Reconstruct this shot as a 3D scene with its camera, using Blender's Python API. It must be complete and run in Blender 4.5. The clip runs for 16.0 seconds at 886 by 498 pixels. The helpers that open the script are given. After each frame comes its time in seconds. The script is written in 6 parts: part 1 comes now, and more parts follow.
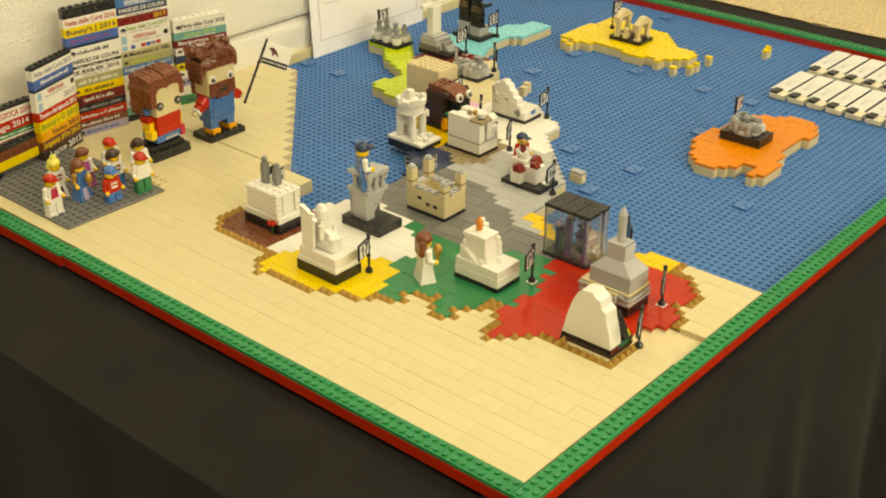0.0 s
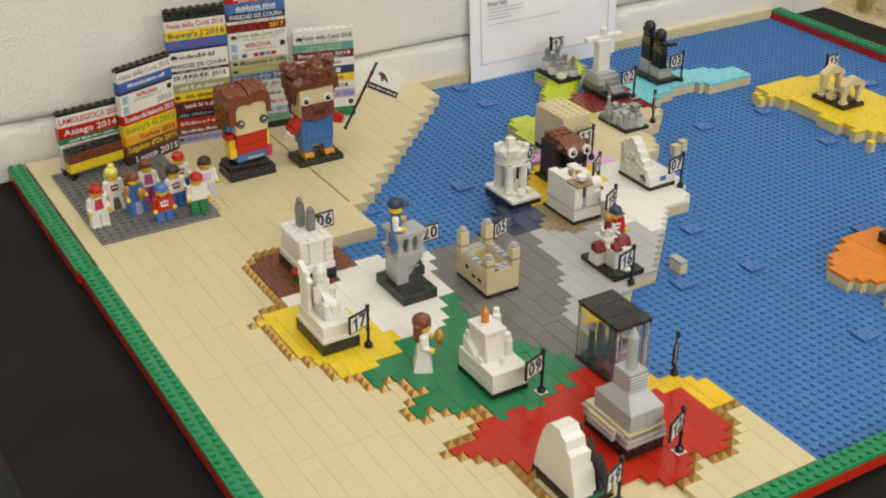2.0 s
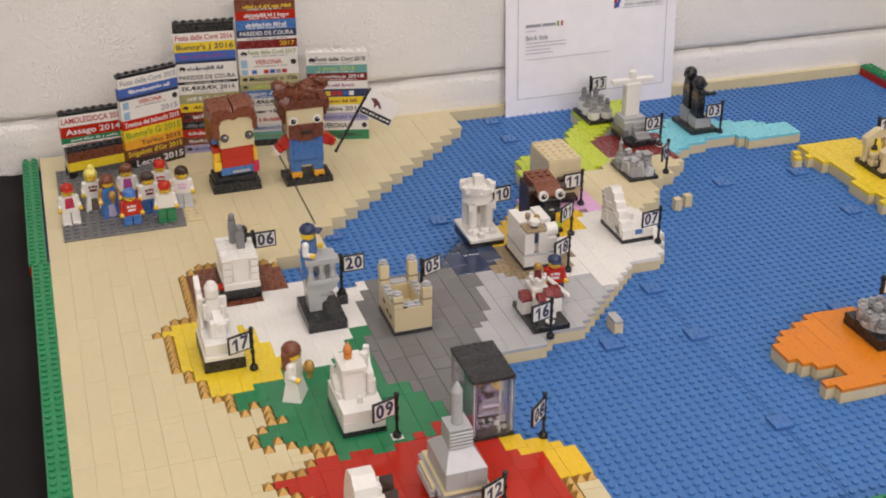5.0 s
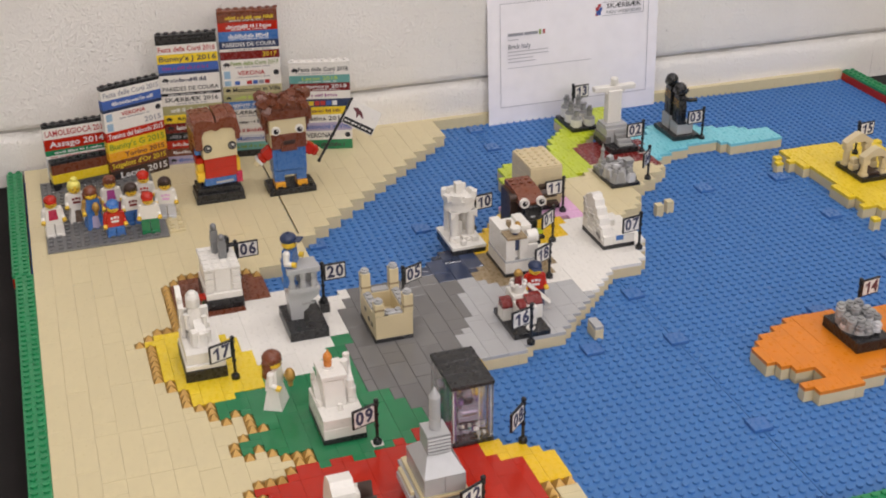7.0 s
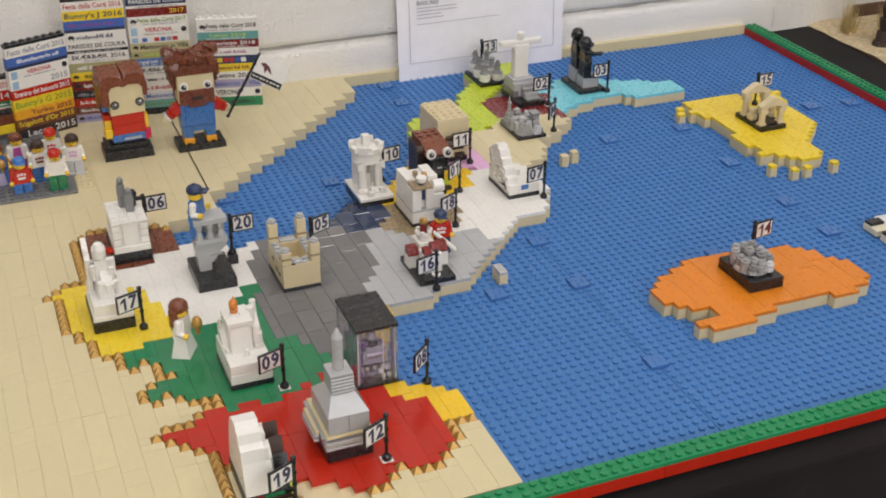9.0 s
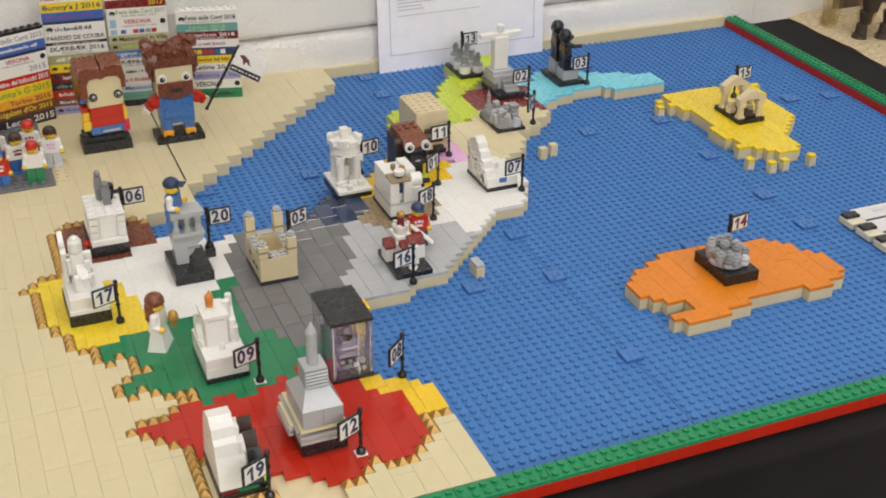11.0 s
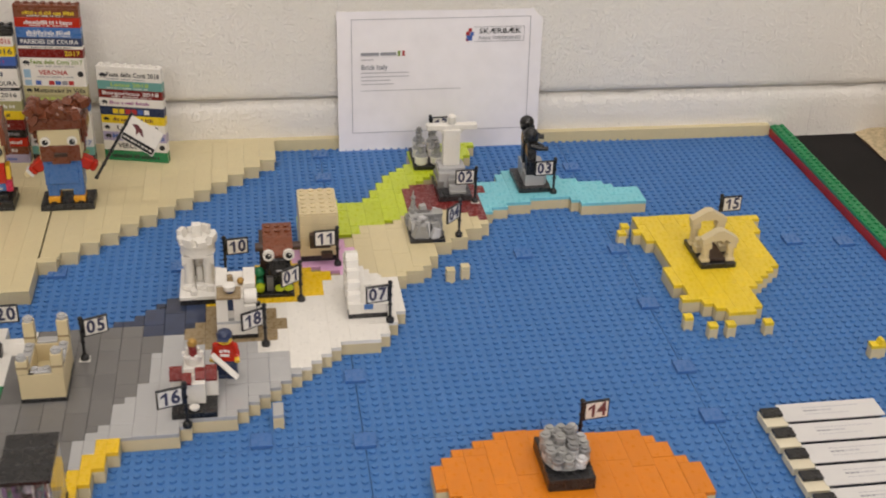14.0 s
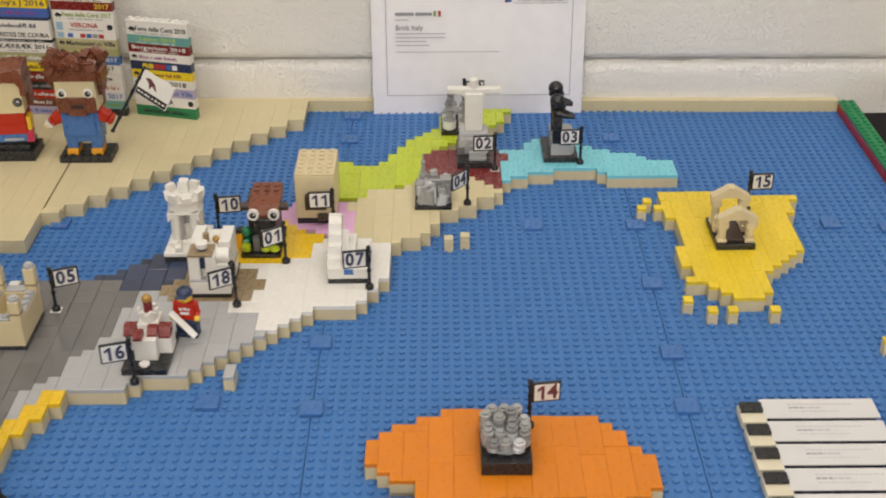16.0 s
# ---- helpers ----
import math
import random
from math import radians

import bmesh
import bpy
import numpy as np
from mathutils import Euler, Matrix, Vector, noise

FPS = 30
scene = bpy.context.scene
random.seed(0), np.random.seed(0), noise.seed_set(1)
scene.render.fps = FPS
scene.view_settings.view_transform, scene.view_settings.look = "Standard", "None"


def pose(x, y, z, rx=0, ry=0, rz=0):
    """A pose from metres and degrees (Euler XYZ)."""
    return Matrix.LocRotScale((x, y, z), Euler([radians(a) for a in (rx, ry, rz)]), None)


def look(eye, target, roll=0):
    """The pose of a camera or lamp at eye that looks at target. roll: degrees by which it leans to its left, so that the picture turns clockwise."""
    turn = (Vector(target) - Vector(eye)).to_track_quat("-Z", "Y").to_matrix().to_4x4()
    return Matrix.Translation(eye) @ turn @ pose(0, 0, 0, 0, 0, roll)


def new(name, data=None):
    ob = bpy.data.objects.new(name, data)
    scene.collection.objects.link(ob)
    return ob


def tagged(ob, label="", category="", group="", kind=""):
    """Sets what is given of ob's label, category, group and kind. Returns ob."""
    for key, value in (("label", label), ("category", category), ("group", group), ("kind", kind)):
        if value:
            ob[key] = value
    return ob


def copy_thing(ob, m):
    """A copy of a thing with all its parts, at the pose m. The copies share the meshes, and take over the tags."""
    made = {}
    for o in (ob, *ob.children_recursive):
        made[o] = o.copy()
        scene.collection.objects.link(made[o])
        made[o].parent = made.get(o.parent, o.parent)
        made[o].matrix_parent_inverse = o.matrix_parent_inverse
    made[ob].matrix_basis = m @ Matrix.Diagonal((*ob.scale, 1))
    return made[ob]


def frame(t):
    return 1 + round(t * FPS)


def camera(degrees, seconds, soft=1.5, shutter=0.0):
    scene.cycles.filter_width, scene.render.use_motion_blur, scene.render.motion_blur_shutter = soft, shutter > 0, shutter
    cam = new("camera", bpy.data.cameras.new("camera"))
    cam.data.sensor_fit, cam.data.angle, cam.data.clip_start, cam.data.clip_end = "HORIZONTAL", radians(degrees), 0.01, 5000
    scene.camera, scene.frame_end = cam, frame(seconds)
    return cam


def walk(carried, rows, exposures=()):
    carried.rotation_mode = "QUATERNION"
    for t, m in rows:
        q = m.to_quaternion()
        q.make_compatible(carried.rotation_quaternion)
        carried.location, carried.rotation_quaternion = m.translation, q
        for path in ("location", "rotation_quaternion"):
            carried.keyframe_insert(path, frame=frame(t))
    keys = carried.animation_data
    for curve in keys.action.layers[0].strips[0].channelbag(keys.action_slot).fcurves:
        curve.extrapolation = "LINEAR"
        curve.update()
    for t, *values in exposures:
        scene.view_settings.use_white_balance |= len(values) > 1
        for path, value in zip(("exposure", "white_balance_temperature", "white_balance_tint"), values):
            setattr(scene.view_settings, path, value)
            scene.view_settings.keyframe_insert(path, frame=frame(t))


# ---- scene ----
cam = camera(39.1, 16.0, 1.9, 0.5)
PATH = [
    (0, (-0.5268, -0.3598, 0.5451), (0.8208, 0.7755, -0.4009), 0.65),
    (0.5, (-0.4514, -0.3463, 0.5324), (0.8293, 0.8464, -0.4357), -0.57),
    (1, (-0.3052, -0.4058, 0.5419), (0.7217, 0.9779, -0.4734), 0.92),
    (1.5, (-0.224, -0.4476, 0.5418), (0.6239, 1.0754, -0.4388), -0.15),
    (2, (-0.2066, -0.4185, 0.542), (0.6922, 1.0838, -0.425), 0.12),
    (2.5, (-0.1934, -0.3876, 0.5384), (0.7039, 1.1115, -0.4349), -1.48),
    (3, (-0.1085, -0.4143, 0.5402), (0.609, 1.1657, -0.4542), 0.22),
    (3.5, (-0.0377, -0.4487, 0.5429), (0.5614, 1.2016, -0.4151), 0.36),
    (4, (0.012, -0.4816, 0.5387), (0.5235, 1.2065, -0.4039), -0.48),
    (4.5, (0.0374, -0.4996, 0.5386), (0.5804, 1.1829, -0.3965), 0.16),
    (7, (0.0559, -0.5167, 0.5393), (0.6128, 1.171, -0.3781), -0.53),
    (7.5, (0.0607, -0.5242, 0.5399), (0.6493, 1.1557, -0.372), -0.29),
    (8, (0.0644, -0.5348, 0.5368), (0.6954, 1.1307, -0.373), -0.27),
    (8.5, (0.0643, -0.5412, 0.5323), (0.714, 1.1073, -0.3952), -0.02),
    (9, (0.0657, -0.5458, 0.532), (0.7212, 1.0815, -0.4282), 0.24),
    (9.5, (0.0673, -0.5523, 0.533), (0.7371, 1.0722, -0.4221), 0.34),
    (9.7, (0.0643, -0.5561, 0.5384), (0.7402, 1.0615, -0.4243), 0.33),
    (11.8, (0.1071, -0.5289, 0.5331), (0.7626, 1.0892, -0.4427), 0.94),
    (12, (0.1427, -0.5156, 0.5315), (0.7474, 1.1307, -0.4298), 0.99),
    (12.5, (0.2174, -0.4504, 0.5424), (0.761, 1.1945, -0.4569), 0.88),
    (13, (0.2766, -0.4265, 0.5434), (0.7653, 1.2463, -0.438), 0.27),
    (13.5, (0.3756, -0.4379, 0.5557), (0.7416, 1.2773, -0.4058), 1.66),
    (14, (0.4463, -0.4496, 0.5452), (0.7347, 1.2802, -0.4164), 1.71),
    (14.5, (0.4952, -0.4607, 0.5401), (0.7355, 1.2733, -0.4271), 0.55),
    (15, (0.5345, -0.4738, 0.5317), (0.7308, 1.2549, -0.4547), 0.66),
    (15.5, (0.5615, -0.4596, 0.5312), (0.6324, 1.268, -0.4739), -0.30),
    (16, (0.6011, -0.4266, 0.5211), (0.6038, 1.3052, -0.4794), -0.32),
]
EXPOSURES = [(0.0, 0.32, 10000, -3), (0.4, 0.24, 9300, -6), (0.8, 0.15, 8000, -7), (1.3, 0.02, 7000, 1), (2.0, 0.0, 6600, 7), (2.5, 0.0, 6500, 9), (3.0, 0.0, 6150, 15), (3.5, -0.06, 6350, 17), (4.5, -0.06, 6450, 19), (7.5, -0.08, 6350, 17), (9.0, -0.06, 6250, 14), (9.5, -0.02, 6150, 13), (12.5, 0.06, 6500, 12), (13.0, -0.02, 6600, 15), (13.5, -0.08, 6650, 17), (14.0, -0.17, 6750, 15), (14.5, -0.2, 6850, 17), (15.0, -0.1, 6700, 13), (15.5, -0.06, 6750, 12), (16.0, -0.05, 6650, 12)]
walk(cam, [(t, look(eye, target, roll)) for t, eye, target, roll in PATH], EXPOSURES)

# ---- world and lamps ----
U = 0.008            # one stud, in metres
LAND = 1.6           # top of the tiled land above the sea plates, in studs
FLOOR_Z = -0.76
WALL_Y = 0.774
CEIL_Z = 2.1

world = bpy.data.worlds.new("room_air")
world.use_nodes = True
world.node_tree.nodes["Background"].inputs[0].default_value = (0.9, 0.95, 1.0, 1)
world.node_tree.nodes["Background"].inputs[1].default_value = 0.05
scene.world = world


def ceiling_lamp(x, y, w, d, power):
    lamp = bpy.data.lights.new("ceiling_lamp_light", "AREA")
    lamp.shape, lamp.size, lamp.size_y, lamp.energy = "RECTANGLE", w, d, power
    lamp.color = (1.0, 0.975, 0.93)
    ob = new("ceiling_lamp_light", lamp)
    ob.matrix_world = pose(x, y, CEIL_Z - 0.075)
    return ob


LAMPS = [(-0.2, 0.3, 1.3, 0.4, 8.8), (1.5, 0.3, 1.3, 0.4, 10), (-0.3, -0.95, 1.3, 0.4, 9), (1.3, -0.95, 1.3, 0.4, 9), (-0.7, -3.2, 1.3, 0.5, 52), (1.4, -3.2, 1.3, 0.5, 56)]
for lamp_row in LAMPS:
    ceiling_lamp(*lamp_row)


# ---- materials ----
def nodes_of(name):
    m = bpy.data.materials.new(name)
    m.use_nodes = True
    nt = m.node_tree
    return m, nt, nt.nodes["Principled BSDF"]


def mix_rgb(nt, fac, a, b):
    n = nt.nodes.new("ShaderNodeMix")
    n.data_type = "RGBA"
    for sock, val in ((n.inputs[0], fac), (n.inputs[6], a), (n.inputs[7], b)):
        if isinstance(val, bpy.types.NodeSocket):
            nt.links.new(val, sock)
        else:
            sock.default_value = val
    return n.outputs[2]


def noise_out(nt, scale, detail=3.0, rough=0.5):
    co = nt.nodes.new("ShaderNodeTexCoord")
    n = nt.nodes.new("ShaderNodeTexNoise")
    n.inputs["Scale"].default_value = scale
    n.inputs["Detail"].default_value = detail
    n.inputs["Roughness"].default_value = rough
    nt.links.new(co.outputs["Object"], n.inputs["Vector"])
    return n.outputs["Fac"]


def ramp(nt, src, lo, hi):
    n = nt.nodes.new("ShaderNodeMapRange")
    n.inputs[1].default_value, n.inputs[2].default_value = lo, hi
    nt.links.new(src, n.inputs[0])
    return n.outputs[0]


def bump(nt, bsdf, src, strength, dist):
    b = nt.nodes.new("ShaderNodeBump")
    b.inputs["Strength"].default_value, b.inputs["Distance"].default_value = strength, dist
    nt.links.new(src, b.inputs["Height"])
    nt.links.new(b.outputs[0], bsdf.inputs["Normal"])


def c4(c, k=1.0):
    return (min(1, c[0] * k), min(1, c[1] * k), min(1, c[2] * k), 1)


def plastic(name, rgb, rough=0.28, spread=0.10, spec=0.5, island=False, worn=0.16):
    """Moulded toy plastic: slight tone change from piece to piece, handling marks, soft surface waviness."""
    m, nt, p = nodes_of(name)
    if island:
        rnd = nt.nodes.new("ShaderNodeNewGeometry").outputs["Random Per Island"]
    else:
        rnd = nt.nodes.new("ShaderNodeObjectInfo").outputs["Random"]
    tone = mix_rgb(nt, rnd, c4(rgb, 1 - spread), c4(rgb, 1 + spread))
    grime = ramp(nt, noise_out(nt, 90, 4, 0.6), 0.35, 0.8)
    col = mix_rgb(nt, grime, tone, c4([v * 0.93 + 0.008 for v in rgb]))
    nt.links.new(col, p.inputs["Base Color"])
    wear = ramp(nt, noise_out(nt, 260, 5, 0.65), 0.3, 0.75)
    r = nt.nodes.new("ShaderNodeMapRange")
    r.inputs[3].default_value, r.inputs[4].default_value = rough - 0.05, rough + worn
    nt.links.new(wear, r.inputs[0])
    nt.links.new(r.outputs[0], p.inputs["Roughness"])
    p.inputs["Specular IOR Level"].default_value = spec
    bump(nt, p, noise_out(nt, 140, 2), 0.12, 0.0004)
    return m


def paper_like(name, rgb, rough=0.75):
    m, nt, p = nodes_of(name)
    col = mix_rgb(nt, ramp(nt, noise_out(nt, 60, 4), 0.3, 0.7), c4(rgb), c4(rgb, 0.95))
    nt.links.new(col, p.inputs["Base Color"])
    p.inputs["Roughness"].default_value = rough
    return m


SEA = plastic("sea_blue_plastic", (0.052, 0.182, 0.455), 0.38, 0.04)
BLUE = plastic("blue_plastic", (0.05, 0.16, 0.43), 0.25)
SAND = plastic("tan_plastic", (0.66, 0.565, 0.335), 0.3, 0.03)
TANB = plastic("tan_brick_plastic", (0.67, 0.56, 0.34), 0.32, 0.05)
CREAM = plastic("cream_brick_plastic", (0.74, 0.67, 0.50), 0.32, 0.03)
WHITE = plastic("white_plastic", (0.80, 0.77, 0.71), 0.28, 0.03)
YELLOW = plastic("yellow_plastic", (0.80, 0.58, 0.02), 0.25, 0.06)
COAST = plastic("coast_yellow_plastic", (0.82, 0.52, 0.012), 0.25, 0.06)
AMBER = plastic("amber_plastic", (0.80, 0.36, 0.015), 0.25, 0.06)
GREEN = plastic("green_plastic", (0.015, 0.20, 0.075), 0.16, 0.10, worn=0.12)
BORDER = plastic("border_green_plastic", (0.012, 0.24, 0.085), 0.28, 0.06)
RED = plastic("red_plastic", (0.47, 0.020, 0.006), 0.16, 0.08, 0.4, worn=0.12)
CRIMSON = plastic("crimson_plastic", (0.50, 0.015, 0.07), 0.25)
DKRED = plastic("dark_red_plastic", (0.19, 0.018, 0.015), 0.22)
BROWN = plastic("reddish_brown_plastic", (0.17, 0.048, 0.02), 0.25, 0.15)
DBROWN = plastic("dark_brown_plastic", (0.045, 0.022, 0.014), 0.3)
DGREY = plastic("dark_grey_plastic", (0.165, 0.16, 0.155), 0.12, 0.10, worn=0.08)
PLATEGREY = plastic("baseplate_grey_plastic", (0.155, 0.155, 0.155), 0.35, 0.05)
LGREY = plastic("light_grey_plastic", (0.43, 0.43, 0.43), 0.15, 0.05, worn=0.1)
MGREY = plastic("mid_grey_plastic", (0.33, 0.33, 0.32), 0.28, 0.10)
NAVY = plastic("dark_blue_grey_plastic", (0.027, 0.04, 0.082), 0.10, 0.5, worn=0.06)
DKTAN = plastic("dark_tan_plastic", (0.30, 0.22, 0.12), 0.25, 0.12)
PINK = plastic("pink_plastic", (0.76, 0.42, 0.66), 0.28)
LIME = plastic("lime_plastic", (0.50, 0.60, 0.022), 0.26, 0.08)
CYAN = plastic("medium_azure_plastic", (0.19, 0.60, 0.69), 0.26, 0.05)
ORANGE = plastic("orange_plastic", (0.70, 0.208, 0.005), 0.28, 0.06)
BLACK = plastic("black_plastic", (0.012, 0.012, 0.013), 0.25, 0.2)
NIGHT = plastic("dark_blue_plastic", (0.02, 0.035, 0.09), 0.28)
SKIN = plastic("figure_yellow_plastic", (0.80, 0.52, 0.03), 0.28)
BLOND = plastic("blond_plastic", (0.80, 0.72, 0.15), 0.28)
PURPLE = plastic("magenta_plastic", (0.42, 0.07, 0.27), 0.28)
LILAC = plastic("lilac_plastic", (0.42, 0.37, 0.52), 0.3)
DIMLILAC = plastic("dim_lilac_plastic", (0.20, 0.19, 0.25), 0.2)
VIOLET = plastic("violet_plastic", (0.13, 0.08, 0.21), 0.2)
SMOKEBROWN = plastic("smoky_brown_plastic", (0.12, 0.075, 0.05), 0.2)
STONE = plastic("stone_grey_plastic", (0.22, 0.22, 0.22), 0.3)
OLIVE = plastic("olive_plastic", (0.36, 0.34, 0.16), 0.3)
TEAL = plastic("teal_plastic", (0.14, 0.36, 0.33), 0.3)
PALEGREY = plastic("pale_grey_plastic", (0.62, 0.62, 0.63), 0.28)


def gold():
    m, nt, p = nodes_of("pearl_gold_plastic")
    col = mix_rgb(nt, noise_out(nt, 300, 3), (0.38, 0.21, 0.045, 1), (0.50, 0.30, 0.075, 1))
    nt.links.new(col, p.inputs["Base Color"])
    p.inputs["Metallic"].default_value, p.inputs["Roughness"].default_value = 0.35, 0.38
    return m


def clear(name, tint, rough=0.05, through_it=1.0):
    m, nt, p = nodes_of(name)
    p.inputs["Base Color"].default_value = c4(tint)
    p.inputs["Transmission Weight"].default_value = through_it
    p.inputs["Roughness"].default_value = rough
    p.inputs["IOR"].default_value = 1.3
    bump(nt, p, noise_out(nt, 120, 2), 0.06, 0.0004)
    return m


SMOKE = clear("smoky_clear_plastic", (0.72, 0.70, 0.80))
GOLD = gold()
GLASS = clear("clear_plastic", (0.86, 0.85, 0.84), 0.05, 0.965)
FLAME = plastic("cloudy_orange_plastic", (0.62, 0.21, 0.03), 0.2)


def wall_paint():
    """Thick white paint over rough concrete block: coarse grain, runs drawn out downwards, scattered pits with their
    shade put into the colour.
    """
    m, nt, p = nodes_of("painted_block_wall")
    co = nt.nodes.new("ShaderNodeTexCoord")
    stretch = nt.nodes.new("ShaderNodeMapping")
    stretch.inputs["Scale"].default_value = (1.0, 1.0, 0.85)
    nt.links.new(co.outputs["Object"], stretch.inputs["Vector"])
    def grain(scale, detail, rough):
        n = nt.nodes.new("ShaderNodeTexNoise")
        n.inputs["Scale"].default_value, n.inputs["Detail"].default_value, n.inputs["Roughness"].default_value = scale, detail, rough
        nt.links.new(stretch.outputs[0], n.inputs["Vector"])
        return n.outputs["Fac"]
    col = mix_rgb(nt, ramp(nt, grain(5, 5, 0.6), 0.3, 0.7), (0.84, 0.805, 0.75, 1), (0.90, 0.87, 0.815, 1))
    pits = ramp(nt, grain(170, 2, 0.5), 0.70, 0.80)
    # darker colour inside the pits paints the shade they hold
    col = mix_rgb(nt, pits, col, (0.62, 0.59, 0.54, 1))
    nt.links.new(col, p.inputs["Base Color"])
    p.inputs["Roughness"].default_value = 0.42
    height = mix_rgb(nt, 0.45, grain(140, 3, 0.6), ramp(nt, grain(400, 3, 0.6), 0.48, 0.75))
    height = mix_rgb(nt, pits, height, (0.1, 0.1, 0.1, 1))
    bump(nt, p, height, 0.8, 0.003)
    return m


def cloth():
    m, nt, p = nodes_of("black_tablecloth_fabric")
    col = mix_rgb(nt, ramp(nt, noise_out(nt, 9, 5), 0.3, 0.7), (0.0082, 0.0070, 0.0066, 1), (0.0145, 0.0125, 0.0118, 1))
    nt.links.new(col, p.inputs["Base Color"])
    p.inputs["Roughness"].default_value = 0.95
    p.inputs["Specular IOR Level"].default_value = 0.15
    p.inputs["Sheen Weight"].default_value = 0.05
    bump(nt, p, noise_out(nt, 900, 2), 0.4, 0.0006)
    return m


def plain(name, rgb, rough=0.8, scale=6, amp=0.12):
    m, nt, p = nodes_of(name)
    col = mix_rgb(nt, ramp(nt, noise_out(nt, scale, 6, 0.6), 0.3, 0.7), c4(rgb, 1 - amp), c4(rgb, 1 + amp))
    nt.links.new(col, p.inputs["Base Color"])
    p.inputs["Roughness"].default_value = rough
    bump(nt, p, noise_out(nt, scale * 12, 4), 0.3, 0.002)
    return m


WALL = wall_paint()
# mortar toned well below the wall paint: the shadow in the joints is coloured in
SHADED_MORTAR = plain("shaded_mortar_paint", (0.52, 0.49, 0.45), 0.8, 30, 0.12)
CLOTH = cloth()
FLOORM = plain("room_floor_vinyl", (0.14, 0.135, 0.13), 0.5)
CEILM = plain("ceiling_board", (0.75, 0.74, 0.71), 0.85)
DRYSAND = plain("loose_sand", (0.55, 0.44, 0.27), 0.95, 190, 0.3)
STRAW = plain("dry_straw", (0.58, 0.44, 0.19), 0.9, 60, 0.35)
HIDE = plain("dark_brown_hide", (0.05, 0.032, 0.022), 0.7, 50, 0.3)
WOODM = plain("dark_wood_board", (0.10, 0.055, 0.03), 0.7, 30, 0.3)
PAPER = paper_like("white_paper", (0.90, 0.87, 0.90))
CARD = paper_like("white_card", (0.68, 0.665, 0.65), 0.6)
INKPALE = paper_like("pale_grey_ink", (0.50, 0.49, 0.52), 0.7)
INKBROWN = paper_like("red_brown_ink", (0.13, 0.03, 0.035), 0.6)
INK = paper_like("black_ink", (0.015, 0.015, 0.018), 0.6)
INKBLUE = paper_like("blue_black_ink", (0.035, 0.038, 0.085), 0.6)
INKGREY = paper_like("grey_ink", (0.30, 0.30, 0.33), 0.7)
INKRED = paper_like("red_ink", (0.45, 0.03, 0.03), 0.6)
INKGREEN = paper_like("green_ink", (0.20, 0.30, 0.03), 0.6)
INKLIME = paper_like("lime_ink", (0.45, 0.58, 0.10), 0.6)
INKWHITE = paper_like("white_ink", (0.78, 0.77, 0.75), 0.6)
INKYELLOW = paper_like("yellow_ink", (0.78, 0.58, 0.03), 0.6)
INKBLUE2 = paper_like("blue_ink", (0.05, 0.12, 0.40), 0.6)
INKSKY = paper_like("sky_ink", (0.30, 0.46, 0.60), 0.6)
INKPLUM = paper_like("plum_ink", (0.30, 0.05, 0.22), 0.6)
OLIVEPALE = plastic("pale_olive_plastic", (0.52, 0.47, 0.26), 0.3)


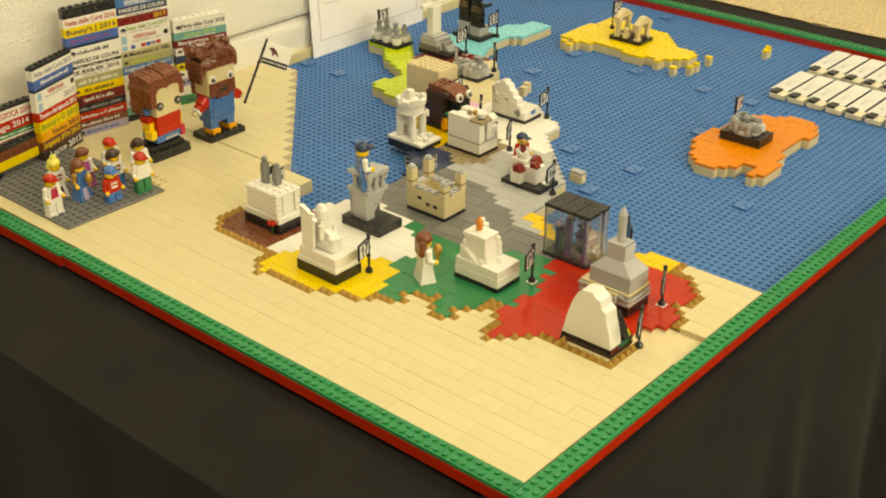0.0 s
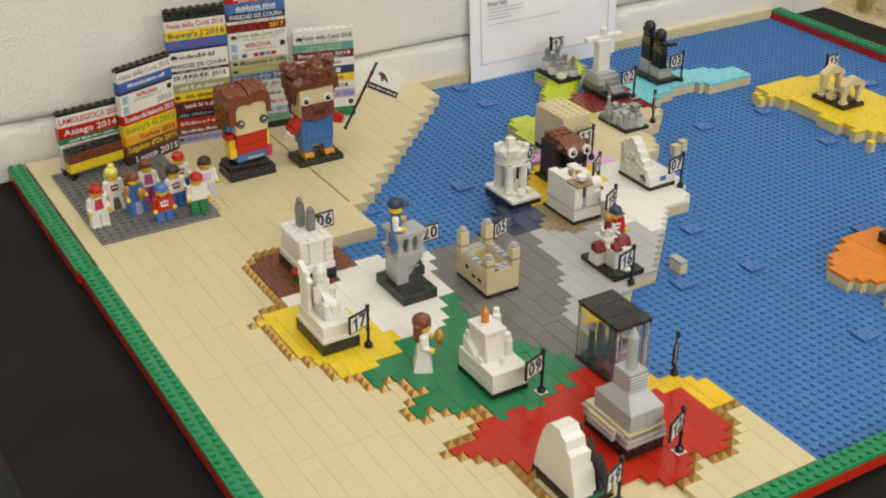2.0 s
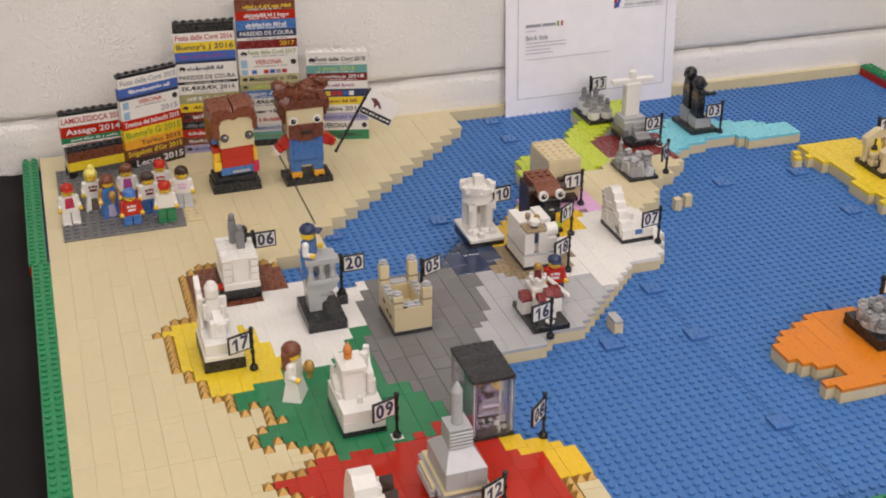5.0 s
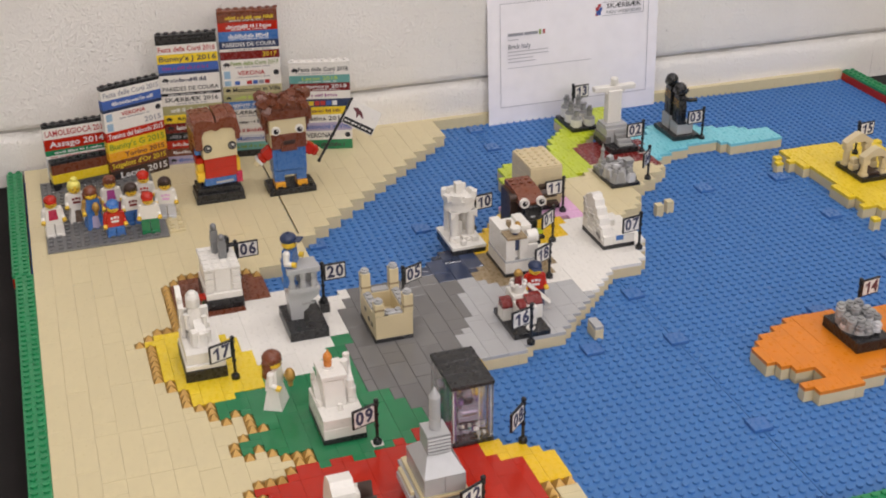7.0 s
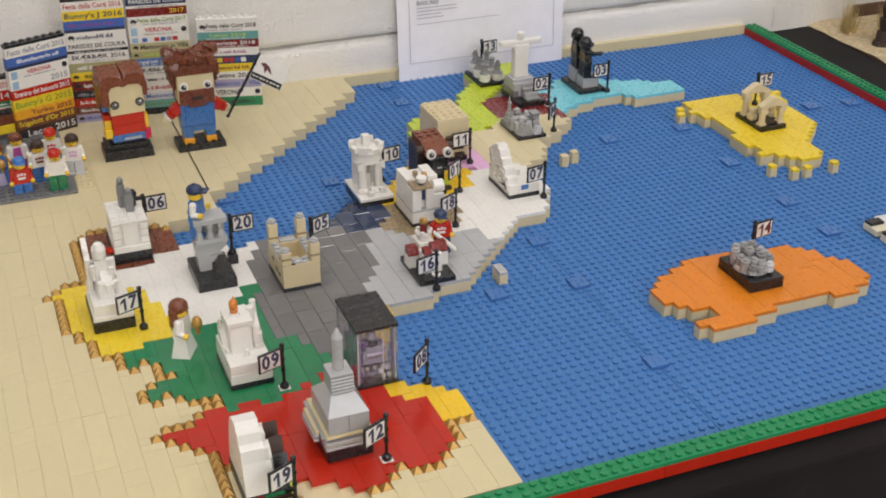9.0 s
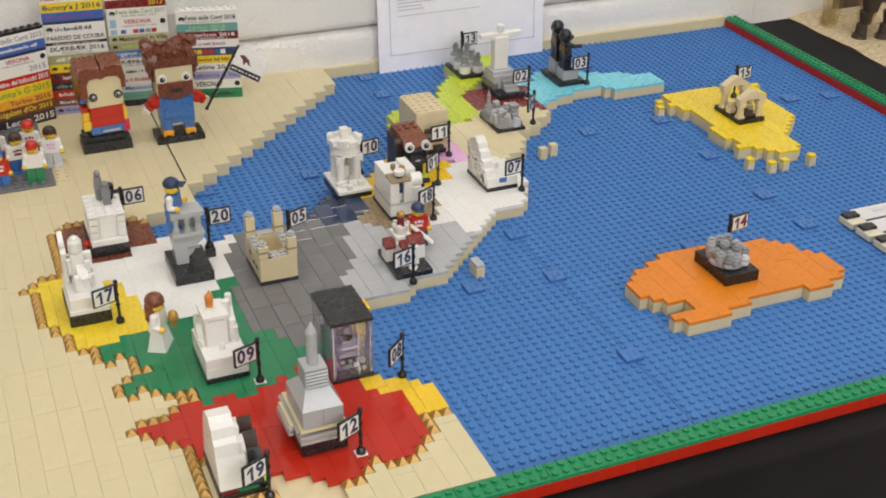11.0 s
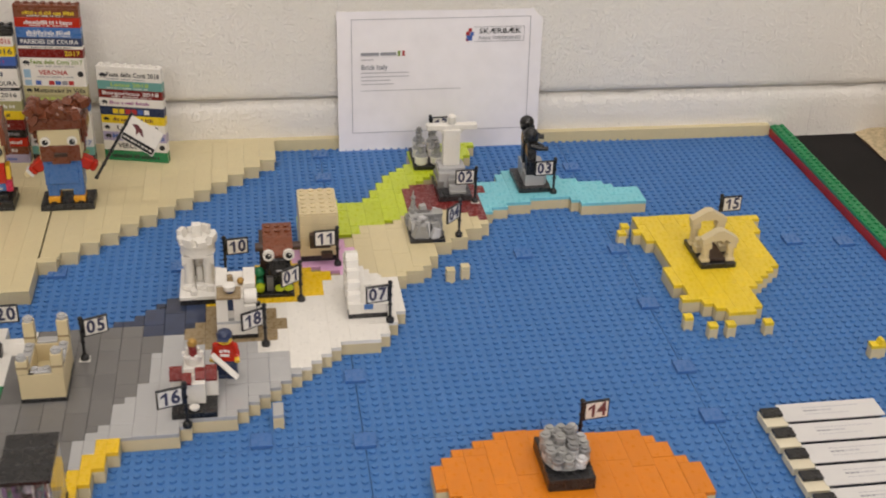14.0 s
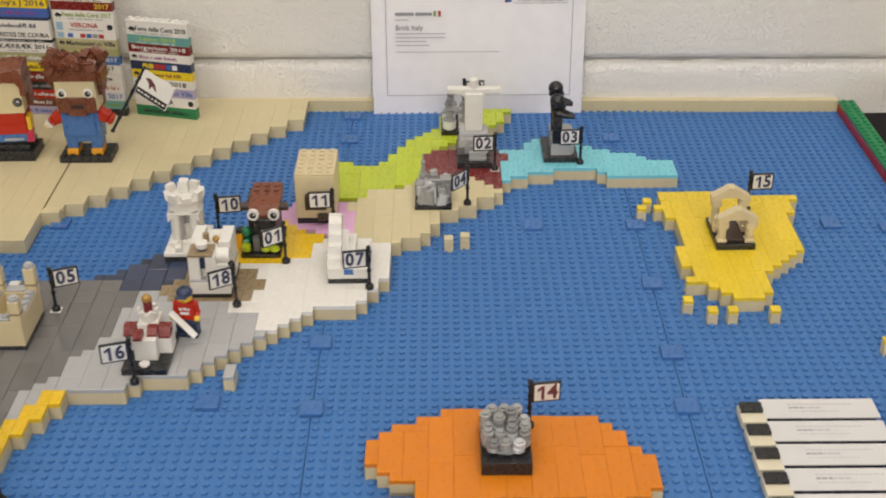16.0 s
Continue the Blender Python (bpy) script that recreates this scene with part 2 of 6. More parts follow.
# ---- mesh building ----
class Shape:
    """Gathers faces in stud units; each face carries a material."""

    def __init__(self):
        self.v, self.f, self.m, self.mats, self.smooth = [], [], [], [], []

    def slot(self, mat):
        if mat not in self.mats:
            self.mats.append(mat)
        return self.mats.index(mat)

    def add(self, verts, faces, mat, smooth=False, at=None):
        k, s = len(self.v), self.slot(mat)
        if at is not None:
            verts = [at @ Vector(q) for q in verts]
        self.v += [tuple(q) for q in verts]
        for q in faces:
            self.f.append([i + k for i in q])
            self.m.append(s)
            self.smooth.append(smooth)
        return self

    def box(self, x0, y0, z0, x1, y1, z1, mat, c=0.045, at=None, cz=None):
        """A box with chamfered edges."""
        c = min(c, (x1 - x0) * 0.3, (y1 - y0) * 0.3, (z1 - z0) * 0.3)
        cut = (c, c, c if cz is None else cz)
        lo, hi = (x0, y0, z0), (x1, y1, z1)
        verts, index = [], {}
        for sx in (0, 1):
            for sy in (0, 1):
                for sz in (0, 1):
                    s = (sx, sy, sz)
                    for a in range(3):
                        p = []
                        for d in range(3):
                            edge = hi[d] if s[d] else lo[d]
                            p.append(edge if d == a else edge + (-cut[d] if s[d] else cut[d]))
                        index[(s, a)] = len(verts)
                        verts.append(tuple(p))
        faces = []
        for a in range(3):
            b, d = (a + 1) % 3, (a + 2) % 3
            for side in (0, 1):
                ring = []
                for sb, sd in ((0, 0), (1, 0), (1, 1), (0, 1)):
                    s = [0, 0, 0]
                    s[a], s[b], s[d] = side, sb, sd
                    ring.append(index[(tuple(s), a)])
                faces.append(ring if side else ring[::-1])
            for sb in (0, 1):
                for sd in (0, 1):
                    s0, s1 = [0, 0, 0], [0, 0, 0]
                    s0[b], s0[d], s1[b], s1[d] = sb, sd, sb, sd
                    s1[a] = 1
                    quad = [index[(tuple(s0), b)], index[(tuple(s1), b)], index[(tuple(s1), d)], index[(tuple(s0), d)]]
                    faces.append(quad if sb == sd else quad[::-1])
        for sx in (0, 1):
            for sy in (0, 1):
                for sz in (0, 1):
                    s = (sx, sy, sz)
                    tri = [index[(s, 0)], index[(s, 1)], index[(s, 2)]]
                    faces.append(tri if (sx + sy + sz) % 2 else tri[::-1])
        return self.add(verts, faces, mat, False, at)

    def cyl(self, x, y, z0, z1, r, mat, n=12, r1=None, at=None, top=True):
        r1 = r if r1 is None else r1
        ring = [(math.cos(2 * math.pi * i / n), math.sin(2 * math.pi * i / n)) for i in range(n)]
        low, high = [(x + r * a, y + r * b, z0) for a, b in ring], [(x + r1 * a, y + r1 * b, z1) for a, b in ring]
        self.add(low + high, [[i, (i + 1) % n, n + (i + 1) % n, n + i] for i in range(n)], mat, n >= 10, at)
        if top:
            self.add(high, [list(range(n))], mat, False, at)
        return self.add(low, [list(range(n))[::-1]], mat, False, at)

    def ball(self, x, y, z, r, mat, n=12, sz=1.0, at=None):
        verts, faces, rows = [], [], n // 2
        for j in range(1, rows):
            t = math.pi * j / rows
            for i in range(n):
                a = 2 * math.pi * i / n
                verts.append((x + r * math.sin(t) * math.cos(a), y + r * math.sin(t) * math.sin(a), z + r * sz * math.cos(t)))
        for j in range(rows - 2):
            for i in range(n):
                faces.append([j * n + i, (j + 1) * n + i, (j + 1) * n + (i + 1) % n, j * n + (i + 1) % n])
        top, bottom = len(verts), len(verts) + 1
        verts += [(x, y, z + r * sz), (x, y, z - r * sz)]
        for i in range(n):
            faces.append([top, i, (i + 1) % n])
            faces.append([bottom, (rows - 2) * n + (i + 1) % n, (rows - 2) * n + i])
        return self.add(verts, faces, mat, True, at)

    def prism(self, profile, a0, a1, mat, axis="x", at=None):
        """A profile drawn out along an axis; profile points are (y, z), (x, z) or (x, y)."""
        def place(p, a):
            return (a, p[0], p[1]) if axis == "x" else (p[0], a, p[1]) if axis == "y" else (p[0], p[1], a)
        n = len(profile)
        area = sum(profile[i][0] * profile[(i + 1) % n][1] - profile[(i + 1) % n][0] * profile[i][1] for i in range(n))
        pts = profile if (area > 0) != (axis == "y") else profile[::-1]
        verts = [place(p, a0) for p in pts] + [place(p, a1) for p in pts]
        faces = [[i, (i + 1) % n, n + (i + 1) % n, n + i] for i in range(n)]
        faces += [[i for i in range(n)][::-1], [n + i for i in range(n)]]
        return self.add(verts, faces, mat, False, at)

    def taper(self, x0, y0, x1, y1, z0, u0, w0, u1, w1, z1, mat, at=None):
        """A four-sided block that narrows or widens from a bottom to a top rectangle."""
        verts = [(x0, y0, z0), (x1, y0, z0), (x1, y1, z0), (x0, y1, z0), (u0, w0, z1), (u1, w0, z1), (u1, w1, z1), (u0, w1, z1)]
        faces = [[3, 2, 1, 0], [4, 5, 6, 7], [0, 1, 5, 4], [1, 2, 6, 5], [2, 3, 7, 6], [3, 0, 4, 7]]
        return self.add(verts, faces, mat, False, at)

    def studs(self, x0, y0, x1, y1, z, mat, n=10):
        for i in range(int(round(x1 - x0))):
            for j in range(int(round(y1 - y0))):
                self.cyl(x0 + i + 0.5, y0 + j + 0.5, z, z + 0.21, 0.3, mat, n)
        return self

    def mesh(self, name):
        me = bpy.data.meshes.new(name)
        me.from_pydata([(a * U, b * U, c * U) for a, b, c in self.v], [], self.f)
        for mat in self.mats:
            me.materials.append(mat)
        me.polygons.foreach_set("material_index", self.m)
        me.polygons.foreach_set("use_smooth", self.smooth)
        me.update()
        return me


def thing(name, x, y, z, label, category, group="", yaw=0.0, kind=""):
    """An empty at the thing's base, in studs, that carries its parts."""
    ob = new(name)
    ob.empty_display_size = 0.01
    ob.matrix_world = pose(x * U, y * U, z * U, 0, 0, yaw)
    return tagged(ob, label, category, group, kind)


def part(name, shape, parent, label="", x=0.0, y=0.0, z=0.0, kind=""):
    ob = new(name, shape if isinstance(shape, bpy.types.Mesh) else shape.mesh(name))
    ob.parent = parent
    ob.location = (x * U, y * U, z * U)
    return tagged(ob, label, kind=kind)


def solid(name, shape, x, y, z, label, category, group="", yaw=0.0, kind=""):
    """A thing that is one mesh."""
    ob = new(name, shape.mesh(name))
    ob.matrix_world = pose(x * U, y * U, z * U, 0, 0, yaw)
    return tagged(ob, label, category, group, kind)


def lettering(name, text, size, mat, parent, m, width=None, label="", deep=0.02, bold=0.0, squeeze=1.0):
    """Raised letters from the built-in font, as a mesh; size in studs, centred on the pose m."""
    cu = bpy.data.curves.new(name, "FONT")
    cu.body, cu.size, cu.align_x, cu.align_y = text, size * U, "CENTER", "CENTER"
    cu.extrude, cu.resolution_u, cu.offset = deep * U, 2, bold * size * U
    tmp = bpy.data.objects.new(name, cu)
    scene.collection.objects.link(tmp)
    dg = bpy.context.evaluated_depsgraph_get()
    dg.update()
    me = bpy.data.meshes.new_from_object(tmp.evaluated_get(dg))
    bpy.data.objects.remove(tmp)
    me.materials.clear()
    me.materials.append(mat)
    for q in me.vertices:
        q.co.x *= squeeze
    if width and len(me.vertices):
        xs = [q.co.x for q in me.vertices]
        k = width * U / max(1e-6, max(xs) - min(xs))
        for q in me.vertices:
            q.co.x *= k
    ob = new(name, me)
    ob.parent = parent
    ob.matrix_basis = m
    return tagged(ob, label)


# ---- the room ----
def metre_box(name, lo, hi, mat, label, category, kind="structure", c=0.2):
    s = Shape().box(*[q / U for q in lo], *[q / U for q in hi], mat, c)
    ob = new(name, s.mesh(name))
    return tagged(ob, label, category, kind=kind)


metre_box("floor", (-3.0, -4.0, FLOOR_Z - 0.05), (4.5, WALL_Y + 0.2, FLOOR_Z), FLOORM, "dark grey vinyl hall floor", "floor")
metre_box("ceiling", (-3.0, -4.0, CEIL_Z), (4.5, WALL_Y + 0.2, CEIL_Z + 0.05), CEILM, "pale board ceiling", "ceiling")
metre_box("wall_south", (-3.0, -4.1, FLOOR_Z), (4.5, -4.0, CEIL_Z), WALL, "painted wall behind the visitors", "wall")
metre_box("wall_west", (-3.1, -4.0, FLOOR_Z), (-3.0, WALL_Y + 0.2, CEIL_Z), WALL, "painted side wall", "wall")
metre_box("wall_east", (4.5, -4.0, FLOOR_Z), (4.6, WALL_Y + 0.2, CEIL_Z), WALL, "painted side wall", "wall")

for lx, ly, lw, ld, power in LAMPS:
    lamp_body = tagged(new("ceiling_lamp"), "white fluorescent ceiling lamp", "lamp", "ceiling lamps")
    lamp_body.matrix_world = pose(lx, ly, CEIL_Z)
    tray = Shape().box(-lw / 2 / U - 2, -ld / 2 / U - 2, -8, lw / 2 / U + 2, ld / 2 / U + 2, 0, CEILM)
    part("tray", tray, lamp_body)

# the block wall: courses of painted blocks with recessed mortar, joint shade in its colour
wall_north = metre_box("wall_north", (-3.0, WALL_Y + 0.007, FLOOR_Z), (4.5, WALL_Y + 0.2, CEIL_Z), SHADED_MORTAR, "white painted concrete block wall with mortar joints", "wall")
JOINT_Z, COURSE = 6.75, 25.0
JOINTS = ((-374, -280, -170, -70, 28, 132, 230, 330, 430, 561), (-374, -230, -130, -36, 66.8, 270, 370, 470, 561))
block_shapes = {}
for row in range(-4, 11):
    z0, z1 = JOINT_Z + (row - 1) * COURSE + 0.22, JOINT_Z + row * COURSE - 0.22
    joints = JOINTS[row % 2]
    for j0, j1 in zip(joints, joints[1:]):
        x0, x1 = j0 + 0.005, j1 - 0.005
        if x1 - x0 < 2:
            continue
        key = (round(x1 - x0, 2), row == 0)
        if key not in block_shapes:
            bs = Shape()
            hgt, wid, dep = z1 - z0, x1 - x0, 1.6
            cols = [0.0, 0.3, 0.9] + [0.9 + (wid - 1.8) * k / max(2, int(wid / 1.5)) for k in range(1, max(2, int(wid / 1.5)))] + [wid - 0.9, wid - 0.3, wid]
            rows = [0.0, 0.15, 0.4, 0.9] + [0.9 + (hgt - 2.4) * k / 13 for k in range(1, 13)] + [hgt - 1.5, hgt - 0.8, hgt - 0.3, hgt]
            nx, nz = len(cols) - 1, len(rows) - 1
            verts, faces = [], []
            for j, pz in enumerate(rows):
                foot, head = {0: 0.65, 1: 0.22, 2: 0.05}.get(j, 0.0), {nz: 0.75, nz - 1: 0.42, nz - 2: 0.18}.get(j, 0.0)
                for i, px in enumerate(cols):
                    side = 0.08 if i in (0, nx) else 0.02 if i in (1, nx - 1) else 0.0
                    lump = noise.noise((px * 0.25 + len(block_shapes) * 9, pz * 0.3, 1.7)) * 0.05 + noise.noise((px * 0.9, pz * 0.9, 5.1)) * 0.05
                    droop = noise.noise((px * 0.35, 3.0 + len(block_shapes), 0.5)) * 0.22 if j in (0, nz) else 0.0
                    verts.append((px, lump + max(foot, head, side), pz + droop))
            for j in range(nz):
                for i in range(nx):
                    a = j * (nx + 1) + i
                    faces.append([a, a + 1, a + nx + 2, a + nx + 1])
            bs.add(verts, faces, WALL, True)
            bs.add([(0, 0.7, 0), (x1 - x0, 0.7, 0), (x1 - x0, 0.7, hgt), (0, 0.7, hgt), (0, dep, 0), (x1 - x0, dep, 0), (x1 - x0, dep, hgt), (0, dep, hgt)],
                   [[0, 1, 5, 4], [1, 2, 6, 5], [2, 3, 7, 6], [3, 0, 4, 7]], WALL)
            block_shapes[key] = bs.mesh("block")
        part("block", block_shapes[key], wall_north, x=x0, y=WALL_Y / U, z=z0)

wall_north.matrix_world = Matrix.Translation((0, WALL_Y, 0)) @ Matrix.Rotation(radians(-0.85), 4, 'Z') @ Matrix.Translation((0, -WALL_Y, 0))

# the trestle table under a black cloth
CLOTH_Z = -0.55
table_top = metre_box("table", (-13.5 * U, -0.9 * U, FLOOR_Z + 0.70), (300 * U, 95.5 * U, CLOTH_Z * U - 0.004), WOODM, "trestle table under a black cloth", "table", kind="")
for tx in (-8, 60, 130, 200, 290):
    for ty in (4, 90):
        part("leg", Shape().box(-2.5, -2.5, FLOOR_Z / U, 2.5, 2.5, (FLOOR_Z + 0.705) / U, WOODM), table_top, x=tx, y=ty)


def cloth_sheet():
    """The cloth: flat on the table, then falling in folds along the west and front edges."""
    s = Shape()
    x0, x1, y0, y1 = -14.0, 300.0, -1.3, 96.2
    n = 260
    def grid(us, vs, fn):
        verts = [fn(a, b) for b in vs for a in us]
        w = len(us)
        faces = [[j * w + i, j * w + i + 1, (j + 1) * w + i + 1, (j + 1) * w + i] for j in range(len(vs) - 1) for i in range(w - 1)]
        return verts, faces
    def top(a, b):
        wave = 0.12 * noise.noise((a * 0.09, b * 0.09, 0.3)) + 0.35 * max(0, (b - 93.5) / 3) * (0.6 + noise.noise((a * 0.5, 2.2, 1.0)))
        return (a, b, CLOTH_Z + min(0.4, wave) * max(0.0, min(1.0, (a - x0) / 5, (b - y0) / 4)))
    us = [x0 + (0.0 - x0) * i / 14 for i in range(14)] + [i * 2.0 for i in range(151)]
    vs = [y0 + (y1 - y0) * j / 50 for j in range(51)]
    v, f = grid(us, vs, top)
    s.add(v, f, CLOTH, True)
    drop = [CLOTH_Z - 0.25 * j * j if j < 4 else CLOTH_Z - 2.25 - (j - 3) * 5.0 for j in range(0, 22)]
    depth = lambda z: min(1.0, (CLOTH_Z - z) / 40.0) ** 1.6
    def front(a, z):
        d = depth(z)
        return (a, y0 - min(0.25, CLOTH_Z - z) - d * (2.0 + 1.6 * math.sin(a * 0.33 + noise.noise((a * 0.04, 0, 0)) * 5)), max(z, FLOOR_Z / U + 0.3))
    v, f = grid([x0 + (x1 - x0) * i / n for i in range(n + 1)], drop, front)
    s.add(v, [q[::-1] for q in f], CLOTH, True)
    def west(b, z):
        d = depth(z)
        return (x0 - min(0.25, CLOTH_Z - z) - d * (2.0 + 1.6 * math.sin(b * 0.3 + noise.noise((b * 0.05, 4, 0)) * 5)), b, max(z, FLOOR_Z / U + 0.3))
    v, f = grid([y0 + (y1 - y0) * i / 90 for i in range(91)], drop, west)
    s.add(v, f, CLOTH, True)
    ob = new("tablecloth", s.mesh("tablecloth"))
    return tagged(ob, "black fabric tablecloth draped over the display table", "tablecloth")


cloth_sheet()


# ---- the stud map: which plastic lies on each stud of the board ----
REGIONS = {}


def region(name, mat, outline):
    """A coloured part of the map: its plastic and the studs at the corners of its outline."""
    REGIONS[name] = (mat, outline)


region("brown", BROWN, [(16, 50), (16, 58), (18, 59), (25, 58), (26, 57), (26, 52), (23, 52), (23, 50)])
region("white_north", WHITE, [(16, 48), (16, 50), (23, 50), (23, 52), (26, 52), (27, 53), (29, 53), (30, 52), (31, 52), (31, 50), (33, 50), (33, 51), (34, 51), (34, 49), (33, 49), (33, 47), (32, 47), (32, 42), (30, 42), (30, 40), (29, 40), (29, 38), (28, 38), (28, 37), (27, 37), (27, 36), (25, 36), (25, 37), (23, 37), (22, 41), (20, 46)])
region("yellow", YELLOW, [(13, 48), (16, 48), (20, 46), (22, 45), (22, 41), (23, 41), (23, 37), (22, 37), (22, 35), (19, 35), (19, 34), (15, 34), (15, 37), (14, 37), (14, 39), (13, 39), (13, 46), (12, 46), (12, 47), (13, 47)])
region("green", GREEN, [(17, 34), (19, 34), (19, 35), (22, 35), (22, 37), (25, 37), (25, 36), (27, 36), (27, 37), (28, 37), (28, 38), (29, 38), (29, 40), (30, 40), (30, 42), (32, 42), (32, 40), (31, 40), (31, 31), (33, 31), (33, 29), (34, 29), (34, 27), (35, 27), (35, 24), (33, 24), (33, 22), (32, 22), (32, 23), (31, 23), (31, 22), (29, 22), (29, 21), (27, 21), (27, 22), (25, 22), (25, 21), (24, 21), (24, 24), (21, 24), (21, 25), (20, 25), (20, 26), (19, 26), (19, 25), (18, 25), (18, 27), (19, 27), (19, 28), (21, 28), (21, 29), (20, 29), (20, 31), (19, 31), (19, 32), (18, 32), (18, 31), (17, 31)])
region("red", RED, [(18, 20), (21, 20), (21, 21), (22, 21), (22, 22), (25, 22), (27, 22), (29, 22), (31, 23), (33, 24), (35, 25), (38, 20), (38, 18), (39, 18), (39, 17), (41, 17), (41, 10), (40, 10), (40, 9), (39, 9), (39, 8), (36, 8), (36, 9), (35, 9), (35, 8), (34, 8), (34, 7), (31, 7), (30, 9), (27, 10), (23, 14), (22, 15), (22, 16), (21, 16), (21, 17), (20, 17), (20, 18), (19, 18), (19, 19), (18, 19)])
region("amber_toe", COAST, [(38, 20), (40, 20), (40, 19), (42, 19), (42, 18), (43, 18), (43, 17), (44, 17), (44, 13), (41, 13), (41, 17), (39, 17), (39, 18), (38, 18)])
region("dark_grey", DGREY, [(34, 51), (34, 49), (33, 49), (33, 47), (32, 47), (32, 40), (31, 40), (31, 31), (33, 31), (33, 29), (34, 29), (34, 27), (35, 27), (35, 24), (39, 20), (39, 33), (40, 33), (40, 34), (41, 34), (41, 35), (42, 35), (42, 38), (43, 38), (43, 39), (44, 39), (44, 41), (45, 41), (45, 46), (46, 46), (46, 49), (44, 49), (44, 51), (37, 51)])
region("amber_coast", COAST, [(41, 33), (43, 33), (43, 31), (42, 31), (42, 29), (41, 29), (41, 27), (40, 27), (40, 24), (39, 24), (39, 29), (40, 29), (40, 31), (41, 31)])
region("navy", NAVY, [(41, 51), (42, 52), (44, 53), (46, 55), (47, 56), (50, 56), (50, 52), (48, 49), (44, 49), (44, 51)])
region("dark_tan", DKTAN, [(48, 49), (50, 52), (50, 54), (55, 54), (55, 53), (57, 53), (57, 51), (58, 51), (58, 49), (57, 49), (57, 47), (55, 47), (50, 46)])
region("light_grey", LGREY, [(46, 46), (46, 49), (48, 49), (50, 46), (55, 47), (55, 45), (58, 45), (58, 42), (59, 42), (59, 41), (58, 41), (58, 40), (57, 40), (57, 39), (56, 39), (56, 38), (55, 38), (55, 37), (54, 37), (54, 36), (53, 36), (53, 35), (49, 35), (49, 34), (48, 34), (48, 33), (41, 33), (41, 31), (40, 31), (40, 29), (39, 29), (39, 33), (40, 33), (40, 34), (41, 34), (41, 35), (42, 35), (42, 38), (43, 38), (43, 39), (44, 39), (44, 41), (45, 41), (45, 46)])
region("white_centre", WHITE, [(55, 45), (55, 47), (57, 47), (57, 49), (58, 49), (58, 51), (57, 51), (57, 53), (55, 53), (55, 54), (59, 54), (62, 55), (62, 57), (64, 59), (66, 59), (70, 58), (70, 51), (69, 51), (69, 49), (68, 49), (68, 47), (67, 46), (63, 46), (63, 45), (62, 45), (62, 44), (61, 44), (61, 43), (60, 43), (60, 42), (58, 42), (58, 45)])
region("amber_north", COAST, [(50, 54), (59, 54), (62, 55), (62, 57), (64, 59), (63, 60), (60, 61), (59, 63), (56, 63), (53, 59), (50, 56)])
region("pink", PINK, [(59, 63), (60, 61), (64, 60), (64, 59), (66, 59), (66, 64), (65, 67), (60, 67), (57, 64)])
region("lime", LIME, [(60, 67), (60, 71), (62, 77), (64, 77), (66, 76), (68, 76), (69, 78), (71, 82), (72, 84), (75, 86), (75, 90), (79, 92), (84, 92), (83, 89), (79, 84), (73, 79), (73, 73), (72, 71), (70, 71), (70, 70), (67, 70), (67, 68)])
region("dark_red", DKRED, [(73, 79), (75, 80), (82, 80), (83, 78), (82, 76), (82, 70), (78, 73), (73, 73)])
region("tan_north", SAND, [(65, 67), (67, 68), (67, 70), (70, 70), (72, 71), (73, 73), (78, 73), (82, 70), (82, 69), (81, 69), (81, 68), (79, 68), (79, 66), (77, 66), (77, 65), (75, 65), (75, 62), (74, 62), (74, 60), (73, 60), (73, 59), (71, 59), (71, 58), (70, 58), (66, 59), (66, 64)])
region("azure", CYAN, [(82, 80), (85, 80), (86, 83), (92, 83), (93, 80), (98, 79), (100, 77), (102, 77), (102, 73), (94, 73), (93, 75), (90, 75), (87, 74), (84, 73), (82, 72)])
region("yellow_island", YELLOW, [(99, 69), (104, 69), (112, 68), (114, 68), (113, 65), (112, 62), (112, 57), (110, 54), (108, 52), (107, 51), (107, 48), (106, 47), (103, 47), (103, 48), (101, 49), (101, 50), (99, 50), (99, 51), (101, 52), (99, 53), (99, 56), (100, 57)])
region("orange_island", ORANGE, [(69, 23), (69, 26), (70, 26), (70, 27), (71, 27), (71, 28), (73, 28), (73, 29), (75, 29), (75, 30), (81, 30), (81, 29), (88, 29), (88, 28), (89, 28), (89, 27), (90, 27), (90, 25), (91, 25), (91, 24), (92, 24), (92, 20), (91, 20), (91, 19), (89, 19), (89, 18), (86, 18), (86, 19), (79, 19), (79, 18), (76, 18), (76, 17), (71, 17), (71, 18), (70, 18), (70, 19), (73, 19), (73, 21), (71, 21), (71, 22), (70, 22), (70, 23)])
NX, NY = 128, 96


def inside(px, py, poly):
    hit = False
    for (ax, ay), (bx, by) in zip(poly, poly[1:] + poly[:1]):
        if (ay > py) != (by > py) and px < (bx - ax) * (py - ay) / (by - ay) + ax:
            hit = not hit
    return hit


def sand_here(i, j):
    if i < 2 or j < 3 or j > 95:
        return False
    if j < 14 and i < 44 or j < 26 and i < 36:
        return True
    if j < 60 and i < 26:
        return True
    if i < 32:
        return j >= 59
    if i < 34:
        return j >= 65
    return i < 58 and j >= 67 + 2 * ((i - 34) // 2)


